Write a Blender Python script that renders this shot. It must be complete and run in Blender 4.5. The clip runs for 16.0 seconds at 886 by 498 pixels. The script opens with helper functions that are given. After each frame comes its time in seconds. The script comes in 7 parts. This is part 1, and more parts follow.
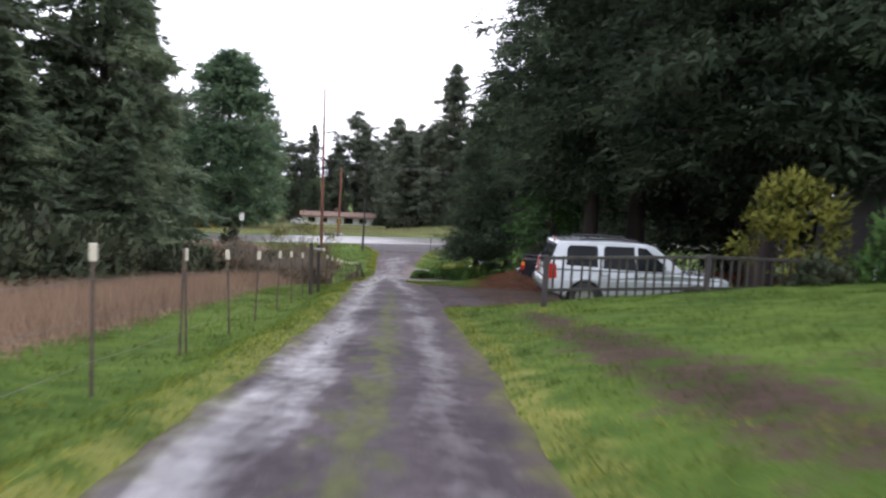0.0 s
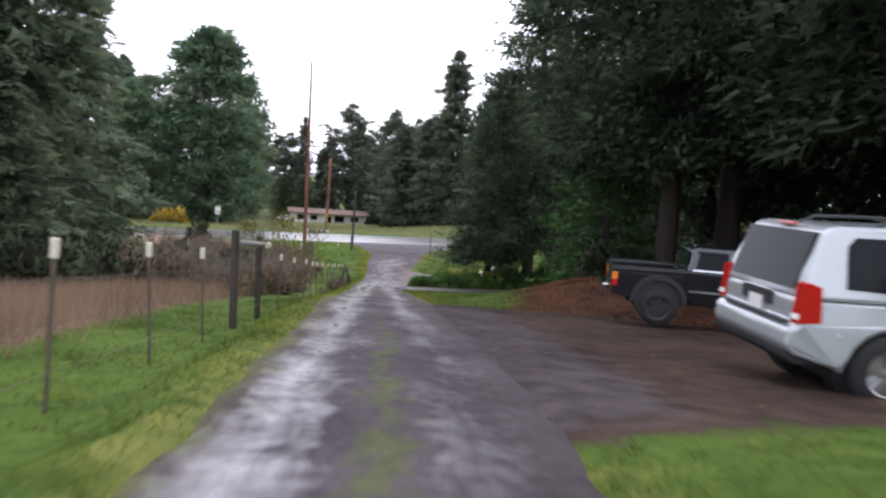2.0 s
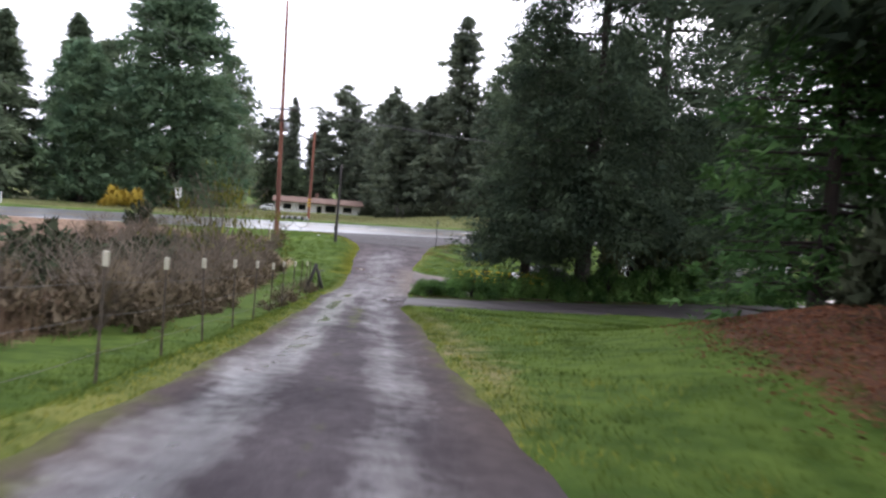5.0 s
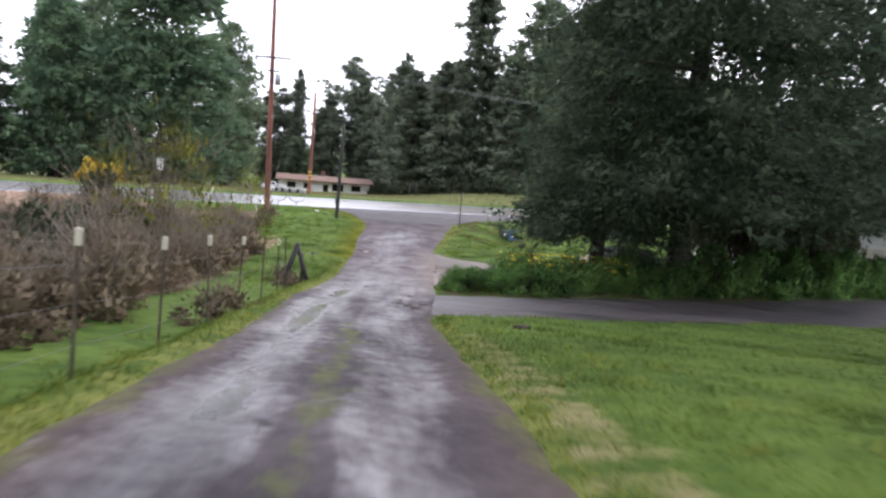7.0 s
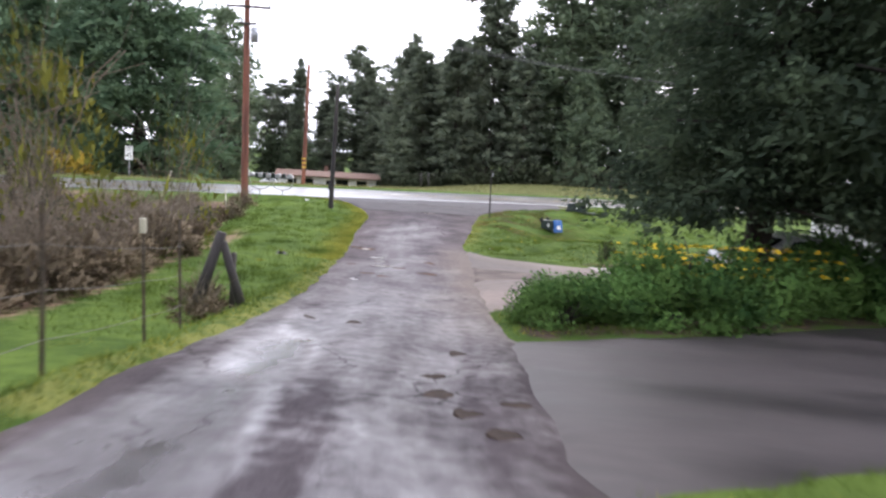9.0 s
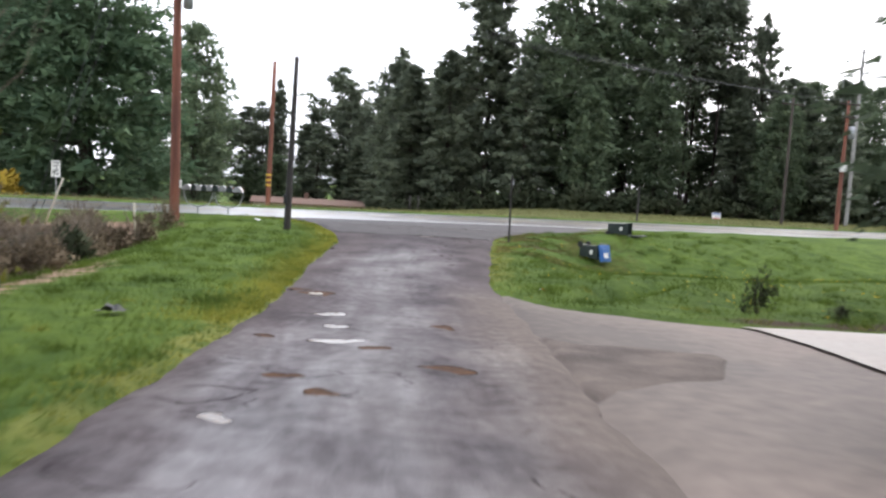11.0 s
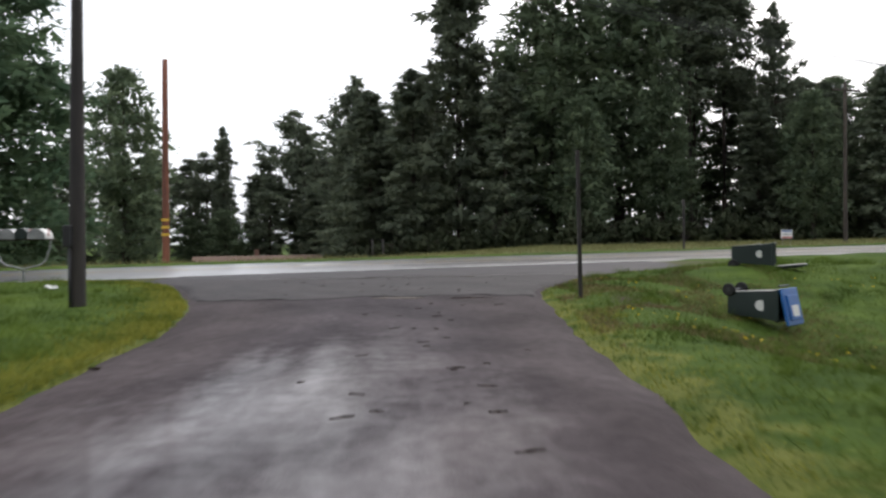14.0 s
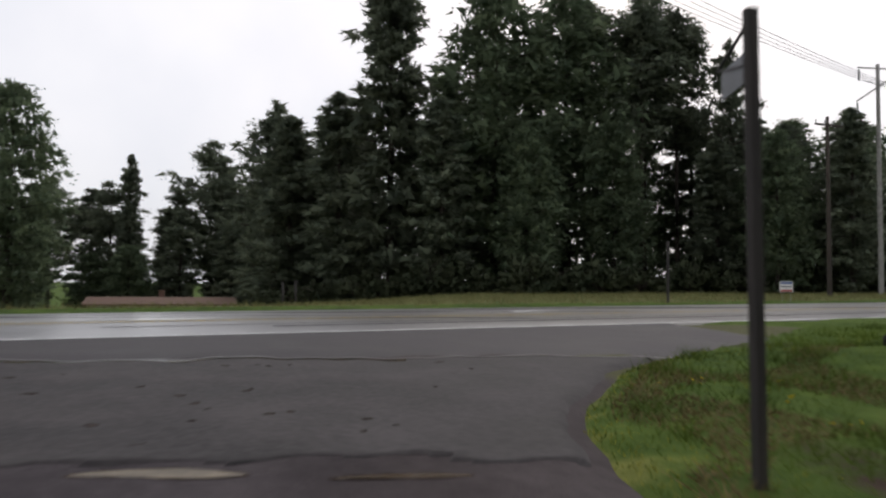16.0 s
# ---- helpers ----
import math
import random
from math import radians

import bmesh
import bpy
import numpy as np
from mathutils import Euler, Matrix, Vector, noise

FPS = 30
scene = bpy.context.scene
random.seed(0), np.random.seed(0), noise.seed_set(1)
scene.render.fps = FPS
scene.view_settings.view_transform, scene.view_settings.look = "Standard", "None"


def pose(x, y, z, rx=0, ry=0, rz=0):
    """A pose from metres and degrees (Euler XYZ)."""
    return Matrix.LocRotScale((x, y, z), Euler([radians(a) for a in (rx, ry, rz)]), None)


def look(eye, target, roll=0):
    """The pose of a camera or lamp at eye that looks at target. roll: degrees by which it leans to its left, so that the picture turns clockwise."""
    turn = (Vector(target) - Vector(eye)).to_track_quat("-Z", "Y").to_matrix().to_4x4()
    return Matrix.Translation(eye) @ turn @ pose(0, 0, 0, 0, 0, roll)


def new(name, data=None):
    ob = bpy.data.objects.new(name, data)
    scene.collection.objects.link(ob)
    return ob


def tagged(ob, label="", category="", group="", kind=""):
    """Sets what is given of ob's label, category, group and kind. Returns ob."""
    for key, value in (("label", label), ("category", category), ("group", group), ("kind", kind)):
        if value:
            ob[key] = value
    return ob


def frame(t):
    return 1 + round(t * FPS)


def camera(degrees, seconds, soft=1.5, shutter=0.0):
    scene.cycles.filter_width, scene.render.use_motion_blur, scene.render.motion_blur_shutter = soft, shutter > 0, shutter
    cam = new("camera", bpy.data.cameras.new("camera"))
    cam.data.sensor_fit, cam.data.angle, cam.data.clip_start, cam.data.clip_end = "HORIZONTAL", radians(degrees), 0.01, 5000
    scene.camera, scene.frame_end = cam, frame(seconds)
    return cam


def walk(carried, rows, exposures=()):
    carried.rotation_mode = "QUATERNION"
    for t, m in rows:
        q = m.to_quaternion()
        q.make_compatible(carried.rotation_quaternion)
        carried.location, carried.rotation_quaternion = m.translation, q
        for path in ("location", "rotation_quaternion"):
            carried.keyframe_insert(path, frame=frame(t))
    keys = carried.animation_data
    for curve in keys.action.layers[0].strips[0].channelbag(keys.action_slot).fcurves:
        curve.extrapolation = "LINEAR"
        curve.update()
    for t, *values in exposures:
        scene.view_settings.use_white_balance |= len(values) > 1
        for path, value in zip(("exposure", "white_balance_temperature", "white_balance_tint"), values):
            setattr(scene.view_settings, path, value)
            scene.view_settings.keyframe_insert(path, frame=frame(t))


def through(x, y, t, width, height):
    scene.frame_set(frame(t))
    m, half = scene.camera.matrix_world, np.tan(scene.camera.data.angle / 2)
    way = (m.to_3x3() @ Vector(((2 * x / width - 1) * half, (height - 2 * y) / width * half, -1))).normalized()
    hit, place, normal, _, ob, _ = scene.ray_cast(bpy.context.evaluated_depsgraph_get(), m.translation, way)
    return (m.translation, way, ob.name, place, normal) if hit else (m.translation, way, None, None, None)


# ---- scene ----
cam = camera(62.7, 16.0, soft=2.4, shutter=0.5)
LEVEL = pose(0, 0, 0, 0, 1.2, 0)
PATH = [
    (0, (0.561, 2.316, 1.032), (0.529, 4.306, 0.831), 4.2),
    (0.5, (0.276, 5.149, 0.712), (0.248, 7.139, 0.509), 4.2),
    (1, (-0.003, 8.133, 0.367), (-0.027, 10.123, 0.176), 4.5),
    (1.5, (-0.250, 11.038, 0.023), (-0.269, 13.028, -0.173), 4.9),
    (2, (-0.489, 13.922, -0.313), (-0.503, 15.913, -0.506), 5.3),
    (2.5, (-0.689, 16.851, -0.673), (-0.707, 18.841, -0.867), 5.6),
    (3, (-0.966, 19.848, -0.986), (-0.981, 21.839, -1.177), 6.7),
    (3.5, (-1.066, 22.638, -1.291), (-1.082, 24.628, -1.485), 6.2),
    (6, (-2.071, 35.333, -2.929), (-2.073, 37.320, -3.154), 6.0),
    (6.5, (-2.299, 37.978, -3.320), (-2.314, 39.963, -3.563), 6.1),
    (7, (-2.532, 40.854, -3.741), (-2.561, 42.838, -3.994), 5.9),
    (7.5, (-2.775, 43.745, -4.166), (-2.817, 45.728, -4.423), 5.9),
    (8, (-3.015, 46.163, -4.524), (-3.065, 48.145, -4.787), 5.2),
    (8.5, (-3.261, 48.807, -4.925), (-3.317, 50.789, -5.190), 4.8),
    (11, (-4.342, 61.913, -6.515), (-4.367, 63.906, -6.683), 4.6),
    (11.5, (-4.475, 64.516, -6.730), (-4.482, 66.510, -6.887), 3.3),
    (12, (-4.582, 66.991, -6.941), (-4.573, 68.986, -7.082), 2.0),
    (12.5, (-4.698, 69.500, -7.101), (-4.680, 71.497, -7.222), 1.5),
    (13, (-4.825, 71.939, -7.227), (-4.800, 73.937, -7.310), 1.7),
    (13.5, (-4.876, 74.188, -7.296), (-4.845, 76.187, -7.346), 1.4),
    (14, (-4.916, 76.447, -7.348), (-4.861, 78.446, -7.378), 0.5),
    (14.5, (-4.893, 78.571, -7.377), (-4.781, 80.568, -7.342), 1.2),
    (15, (-4.794, 80.748, -7.404), (-4.637, 82.741, -7.337), 2.0),
    (15.5, (-4.709, 82.713, -7.311), (-4.512, 84.701, -7.225), 2.5),
    (16, (-4.364, 84.898, -7.344), (-4.122, 86.881, -7.247), 1.8),
]
EXPOSURES = [(0, 1.08, 6050, 20), (3, 1.15, 6020, 20), (6, 1.18, 6020, 19), (7, 1.42, 6040, 19), (8.5, 1.5, 6050, 19.5), (11, 1.2, 6180, 14), (12.5, 0.77, 6240, 12), (13.5, 0.58, 6290, 12), (14.5, 0.24, 6420, 13), (16, -0.24, 6490, 14)]
walk(cam, [(t, LEVEL @ look(eye, target, roll)) for t, eye, target, roll in PATH], EXPOSURES)


# ---- light ----
SUN_ELEVATION, SUN_TURN = 38.0, 20.0
world = bpy.data.worlds.new("world")
scene.world = world
world.use_nodes = True
wn, wl = world.node_tree.nodes, world.node_tree.links
sky = wn.new("ShaderNodeTexSky")
sky.sky_type, sky.sun_disc = "NISHITA", False
sky.sun_elevation, sky.sun_rotation = radians(SUN_ELEVATION), radians(SUN_TURN)
sky.dust_density, sky.ozone_density = 4.0, 1.0
cloud_map = wn.new("ShaderNodeTexNoise")
cloud_map.inputs["Scale"].default_value, cloud_map.inputs["Detail"].default_value = 2.2, 5.0
cloud_ramp = wn.new("ShaderNodeValToRGB")
cloud_ramp.color_ramp.elements[0].position, cloud_ramp.color_ramp.elements[0].color = 0.3, (8.0, 8.5, 9.2, 1)
cloud_ramp.color_ramp.elements[1].position, cloud_ramp.color_ramp.elements[1].color = 0.62, (10.6, 10.7, 10.8, 1)
cover = wn.new("ShaderNodeMixRGB")
cover.inputs["Fac"].default_value = 0.8
wl.new(cloud_map.outputs["Fac"], cloud_ramp.inputs["Fac"])
wl.new(sky.outputs["Color"], cover.inputs["Color1"])
wl.new(cloud_ramp.outputs["Color"], cover.inputs["Color2"])
wl.new(cover.outputs["Color"], wn["Background"].inputs["Color"])
wn["Background"].inputs["Strength"].default_value = 0.115

sun = new("sun", bpy.data.lights.new("sun", "SUN"))
sun.data.energy, sun.data.angle, sun.data.color = 0.6, radians(25), (1.0, 0.96, 0.9)
sun.matrix_world = look((40 * math.sin(radians(SUN_TURN)), 40 * math.cos(radians(SUN_TURN)), 40 * math.tan(radians(SUN_ELEVATION))), (0, 0, 0))


# ---- materials ----
def material(name, base, dark=None, scale=8.0, rough=0.7, metal=0.0, bump=0.3, fine=60.0, rough_var=0.1, coords="Object", detail=6.0, spec=0.5, random_tint=0.0, stretch=(1, 1, 1)):
    """A surface with two scales of noise in colour, roughness and relief."""
    m = bpy.data.materials.new(name)
    m.use_nodes = True
    n, l = m.node_tree.nodes, m.node_tree.links
    b = n["Principled BSDF"]
    dark = dark or tuple(c * 0.6 for c in base)
    tc = n.new("ShaderNodeTexCoord")
    mp = n.new("ShaderNodeMapping")
    mp.inputs["Scale"].default_value = stretch
    l.new(tc.outputs[coords], mp.inputs["Vector"])
    big, small = n.new("ShaderNodeTexNoise"), n.new("ShaderNodeTexNoise")
    big.inputs["Scale"].default_value, big.inputs["Detail"].default_value = scale, detail
    small.inputs["Scale"].default_value, small.inputs["Detail"].default_value = fine, 3.0
    for t in (big, small):
        l.new(mp.outputs["Vector"], t.inputs["Vector"])
    mix = n.new("ShaderNodeMath")
    mix.operation, mix.inputs[1].default_value = "MULTIPLY_ADD", 0.35
    l.new(small.outputs["Fac"], mix.inputs[0])
    l.new(big.outputs["Fac"], mix.inputs[2])
    ramp = n.new("ShaderNodeValToRGB")
    ramp.color_ramp.elements[0].position, ramp.color_ramp.elements[0].color = 0.48, (*dark, 1)
    ramp.color_ramp.elements[1].position, ramp.color_ramp.elements[1].color = 0.86, (*base, 1)
    l.new(mix.outputs[0], ramp.inputs["Fac"])
    out = ramp.outputs["Color"]
    if random_tint:
        info = n.new("ShaderNodeObjectInfo")
        hsv = n.new("ShaderNodeHueSaturation")
        mr = n.new("ShaderNodeMapRange")
        mr.inputs["To Min"].default_value, mr.inputs["To Max"].default_value = 1 - random_tint, 1 + random_tint
        l.new(info.outputs["Random"], mr.inputs["Value"])
        l.new(mr.outputs["Result"], hsv.inputs["Value"])
        l.new(out, hsv.inputs["Color"])
        out = hsv.outputs["Color"]
    l.new(out, b.inputs["Base Color"])
    rr = n.new("ShaderNodeMapRange")
    rr.inputs["To Min"].default_value, rr.inputs["To Max"].default_value = max(rough - rough_var, 0.02), min(rough + rough_var, 1)
    l.new(big.outputs["Fac"], rr.inputs["Value"])
    l.new(rr.outputs["Result"], b.inputs["Roughness"])
    b.inputs["Metallic"].default_value = metal
    b.inputs["Specular IOR Level"].default_value = spec
    if bump:
        bn = n.new("ShaderNodeBump")
        bn.inputs["Strength"].default_value, bn.inputs["Distance"].default_value = bump, 0.02
        l.new(mix.outputs[0], bn.inputs["Height"])
        l.new(bn.outputs["Normal"], b.inputs["Normal"])
    return m


def leaf_material(name, base, light, rough=0.7, through=0.25, spread=0.35, clump=1.0, scale=0.7):
    """Foliage: hue and value vary from clump to clump and over the crown, and some light passes."""
    m = bpy.data.materials.new(name)
    m.use_nodes = True
    n, l = m.node_tree.nodes, m.node_tree.links
    b = n["Principled BSDF"]
    geo = n.new("ShaderNodeNewGeometry")
    tc = n.new("ShaderNodeTexCoord")
    nz = n.new("ShaderNodeTexNoise")
    nz.inputs["Scale"].default_value, nz.inputs["Detail"].default_value = scale, 4.0
    l.new(tc.outputs["Object"], nz.inputs["Vector"])
    add = n.new("ShaderNodeMath")
    add.operation, add.inputs[1].default_value = "MULTIPLY_ADD", spread
    l.new(geo.outputs["Random Per Island"], add.inputs[0])
    big = n.new("ShaderNodeMath")
    big.operation, big.inputs[1].default_value, big.inputs[2].default_value = "MULTIPLY_ADD", clump, 0.5 - 0.5 * clump
    l.new(nz.outputs["Fac"], big.inputs[0])
    l.new(big.outputs[0], add.inputs[2])
    ramp = n.new("ShaderNodeValToRGB")
    ramp.color_ramp.elements[0].position, ramp.color_ramp.elements[0].color = 0.35, (*base, 1)
    ramp.color_ramp.elements[1].position, ramp.color_ramp.elements[1].color = 0.95, (*light, 1)
    l.new(add.outputs[0], ramp.inputs["Fac"])
    info = n.new("ShaderNodeObjectInfo")
    hsv = n.new("ShaderNodeHueSaturation")
    mr = n.new("ShaderNodeMapRange")
    mr.inputs["To Min"].default_value, mr.inputs["To Max"].default_value = 0.78, 1.2
    l.new(info.outputs["Random"], mr.inputs["Value"])
    l.new(mr.outputs["Result"], hsv.inputs["Value"])
    l.new(ramp.outputs["Color"], hsv.inputs["Color"])
    l.new(hsv.outputs["Color"], b.inputs["Base Color"])
    b.inputs["Roughness"].default_value = rough
    b.inputs["Specular IOR Level"].default_value = 0.06
    tr = n.new("ShaderNodeBsdfTranslucent")
    l.new(hsv.outputs["Color"], tr.inputs["Color"])
    mx = n.new("ShaderNodeMixShader")
    mx.inputs["Fac"].default_value = through
    l.new(b.outputs["BSDF"], mx.inputs[1])
    l.new(tr.outputs["BSDF"], mx.inputs[2])
    l.new(mx.outputs["Shader"], n["Material Output"].inputs["Surface"])
    return m


def plain(name, base, rough=0.4, metal=0.0, coat=0.0, spec=0.5):
    return_m = material(name, base, tuple(c * 0.82 for c in base), scale=3.0, rough=rough, metal=metal, bump=0.0, rough_var=0.06, spec=spec)
    return_m.node_tree.nodes["Principled BSDF"].inputs["Coat Weight"].default_value = coat
    return return_m


def ground_material():
    """Lawn, with dead meadow, bare dirt, leaf litter and worn verges where the land has them."""
    m = bpy.data.materials.new("ground_cover")
    m.use_nodes = True
    n, l = m.node_tree.nodes, m.node_tree.links
    b = n["Principled BSDF"]
    tc = n.new("ShaderNodeTexCoord")

    def noise_at(scale, detail=5.0):
        t = n.new("ShaderNodeTexNoise")
        t.inputs["Scale"].default_value, t.inputs["Detail"].default_value = scale, detail
        l.new(tc.outputs["Object"], t.inputs["Vector"])
        return t.outputs["Fac"]

    def ramp_of(fac, a, c, p0=0.35, p1=0.68):
        r = n.new("ShaderNodeValToRGB")
        r.color_ramp.elements[0].position, r.color_ramp.elements[0].color = p0, (*a, 1)
        r.color_ramp.elements[1].position, r.color_ramp.elements[1].color = p1, (*c, 1)
        l.new(fac, r.inputs["Fac"])
        return r.outputs["Color"]

    big, mid, fine = noise_at(0.35), noise_at(2.6), noise_at(42.0, 3.0)
    both = n.new("ShaderNodeMath")
    both.operation, both.inputs[1].default_value = "MULTIPLY_ADD", 0.45
    l.new(fine, both.inputs[0])
    wide = n.new("ShaderNodeMath")
    wide.operation, wide.inputs[1].default_value = "MULTIPLY_ADD", 0.9
    wide.inputs[2].default_value = -0.45
    l.new(big, wide.inputs[0])
    pair = n.new("ShaderNodeMath")
    pair.operation = "ADD"
    l.new(wide.outputs[0], pair.inputs[0])
    l.new(mid, pair.inputs[1])
    l.new(pair.outputs[0], both.inputs[2])
    colour = ramp_of(both.outputs[0], (0.038, 0.069, 0.012), (0.088, 0.132, 0.024), 0.5, 0.95)
    layers = (("verge", (0.07, 0.092, 0.02), (0.165, 0.172, 0.045)), ("meadow", (0.112, 0.073, 0.052), (0.275, 0.189, 0.129)),
              ("leaf", (0.032, 0.018, 0.012), (0.105, 0.053, 0.033)), ("dirt", (0.032, 0.022, 0.016), (0.075, 0.052, 0.039)), ("straw", (0.085, 0.088, 0.034), (0.2, 0.178, 0.085)), ("gravel", (0.035, 0.028, 0.029), (0.082, 0.066, 0.065)))
    for name, a, c in layers:
        at = n.new("ShaderNodeAttribute")
        at.attribute_name = name
        edge = n.new("ShaderNodeMath")
        edge.operation, edge.inputs[1].default_value = "MULTIPLY_ADD", 1.2
        off = n.new("ShaderNodeMath")
        off.operation, off.inputs[1].default_value = "SUBTRACT", 0.62
        l.new(mid, off.inputs[0])
        l.new(off.outputs[0], edge.inputs[0])
        l.new(at.outputs["Fac"], edge.inputs[2])
        mr = n.new("ShaderNodeMapRange")
        mr.inputs["From Min"].default_value, mr.inputs["From Max"].default_value = 0.3, 0.6
        l.new(edge.outputs[0], mr.inputs["Value"])
        mix = n.new("ShaderNodeMixRGB")
        l.new(mr.outputs["Result"], mix.inputs["Fac"])
        l.new(colour, mix.inputs["Color1"])
        l.new(ramp_of(both.outputs[0], a, c, 0.5, 0.95), mix.inputs["Color2"])
        colour = mix.outputs["Color"]
    l.new(colour, b.inputs["Base Color"])
    b.inputs["Roughness"].default_value = 0.9
    b.inputs["Specular IOR Level"].default_value = 0.06
    bn = n.new("ShaderNodeBump")
    bn.inputs["Strength"].default_value, bn.inputs["Distance"].default_value = 0.7, 0.06
    l.new(both.outputs[0], bn.inputs["Height"])
    l.new(bn.outputs["Normal"], b.inputs["Normal"])
    return m


def wet_road(name, base, dark, dry_rough, wet_rough, bump=0.6):
    """Wet gravelly asphalt. The UV map holds metres across from the middle and metres along: wheel ruts hold water, the middle carries grass."""
    m = bpy.data.materials.new(name)
    m.use_nodes = True
    n, l = m.node_tree.nodes, m.node_tree.links
    b = n["Principled BSDF"]
    uv = n.new("ShaderNodeUVMap")
    uv.uv_map = "across"

    def math_node(op, a, c=None, d=None):
        k = n.new("ShaderNodeMath")
        k.operation = op
        for i, v in enumerate((a, c, d)):
            if v is None:
                continue
            if isinstance(v, (int, float)):
                k.inputs[i].default_value = v
            else:
                l.new(v, k.inputs[i])
        return k.outputs[0]

    def noise_at(scale, detail=5.0, stretch=(1, 1, 1)):
        mp = n.new("ShaderNodeMapping")
        mp.inputs["Scale"].default_value = stretch
        l.new(uv.outputs["UV"], mp.inputs["Vector"])
        t = n.new("ShaderNodeTexNoise")
        t.inputs["Scale"].default_value, t.inputs["Detail"].default_value = scale, detail
        l.new(mp.outputs["Vector"], t.inputs["Vector"])
        return t.outputs["Fac"]

    sep = n.new("ShaderNodeSeparateXYZ")
    l.new(uv.outputs["UV"], sep.inputs["Vector"])
    side = math_node("ABSOLUTE", sep.outputs["X"])
    streak, patch, grit = noise_at(1.0, 7.0, (2.6, 0.3, 1)), noise_at(0.9, 7.0, (1, 0.6, 1)), noise_at(55.0, 3.0)
    ramp = n.new("ShaderNodeValToRGB")
    ramp.color_ramp.elements[0].position, ramp.color_ramp.elements[0].color = 0.52, (*dark, 1)
    ramp.color_ramp.elements[1].position, ramp.color_ramp.elements[1].color = 0.9, (*base, 1)
    l.new(math_node("MULTIPLY_ADD", grit, 0.4, patch), ramp.inputs["Fac"])
    colour = ramp.outputs["Color"]
    # how wet: a band at each wheel track, all over further down, broken up along and across
    ripple = noise_at(1.0, 6.0, (2.2, 4.2, 1))
    broken = math_node("ADD", math_node("MULTIPLY", math_node("SUBTRACT", streak, 0.5), 1.5), math_node("ADD", math_node("MULTIPLY", math_node("SUBTRACT", ripple, 0.5), 0.8), math_node("MULTIPLY", math_node("SUBTRACT", patch, 0.5), 1.2)))

    def along(y0, y1, v0, v1):
        r = n.new("ShaderNodeMapRange")
        r.interpolation_type = "SMOOTHSTEP"
        for key, v in (("From Min", y0), ("From Max", y1), ("To Min", v0), ("To Max", v1)):
            r.inputs[key].default_value = v
        l.new(sep.outputs["Y"], r.inputs["Value"])
        return r.outputs["Result"]

    # crazed, crumbling asphalt: wandering cracks
    warp = n.new("ShaderNodeMixRGB")
    warp.blend_type, warp.inputs["Fac"].default_value = "ADD", 0.9
    wn1 = n.new("ShaderNodeTexNoise")
    wn1.inputs["Scale"].default_value, wn1.inputs["Detail"].default_value = 1.6, 5.0
    l.new(uv.outputs["UV"], wn1.inputs["Vector"])
    l.new(uv.outputs["UV"], warp.inputs["Color1"])
    l.new(wn1.outputs["Color"], warp.inputs["Color2"])
    cells = n.new("ShaderNodeTexVoronoi")
    cells.feature = "DISTANCE_TO_EDGE"
    cells.inputs["Scale"].default_value = 0.8
    l.new(warp.outputs["Color"], cells.inputs["Vector"])
    crack = n.new("ShaderNodeMapRange")
    crack.inputs["From Min"].default_value, crack.inputs["From Max"].default_value = 0.0, 0.016
    crack.inputs["To Min"].default_value, crack.inputs["To Max"].default_value = 1.0, 0.0
    l.new(cells.outputs["Distance"], crack.inputs["Value"])
    split = math_node("MULTIPLY", crack.outputs["Result"], math_node("MULTIPLY", math_node("MULTIPLY", along(40.0, 50.0, 0.0, 0.8), along(66.0, 74.0, 1.0, 0.0)), math_node("GREATER_THAN", noise_at(0.6, 3.0), 0.54)))
    pebbles = noise_at(7.0, 6.0, (1.2, 0.7, 1))

    # the parking pad's earth spreads over the driveway beside it
    pad = math_node("MULTIPLY", math_node("MULTIPLY", along(15.5, 19.5, 0.0, 1.0), along(32.5, 37.0, 1.0, 0.0)), math_node("MAXIMUM", sep.outputs["X"], 0.0))
    spread = math_node("ADD", side, math_node("MULTIPLY", pad, 0.3))

    left_rut = math_node("SUBTRACT", 1.0, math_node("MULTIPLY", math_node("ABSOLUTE", math_node("ADD", sep.outputs["X"], 0.74)), 2.3))
    right_rut = math_node("SUBTRACT", 0.5, math_node("MULTIPLY", math_node("ABSOLUTE", math_node("SUBTRACT", sep.outputs["X"], 0.58)), 1.8))
    rut = math_node("MAXIMUM", math_node("MAXIMUM", left_rut, right_rut), -0.35)
    lane = math_node("SUBTRACT", 0.42, math_node("MULTIPLY", math_node("ABSOLUTE", math_node("ADD", sep.outputs["X"], 0.2)), 0.3))
    low = along(52.0, 63.0, 0.0, 1.0)
    rut = math_node("ADD", math_node("MULTIPLY", rut, math_node("SUBTRACT", 1.0, low)), math_node("MULTIPLY", lane, low))
    rim = math_node("MULTIPLY", math_node("MULTIPLY", math_node("MAXIMUM", math_node("SUBTRACT", spread, 1.15), 0.0), -0.6), along(50.0, 62.0, 1.0, 0.15))
    soak = math_node("ADD", math_node("ADD", along(18.0, 34.0, 0.0, 0.13), along(42.0, 57.0, 0.0, 0.27)), math_node("ADD", math_node("ADD", along(58.0, 66.0, 0.0, -0.25), math_node("ADD", along(68.0, 72.0, 0.0, -0.12), along(73.0, 80.0, 0.0, 0.12))), along(81.0, 90.0, 0.0, -0.7)))
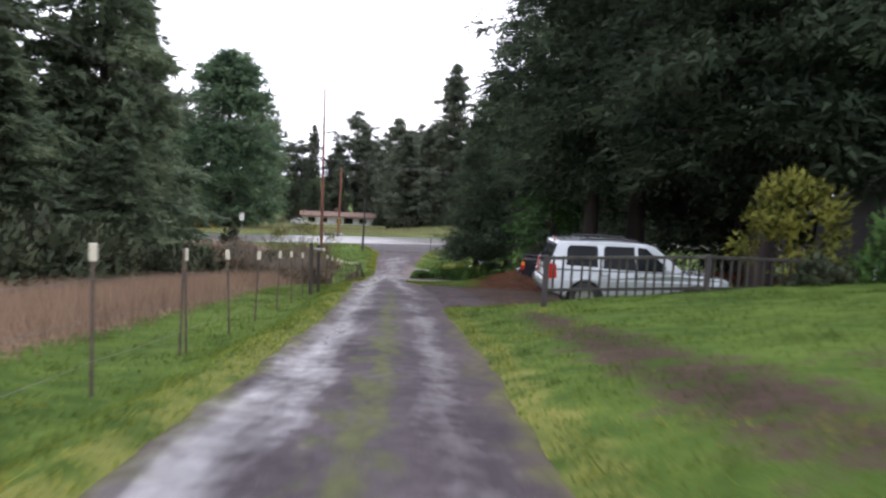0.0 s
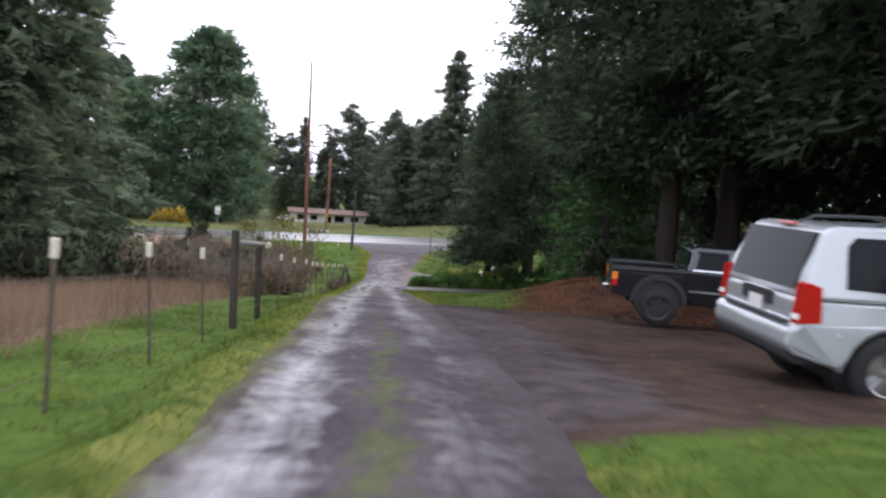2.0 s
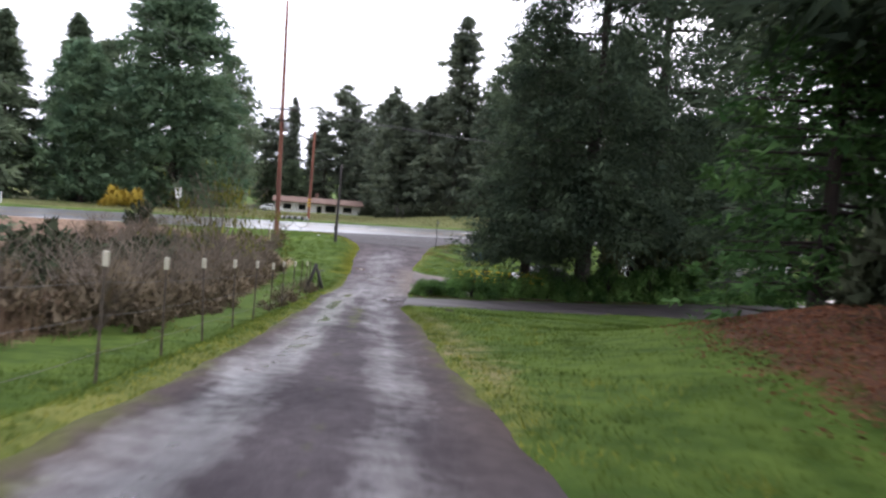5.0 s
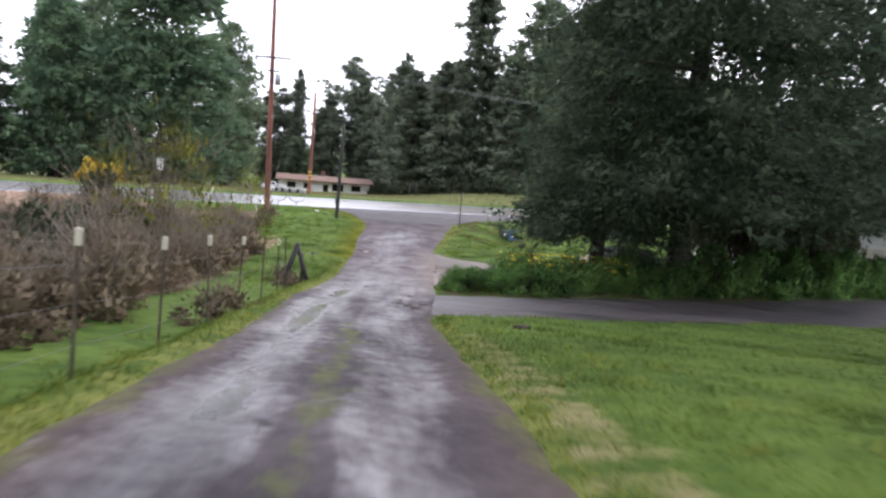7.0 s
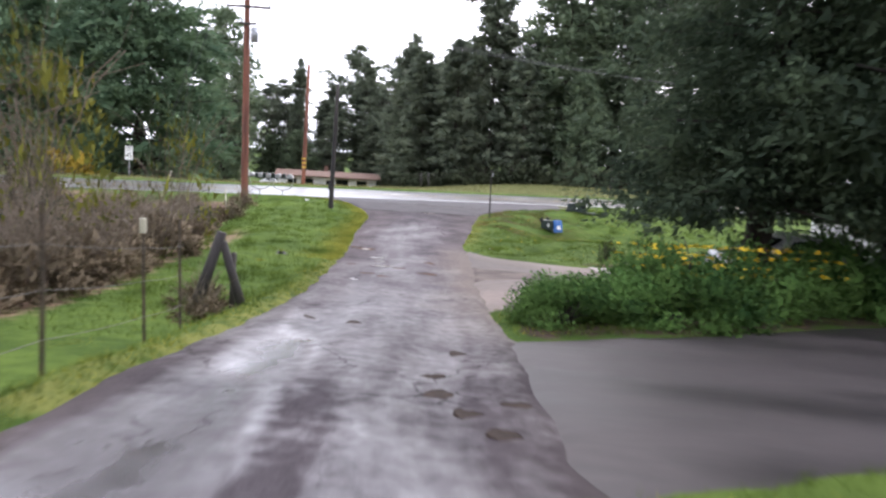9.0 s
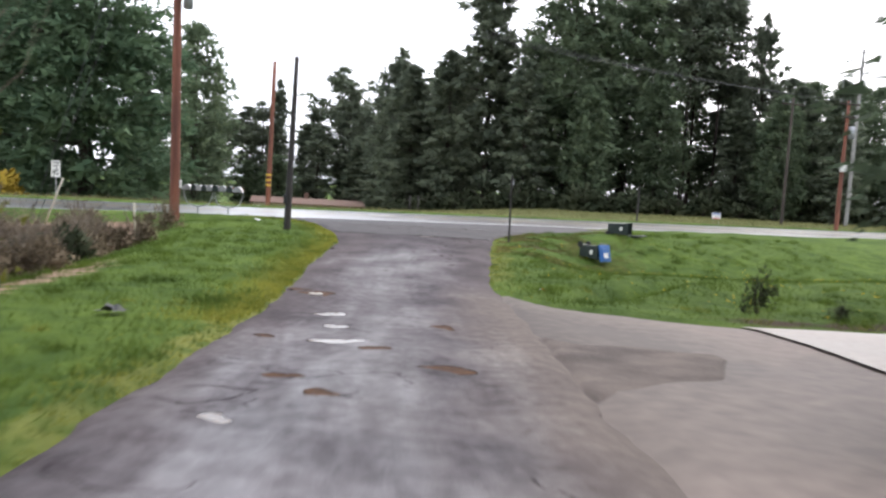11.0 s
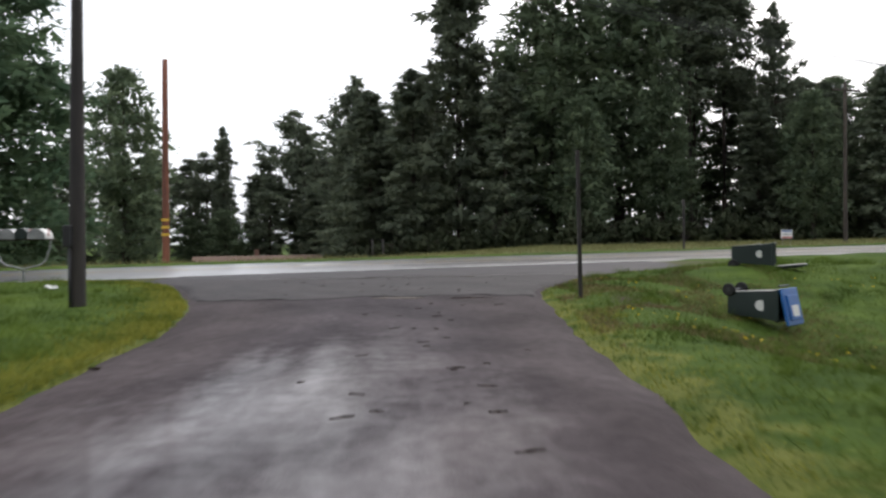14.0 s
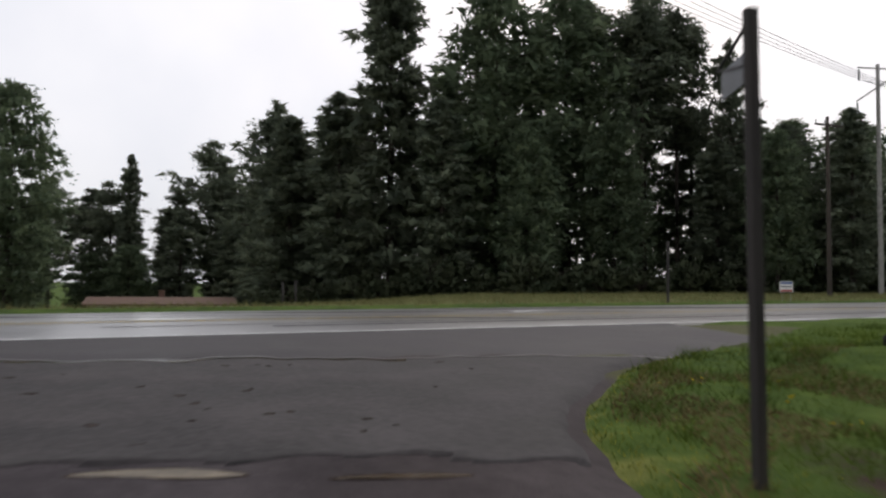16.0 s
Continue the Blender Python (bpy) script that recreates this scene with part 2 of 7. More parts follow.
    wet = math_node("ADD", math_node("ADD", math_node("MULTIPLY_ADD", rut, 0.72, soak), rim), math_node("ADD", math_node("MULTIPLY", broken, along(54.0, 64.0, 1.0, 0.5)), math_node("MULTIPLY_ADD", math_node("SUBTRACT", pebbles, 0.5), along(58.0, 68.0, 0.6, 0.3), math_node("MULTIPLY_ADD", split, -0.4, -0.16))))

    def by_wet(v0, v1, w0=-0.08, w1=0.95):
        r = n.new("ShaderNodeMapRange")
        for key, v in (("From Min", w0), ("From Max", w1), ("To Min", v0), ("To Max", v1)):
            r.inputs[key].default_value = v
        l.new(wet, r.inputs["Value"])
        return r.outputs["Result"]

    l.new(by_wet(dry_rough, wet_rough), b.inputs["Roughness"])
    l.new(by_wet(0.08, 0.8), b.inputs["Specular IOR Level"])
    l.new(by_wet(0.0, 0.75), b.inputs["Coat Weight"])
    b.inputs["Coat Roughness"].default_value = 0.13
    # brown earth trodden in along the edges
    soil = n.new("ShaderNodeMapRange")
    soil.inputs["From Min"].default_value, soil.inputs["From Max"].default_value = 0.75, 1.75
    soil.inputs["To Max"].default_value = 0.95
    l.new(math_node("ADD", spread, math_node("SUBTRACT", patch, 0.5)), soil.inputs["Value"])
    earth = n.new("ShaderNodeMixRGB")
    l.new(math_node("MULTIPLY", soil.outputs["Result"], math_node("MULTIPLY", along(40.0, 60.0, 1.0, 0.2), math_node("MAXIMUM", math_node("SUBTRACT", 1.0, math_node("MULTIPLY", pad, 0.75)), 0.0))), earth.inputs["Fac"])
    l.new(colour, earth.inputs["Color1"])
    earth.inputs["Color2"].default_value = (0.07, 0.048, 0.036, 1)
    colour = earth.outputs["Color"]
    # pale grit carried over from the concrete pad
    grit_side = n.new("ShaderNodeMapRange")
    grit_side.inputs["From Min"].default_value, grit_side.inputs["From Max"].default_value = 0.5, 1.5
    l.new(math_node("ADD", sep.outputs["X"], math_node("MULTIPLY", math_node("SUBTRACT", patch, 0.5), 1.6)), grit_side.inputs["Value"])
    carried = n.new("ShaderNodeMixRGB")
    l.new(math_node("MULTIPLY", grit_side.outputs["Result"], math_node("MULTIPLY", along(58.0, 62.0, 0.0, 0.9), along(73.0, 77.0, 1.0, 0.0))), carried.inputs["Fac"])
    l.new(colour, carried.inputs["Color1"])
    carried.inputs["Color2"].default_value = (0.115, 0.094, 0.081, 1)
    colour = carried.outputs["Color"]
    # grass and moss down the middle, in broken tufts
    mid = math_node("SUBTRACT", 1.0, math_node("MULTIPLY", side, 2.3))
    mm = n.new("ShaderNodeMapRange")
    mm.inputs["From Min"].default_value, mm.inputs["From Max"].default_value = 0.84, 1.2
    mm.inputs["To Max"].default_value = 0.75
    tufts = math_node("ADD", math_node("MULTIPLY", math_node("SUBTRACT", noise_at(3.2, 7.0, (1.5, 0.6, 1)), 0.5), 1.6), math_node("MULTIPLY_ADD", grit, 0.5, 0.32))
    l.new(math_node("ADD", math_node("ADD", math_node("MULTIPLY", mid, 0.6), tufts), math_node("ADD", along(16.0, 34.0, 0.0, -0.4), math_node("MULTIPLY", along(42.0, 46.0, 0.0, 0.34), along(51.0, 55.0, 1.0, -3.0)))), mm.inputs["Value"])
    mx = n.new("ShaderNodeMixRGB")
    l.new(mm.outputs["Result"], mx.inputs["Fac"])
    l.new(colour, mx.inputs["Color1"])
    mx.inputs["Color2"].default_value = (0.078, 0.088, 0.028, 1)
    # thin grass creeping in over the edges
    fringe = n.new("ShaderNodeMapRange")
    fringe.inputs["From Min"].default_value, fringe.inputs["From Max"].default_value = -0.12, 0.16
    fringe.inputs["To Max"].default_value = 0.85
    creep = math_node("ADD", math_node("SUBTRACT", side, along(5.0, 58.0, 1.04, 1.4)), math_node("ADD", math_node("MULTIPLY", math_node("SUBTRACT", noise_at(2.2, 7.0, (1.3, 0.7, 1)), 0.5), 0.9), math_node("MULTIPLY", math_node("SUBTRACT", grit, 0.5), 0.5)))
    l.new(math_node("SUBTRACT", math_node("SUBTRACT", creep, math_node("MULTIPLY", pad, 3.0)), along(54.0, 60.0, 0.0, 3.0)), fringe.inputs["Value"])
    grassed = n.new("ShaderNodeMixRGB")
    l.new(fringe.outputs["Result"], grassed.inputs["Fac"])
    l.new(mx.outputs["Color"], grassed.inputs["Color1"])
    grassed.inputs["Color2"].default_value = (0.088, 0.092, 0.032, 1)
    paler = n.new("ShaderNodeHueSaturation")
    l.new(math_node("MULTIPLY", math_node("MULTIPLY_ADD", pebbles, 0.9, 0.55), math_node("MULTIPLY", math_node("ADD", along(56.0, 66.0, 1.0, 1.2), along(80.0, 90.0, 0.0, -0.35)), math_node("MULTIPLY_ADD", split, -0.6, 1.0))), paler.inputs["Value"])
    l.new(grassed.outputs["Color"], paler.inputs["Color"])
    l.new(paler.outputs["Color"], b.inputs["Base Color"])
    bn = n.new("ShaderNodeBump")
    bn.inputs["Distance"].default_value = 0.03
    l.new(by_wet(bump, bump * 0.45), bn.inputs["Strength"])
    l.new(math_node("SUBTRACT", math_node("MULTIPLY_ADD", grit, 0.4, math_node("MULTIPLY_ADD", ripple, along(58.0, 68.0, 0.45, 0.2), math_node("MULTIPLY_ADD", pebbles, along(58.0, 68.0, 0.5, 0.3), math_node("MULTIPLY", patch, 0.7)))), math_node("MULTIPLY", split, 0.8)), bn.inputs["Height"])
    l.new(bn.outputs["Normal"], b.inputs["Normal"])
    return m


M_GROUND = ground_material()
M_DRIVE = wet_road("wet_gravel_asphalt", (0.088, 0.075, 0.079), (0.036, 0.030, 0.034), 0.78, 0.15, bump=0.5)
M_SIDE = material("wet_side_asphalt", (0.056, 0.046, 0.044), (0.018, 0.015, 0.015), scale=0.8, fine=9, rough=0.55, rough_var=0.3, bump=0.25, spec=0.28, stretch=(0.4, 1, 1))
M_HIGHWAY = material("wet_highway_asphalt", (0.075, 0.073, 0.08), (0.042, 0.041, 0.045), scale=0.8, fine=45, rough=0.32, rough_var=0.2, bump=0.05, spec=0.9, stretch=(0.06, 1, 1))
M_HIGHWAY.node_tree.nodes["Principled BSDF"].inputs["Coat Weight"].default_value = 0.6
M_HIGHWAY.node_tree.nodes["Principled BSDF"].inputs["Coat Roughness"].default_value = 0.3
M_SHOULDER = material("shoulder_asphalt", (0.056, 0.05, 0.054), (0.026, 0.023, 0.025), scale=0.8, fine=50, rough=0.68, rough_var=0.2, bump=0.35, spec=0.2)
M_CONCRETE = material("wet_concrete", (0.198, 0.159, 0.136), (0.073, 0.058, 0.050), scale=0.3, fine=5, rough=0.6, rough_var=0.2, bump=0.06, spec=0.1)
M_SLAB = material("pale_concrete", (0.29, 0.25, 0.22), (0.16, 0.137, 0.12), scale=0.5, fine=8, rough=0.5, rough_var=0.25, bump=0.06, spec=0.35)
M_PATCH = material("dark_wet_asphalt", (0.155, 0.126, 0.108), (0.062, 0.05, 0.044), scale=1.6, fine=30, rough=0.85, rough_var=0.1, bump=0.25, spec=0.12)
M_THATCH = leaf_material("brown_thatch", (0.06, 0.042, 0.02), (0.17, 0.125, 0.06), spread=0.6, through=0.2)
M_APRON = material("grey_old_asphalt", (0.069, 0.062, 0.062), (0.014, 0.012, 0.013), scale=1.1, fine=14, rough=0.75, rough_var=0.25, bump=0.9, spec=0.2)
M_TAR = material("road_tar", (0.012, 0.012, 0.013), (0.022, 0.021, 0.022), scale=3, fine=20, rough=0.45, rough_var=0.2, bump=0.1, spec=0.4)
M_GRASS = leaf_material("grass_blades", (0.043, 0.071, 0.013), (0.114, 0.162, 0.029), spread=0.3, through=0.35, clump=1.7, scale=0.7)
M_STRAW = leaf_material("yellowed_grass", (0.10, 0.125, 0.016), (0.27, 0.265, 0.05), spread=0.6, through=0.3, clump=1.6)
M_FIELD = leaf_material("dull_field_grass", (0.075, 0.082, 0.032), (0.19, 0.18, 0.08), spread=0.5, through=0.3)
M_DEAD = leaf_material("dead_grass", (0.126, 0.080, 0.055), (0.336, 0.235, 0.160), spread=0.6, through=0.25)
M_LITTER = leaf_material("fallen_leaves", (0.047, 0.022, 0.013), (0.187, 0.082, 0.045), spread=0.7, through=0.1, clump=2.0)
M_FIR = leaf_material("fir_needles", (0.090, 0.124, 0.076), (0.206, 0.255, 0.145), spread=0.14, clump=1.6, through=0.4, scale=0.45)
M_FIR_FAR = leaf_material("far_conifer_needles", (0.092, 0.113, 0.080), (0.206, 0.234, 0.153), spread=0.14, clump=1.6, through=0.4, scale=0.4)
M_CYPRESS = leaf_material("cypress_foliage", (0.085, 0.144, 0.084), (0.206, 0.289, 0.156), spread=0.14, clump=1.5, through=0.4, scale=0.4)
M_REDWOOD = leaf_material("redwood_foliage", (0.037, 0.054, 0.034), (0.103, 0.137, 0.076), spread=0.12, clump=1.8, through=0.36, scale=0.5)
M_YOUNG = leaf_material("bright_redwood_foliage", (0.035, 0.085, 0.026), (0.11, 0.2, 0.06), spread=0.15, clump=1.5)
M_OAK = leaf_material("broad_leaves", (0.032, 0.045, 0.026), (0.09, 0.10, 0.055), spread=0.25)
M_OLIVE = leaf_material("olive_leaves", (0.055, 0.065, 0.034), (0.17, 0.17, 0.085), spread=0.3, clump=1.6)
M_YELLOW = leaf_material("yellow_green_leaves", (0.055, 0.07, 0.016), (0.23, 0.225, 0.042), clump=1.6, scale=1.5)
M_ORANGE = leaf_material("autumn_yellow_leaves", (0.30, 0.20, 0.03), (0.55, 0.40, 0.06))
M_HEDGE = leaf_material("juniper_foliage", (0.036, 0.092, 0.027), (0.19, 0.33, 0.085), spread=0.25, clump=1.6, scale=1.2)
M_BRAMBLE = leaf_material("bramble_leaves", (0.102, 0.081, 0.049), (0.255, 0.200, 0.132), clump=1.5)
M_DAISY = leaf_material("yellow_petals", (0.55, 0.36, 0.02), (0.8, 0.6, 0.05), through=0.1)
M_TWIG = material("bare_twigs", (0.24, 0.19, 0.14), (0.11, 0.088, 0.064), scale=4, fine=40, rough=0.85)
M_BARK = material("conifer_bark", (0.05, 0.036, 0.028), (0.018, 0.013, 0.011), scale=3, fine=18, rough=0.9, bump=0.9, stretch=(1, 1, 0.15))
M_POST = material("weathered_post_wood", (0.068, 0.053, 0.042), (0.026, 0.02, 0.016), scale=5, fine=40, rough=0.85, bump=0.5, stretch=(1, 1, 0.12))
M_RAIL = material("grey_peeled_log", (0.30, 0.29, 0.27), (0.16, 0.15, 0.14), scale=5, fine=30, rough=0.8, bump=0.4)
M_PICKET = material("mossy_picket_wood", (0.058, 0.053, 0.042), (0.022, 0.02, 0.016), scale=4, fine=30, rough=0.9, bump=0.4, random_tint=0.3, stretch=(1, 1, 0.2))
M_POLE = material("red_treated_pole_wood", (0.23, 0.085, 0.05), (0.10, 0.038, 0.026), scale=3, fine=25, rough=0.85, bump=0.4, stretch=(1, 1, 0.1))
M_DARKPOST = material("dark_creosoted_wood", (0.06, 0.05, 0.045), (0.022, 0.02, 0.02), scale=4, fine=30, rough=0.85, bump=0.4, stretch=(1, 1, 0.1))
M_STEEL = material("rusty_steel_post", (0.15, 0.11, 0.08), (0.06, 0.05, 0.04), scale=7, rough=0.75, metal=0.3)
M_WIRE = material("galvanised_wire", (0.13, 0.12, 0.11), (0.07, 0.065, 0.06), scale=10, rough=0.65, metal=0.3, bump=0)
M_CABLE = plain("black_cable", (0.03, 0.03, 0.032), 0.6)
M_WHITE = plain("white_enamel", (0.78, 0.77, 0.73), 0.45)
M_CAP = plain("cream_post_paint", (0.62, 0.57, 0.44), 0.6)
M_SILVER = material("silver_car_paint", (0.42, 0.445, 0.445), (0.385, 0.41, 0.41), scale=1.2, rough=0.26, metal=0.35, bump=0.0, rough_var=0.04)
M_SILVER.node_tree.nodes["Principled BSDF"].inputs["Coat Weight"].default_value = 0.7
M_BLACKCAR = plain("black_car_paint", (0.012, 0.013, 0.016), 0.25, 0.0, coat=0.7)
M_WHITECAR = plain("white_car_paint", (0.75, 0.76, 0.76), 0.3, 0.0, coat=0.6)
M_GLASS = plain("tinted_glass", (0.01, 0.012, 0.013), 0.06, 0.0, spec=0.1)
M_PLASTIC = plain("black_trim_plastic", (0.025, 0.025, 0.027), 0.55)
M_TYRE = material("tyre_rubber", (0.022, 0.021, 0.02), (0.012, 0.012, 0.012), scale=12, rough=0.85)
M_RIM = plain("alloy_rim", (0.6, 0.6, 0.6), 0.3, 0.85)
M_DARKRIM = plain("dark_steel_rim", (0.06, 0.06, 0.062), 0.5, 0.6)
M_CHROME = plain("chrome", (0.75, 0.75, 0.76), 0.12, 1.0)
M_REDLENS = plain("red_lens", (0.45, 0.012, 0.01), 0.15, coat=0.5)
M_AMBER = plain("amber_lens", (0.8, 0.22, 0.02), 0.15, coat=0.5)
M_BIN = plain("dark_green_bin_plastic", (0.016, 0.028, 0.026), 0.45)
M_BLUELID = plain("blue_bin_lid_plastic", (0.02, 0.13, 0.42), 0.45)
M_SIGNBLACK = plain("sign_black", (0.02, 0.02, 0.02), 0.5)
M_SIGNRED = plain("sign_red", (0.45, 0.08, 0.06), 0.5)
M_SIGNBLUE = plain("sign_blue", (0.06, 0.12, 0.3), 0.5)
M_STRIPE = plain("pole_band_yellow", (0.65, 0.42, 0.04), 0.5)
M_GREYMETAL = material("galvanised_metal", (0.42, 0.43, 0.44), (0.28, 0.29, 0.3), scale=6, rough=0.45, metal=0.6, bump=0.1)
M_POSTPLATE = material("weathered_sign_metal", (0.22, 0.23, 0.25), (0.15, 0.155, 0.165), scale=5, rough=0.55, metal=0.2, bump=0.1)
M_ROOF = material("brown_shingle_roof", (0.20, 0.12, 0.085), (0.10, 0.06, 0.045), scale=4, fine=20, rough=0.85, bump=0.5)
M_SHED = material("weathered_board_wall", (0.032, 0.029, 0.027), (0.015, 0.014, 0.013), scale=2, fine=15, rough=0.9, stretch=(1, 1, 0.2))
M_SHINGLE = material("grey_shingle_roof", (0.2, 0.2, 0.21), (0.11, 0.11, 0.115), scale=4, fine=22, rough=0.8, bump=0.5)
M_TIN = material("pale_metal_roof", (0.55, 0.57, 0.6), (0.4, 0.42, 0.45), scale=3, rough=0.4, metal=0.3, bump=0.1)
M_LINEWHITE = material("road_paint_white", (0.7, 0.7, 0.68), (0.42, 0.42, 0.41), scale=6, rough=0.45, bump=0.1)
M_LINEYELLOW = material("road_paint_yellow", (0.6, 0.42, 0.06), (0.36, 0.26, 0.05), scale=6, rough=0.45, bump=0.1)
M_WATER = material("muddy_water", (0.13, 0.095, 0.066), (0.07, 0.05, 0.036), scale=7, fine=30, rough=0.08, rough_var=0.16, bump=0.06, spec=0.5)
M_CLAY = material("red_brown_mud", (0.098, 0.053, 0.03), (0.05, 0.028, 0.017), scale=6, rough=0.75, bump=0.15, spec=0.06)
M_SAND = material("pale_sandy_grit", (0.2, 0.165, 0.115), (0.08, 0.066, 0.048), scale=5, rough=0.7, bump=0.4)
M_STONE = material("pale_wet_stone", (0.5, 0.46, 0.4), (0.32, 0.28, 0.23), scale=9, rough=0.6, bump=0.3)
M_MUD = material("wet_mud", (0.06, 0.044, 0.034), (0.028, 0.021, 0.017), scale=6, rough=0.85, bump=0.4, spec=0.12)


# ---- building helpers ----
def part(name, bm, mat, parent=None, label="", smooth=False):
    """Links a bmesh or mesh as one object, under a thing or a part where one is given."""
    if isinstance(bm, bpy.types.Mesh):
        me = bm
    else:
        me = bpy.data.meshes.new(name)
        bmesh.ops.recalc_face_normals(bm, faces=bm.faces)
        bm.to_mesh(me)
        bm.free()
    if mat and not me.materials:
        me.materials.append(mat)
    if smooth:
        me.shade_smooth()
    ob = new(name, me)
    ob.parent = parent
    if label:
        ob["label"] = label
    return ob


def thing(name, label, category, at=(0, 0, 0), turn=0.0, group="", kind=""):
    ob = new(name)
    ob.matrix_world = pose(*at, 0, 0, turn)
    return tagged(ob, label, category, group, kind)


def box(bm, size, at=(0, 0, 0), turn=(0, 0, 0), bevel=0.0):
    m = pose(*at, *turn) @ Matrix.Diagonal((*size, 1))
    v = bmesh.ops.create_cube(bm, size=1, matrix=m)["verts"]
    if bevel:
        e = list({e for q in v for e in q.link_edges})
        bmesh.ops.bevel(bm, geom=e, offset=bevel, segments=2, affect="EDGES", profile=0.5)
    return bm


def rod(bm, a, b, r0, r1=None, n=8, caps=True):
    """A tapered round bar from a to b."""
    a, b = Vector(a), Vector(b)
    d = b - a
    m = Matrix.Translation((a + b) / 2) @ d.to_track_quat("Z", "Y").to_matrix().to_4x4()
    bmesh.ops.create_cone(bm, cap_ends=caps, segments=n, radius1=r0, radius2=r0 if r1 is None else r1, depth=d.length, matrix=m)
    return bm


def tube_path(bm, pts, r, n=5):
    """A thin tube along points."""
    rings = []
    for i, p in enumerate(pts):
        p = Vector(p)
        d = (Vector(pts[min(i + 1, len(pts) - 1)]) - Vector(pts[max(i - 1, 0)])).normalized()
        q = d.to_track_quat("Z", "Y")
        rings.append([bm.verts.new(p + q @ Vector((r * math.cos(2 * math.pi * k / n), r * math.sin(2 * math.pi * k / n), 0))) for k in range(n)])
    for u, v in zip(rings, rings[1:]):
        for k in range(n):
            bm.faces.new((u[k], u[(k + 1) % n], v[(k + 1) % n], v[k]))
    return bm


def prism(bm, outline, y0, y1, axis="y"):
    """Extrudes an outline of (x, z) from y0 to y1; y0 and y1 may be functions of (x, z)."""
    f0, f1 = (y0 if callable(y0) else lambda x, z: y0), (y1 if callable(y1) else lambda x, z: y1)
    a = [bm.verts.new((x, f0(x, z), z)) for x, z in outline]
    b = [bm.verts.new((x, f1(x, z), z)) for x, z in outline]
    bm.faces.new(a)
    bm.faces.new(b[::-1])
    for i in range(len(a)):
        j = (i + 1) % len(a)
        bm.faces.new((a[i], b[i], b[j], a[j]))
    return bm


def mesh_of(name, verts, faces, mat=None, smooth=False):
    """A mesh from arrays; all faces have the same number of corners."""
    me = bpy.data.meshes.new(name)
    verts, faces = np.asarray(verts, np.float32), np.asarray(faces, np.int32)
    k = faces.shape[1]
    me.vertices.add(len(verts))
    me.vertices.foreach_set("co", verts.ravel())
    me.loops.add(faces.size)
    me.loops.foreach_set("vertex_index", faces.ravel())
    me.polygons.add(len(faces))
    me.polygons.foreach_set("loop_start", np.arange(0, faces.size, k, dtype=np.int32))
    me.update(calc_edges=True)
    if mat:
        me.materials.append(mat)
    if smooth:
        me.shade_smooth()
    return me


def round_normals(me, normals):
    """Lets leaves catch light as the whole clump does."""
    me.shade_smooth()
    me.normals_split_custom_set_from_vertices(np.asarray(normals, np.float32).tolist())
    return me


def soften(ob, width=0.02, segments=2, angle=30):
    mod = ob.modifiers.new("bevel", "BEVEL")
    mod.width, mod.segments, mod.limit_method, mod.angle_limit = width, segments, "ANGLE", radians(angle)
    return ob


# ---- the lie of the land ----
FALL_Y = (-40, 2.3, 8.1, 13.9, 19.85, 22.6, 29, 35.3, 40.85, 46.2, 48.8, 55, 61.9, 67, 72, 76.5, 80.75, 84.9, 90, 94, 400)
FALL_Z = (4.8, -0.08, -0.73, -1.4, -2.07, -2.37, -3.15, -3.98, -4.79, -5.56, -5.96, -6.78, -7.52, -7.94, -8.22, -8.34, -8.38, -8.35, -8.25, -8.14, -8.14)
LEFT_Y = (-40, 5, 8, 12, 19, 28, 32, 42, 46.7, 56, 65, 72.7, 79, 85.5, 88, 91.5, 93, 95, 99)
LEFT_X = (1.8, -1.05, -1.2, -1.55, -2.1, -3.2, -3.7, -4.5, -5.1, -6.05, -6.45, -7.2, -7.85, -8.35, -8.8, -10.2, -11.5, -16, -17)
RIGHT_Y = (-40, 5.8, 9.3, 16, 24, 35, 47, 53.3, 60, 66, 72, 77, 84, 88.3, 89.5, 90.6, 92.6, 94.8, 97.5, 99)
RIGHT_X = (3.6, 1.32, 1.08, 0.63, 0.05, -0.95, -2.1, -2.8, -3.0, -3.25, -3.35, -3.6, -3.3, -2.95, -2.85, -2.6, -1.5, 0.7, 3.7, 5)
HWY_NEAR, HWY_FAR, HWY_SLOPE = 99.0, 109.8, 0.3
SIDE_X = (-4.0, -2.8, 0.4, 4.5, 9.2, 16, 30)
SIDE_NEAR = (54.0, 54.6, 56.2, 58.8, 61.4, 65, 72)
SIDE_FAR = (59.6, 59.8, 61.9, 64.6, 67.6, 72, 80)


def smooth(v, a, b):
    t = np.clip((np.asarray(v, float) - a) / (b - a), 0, 1)
    return t * t * (3 - 2 * t)


def fall(y):
    """Height of the driveway along its way down to the highway; softly rounded between the stations."""
    y = np.asarray(y, float)
    return sum(np.interp(y + d, FALL_Y, FALL_Z) for d in (-3, -1.5, 0, 1.5, 3)) / 5


def ragged(y, k):
    """Uneven edge of old asphalt."""
    y = np.asarray(y, float)
    return 0.03 * np.sin(y * 2.3 + k) * np.sin(y * 0.9 + 2 * k) + 0.03 * np.sin(y * 5.7 + 3 * k + 1.5 * np.sin(y * 1.7)) * 0.5 + 0.04 * np.sin(y * 0.53 + k) + 0.012 * np.sin(y * 9.1 + 2 * np.sin(y * 2.9 + k))


def left_edge(y):
    return np.interp(y, LEFT_Y, LEFT_X) + ragged(y, 0.4)


def right_edge(y):
    return np.interp(y, RIGHT_Y, RIGHT_X) + ragged(y, 2.1)


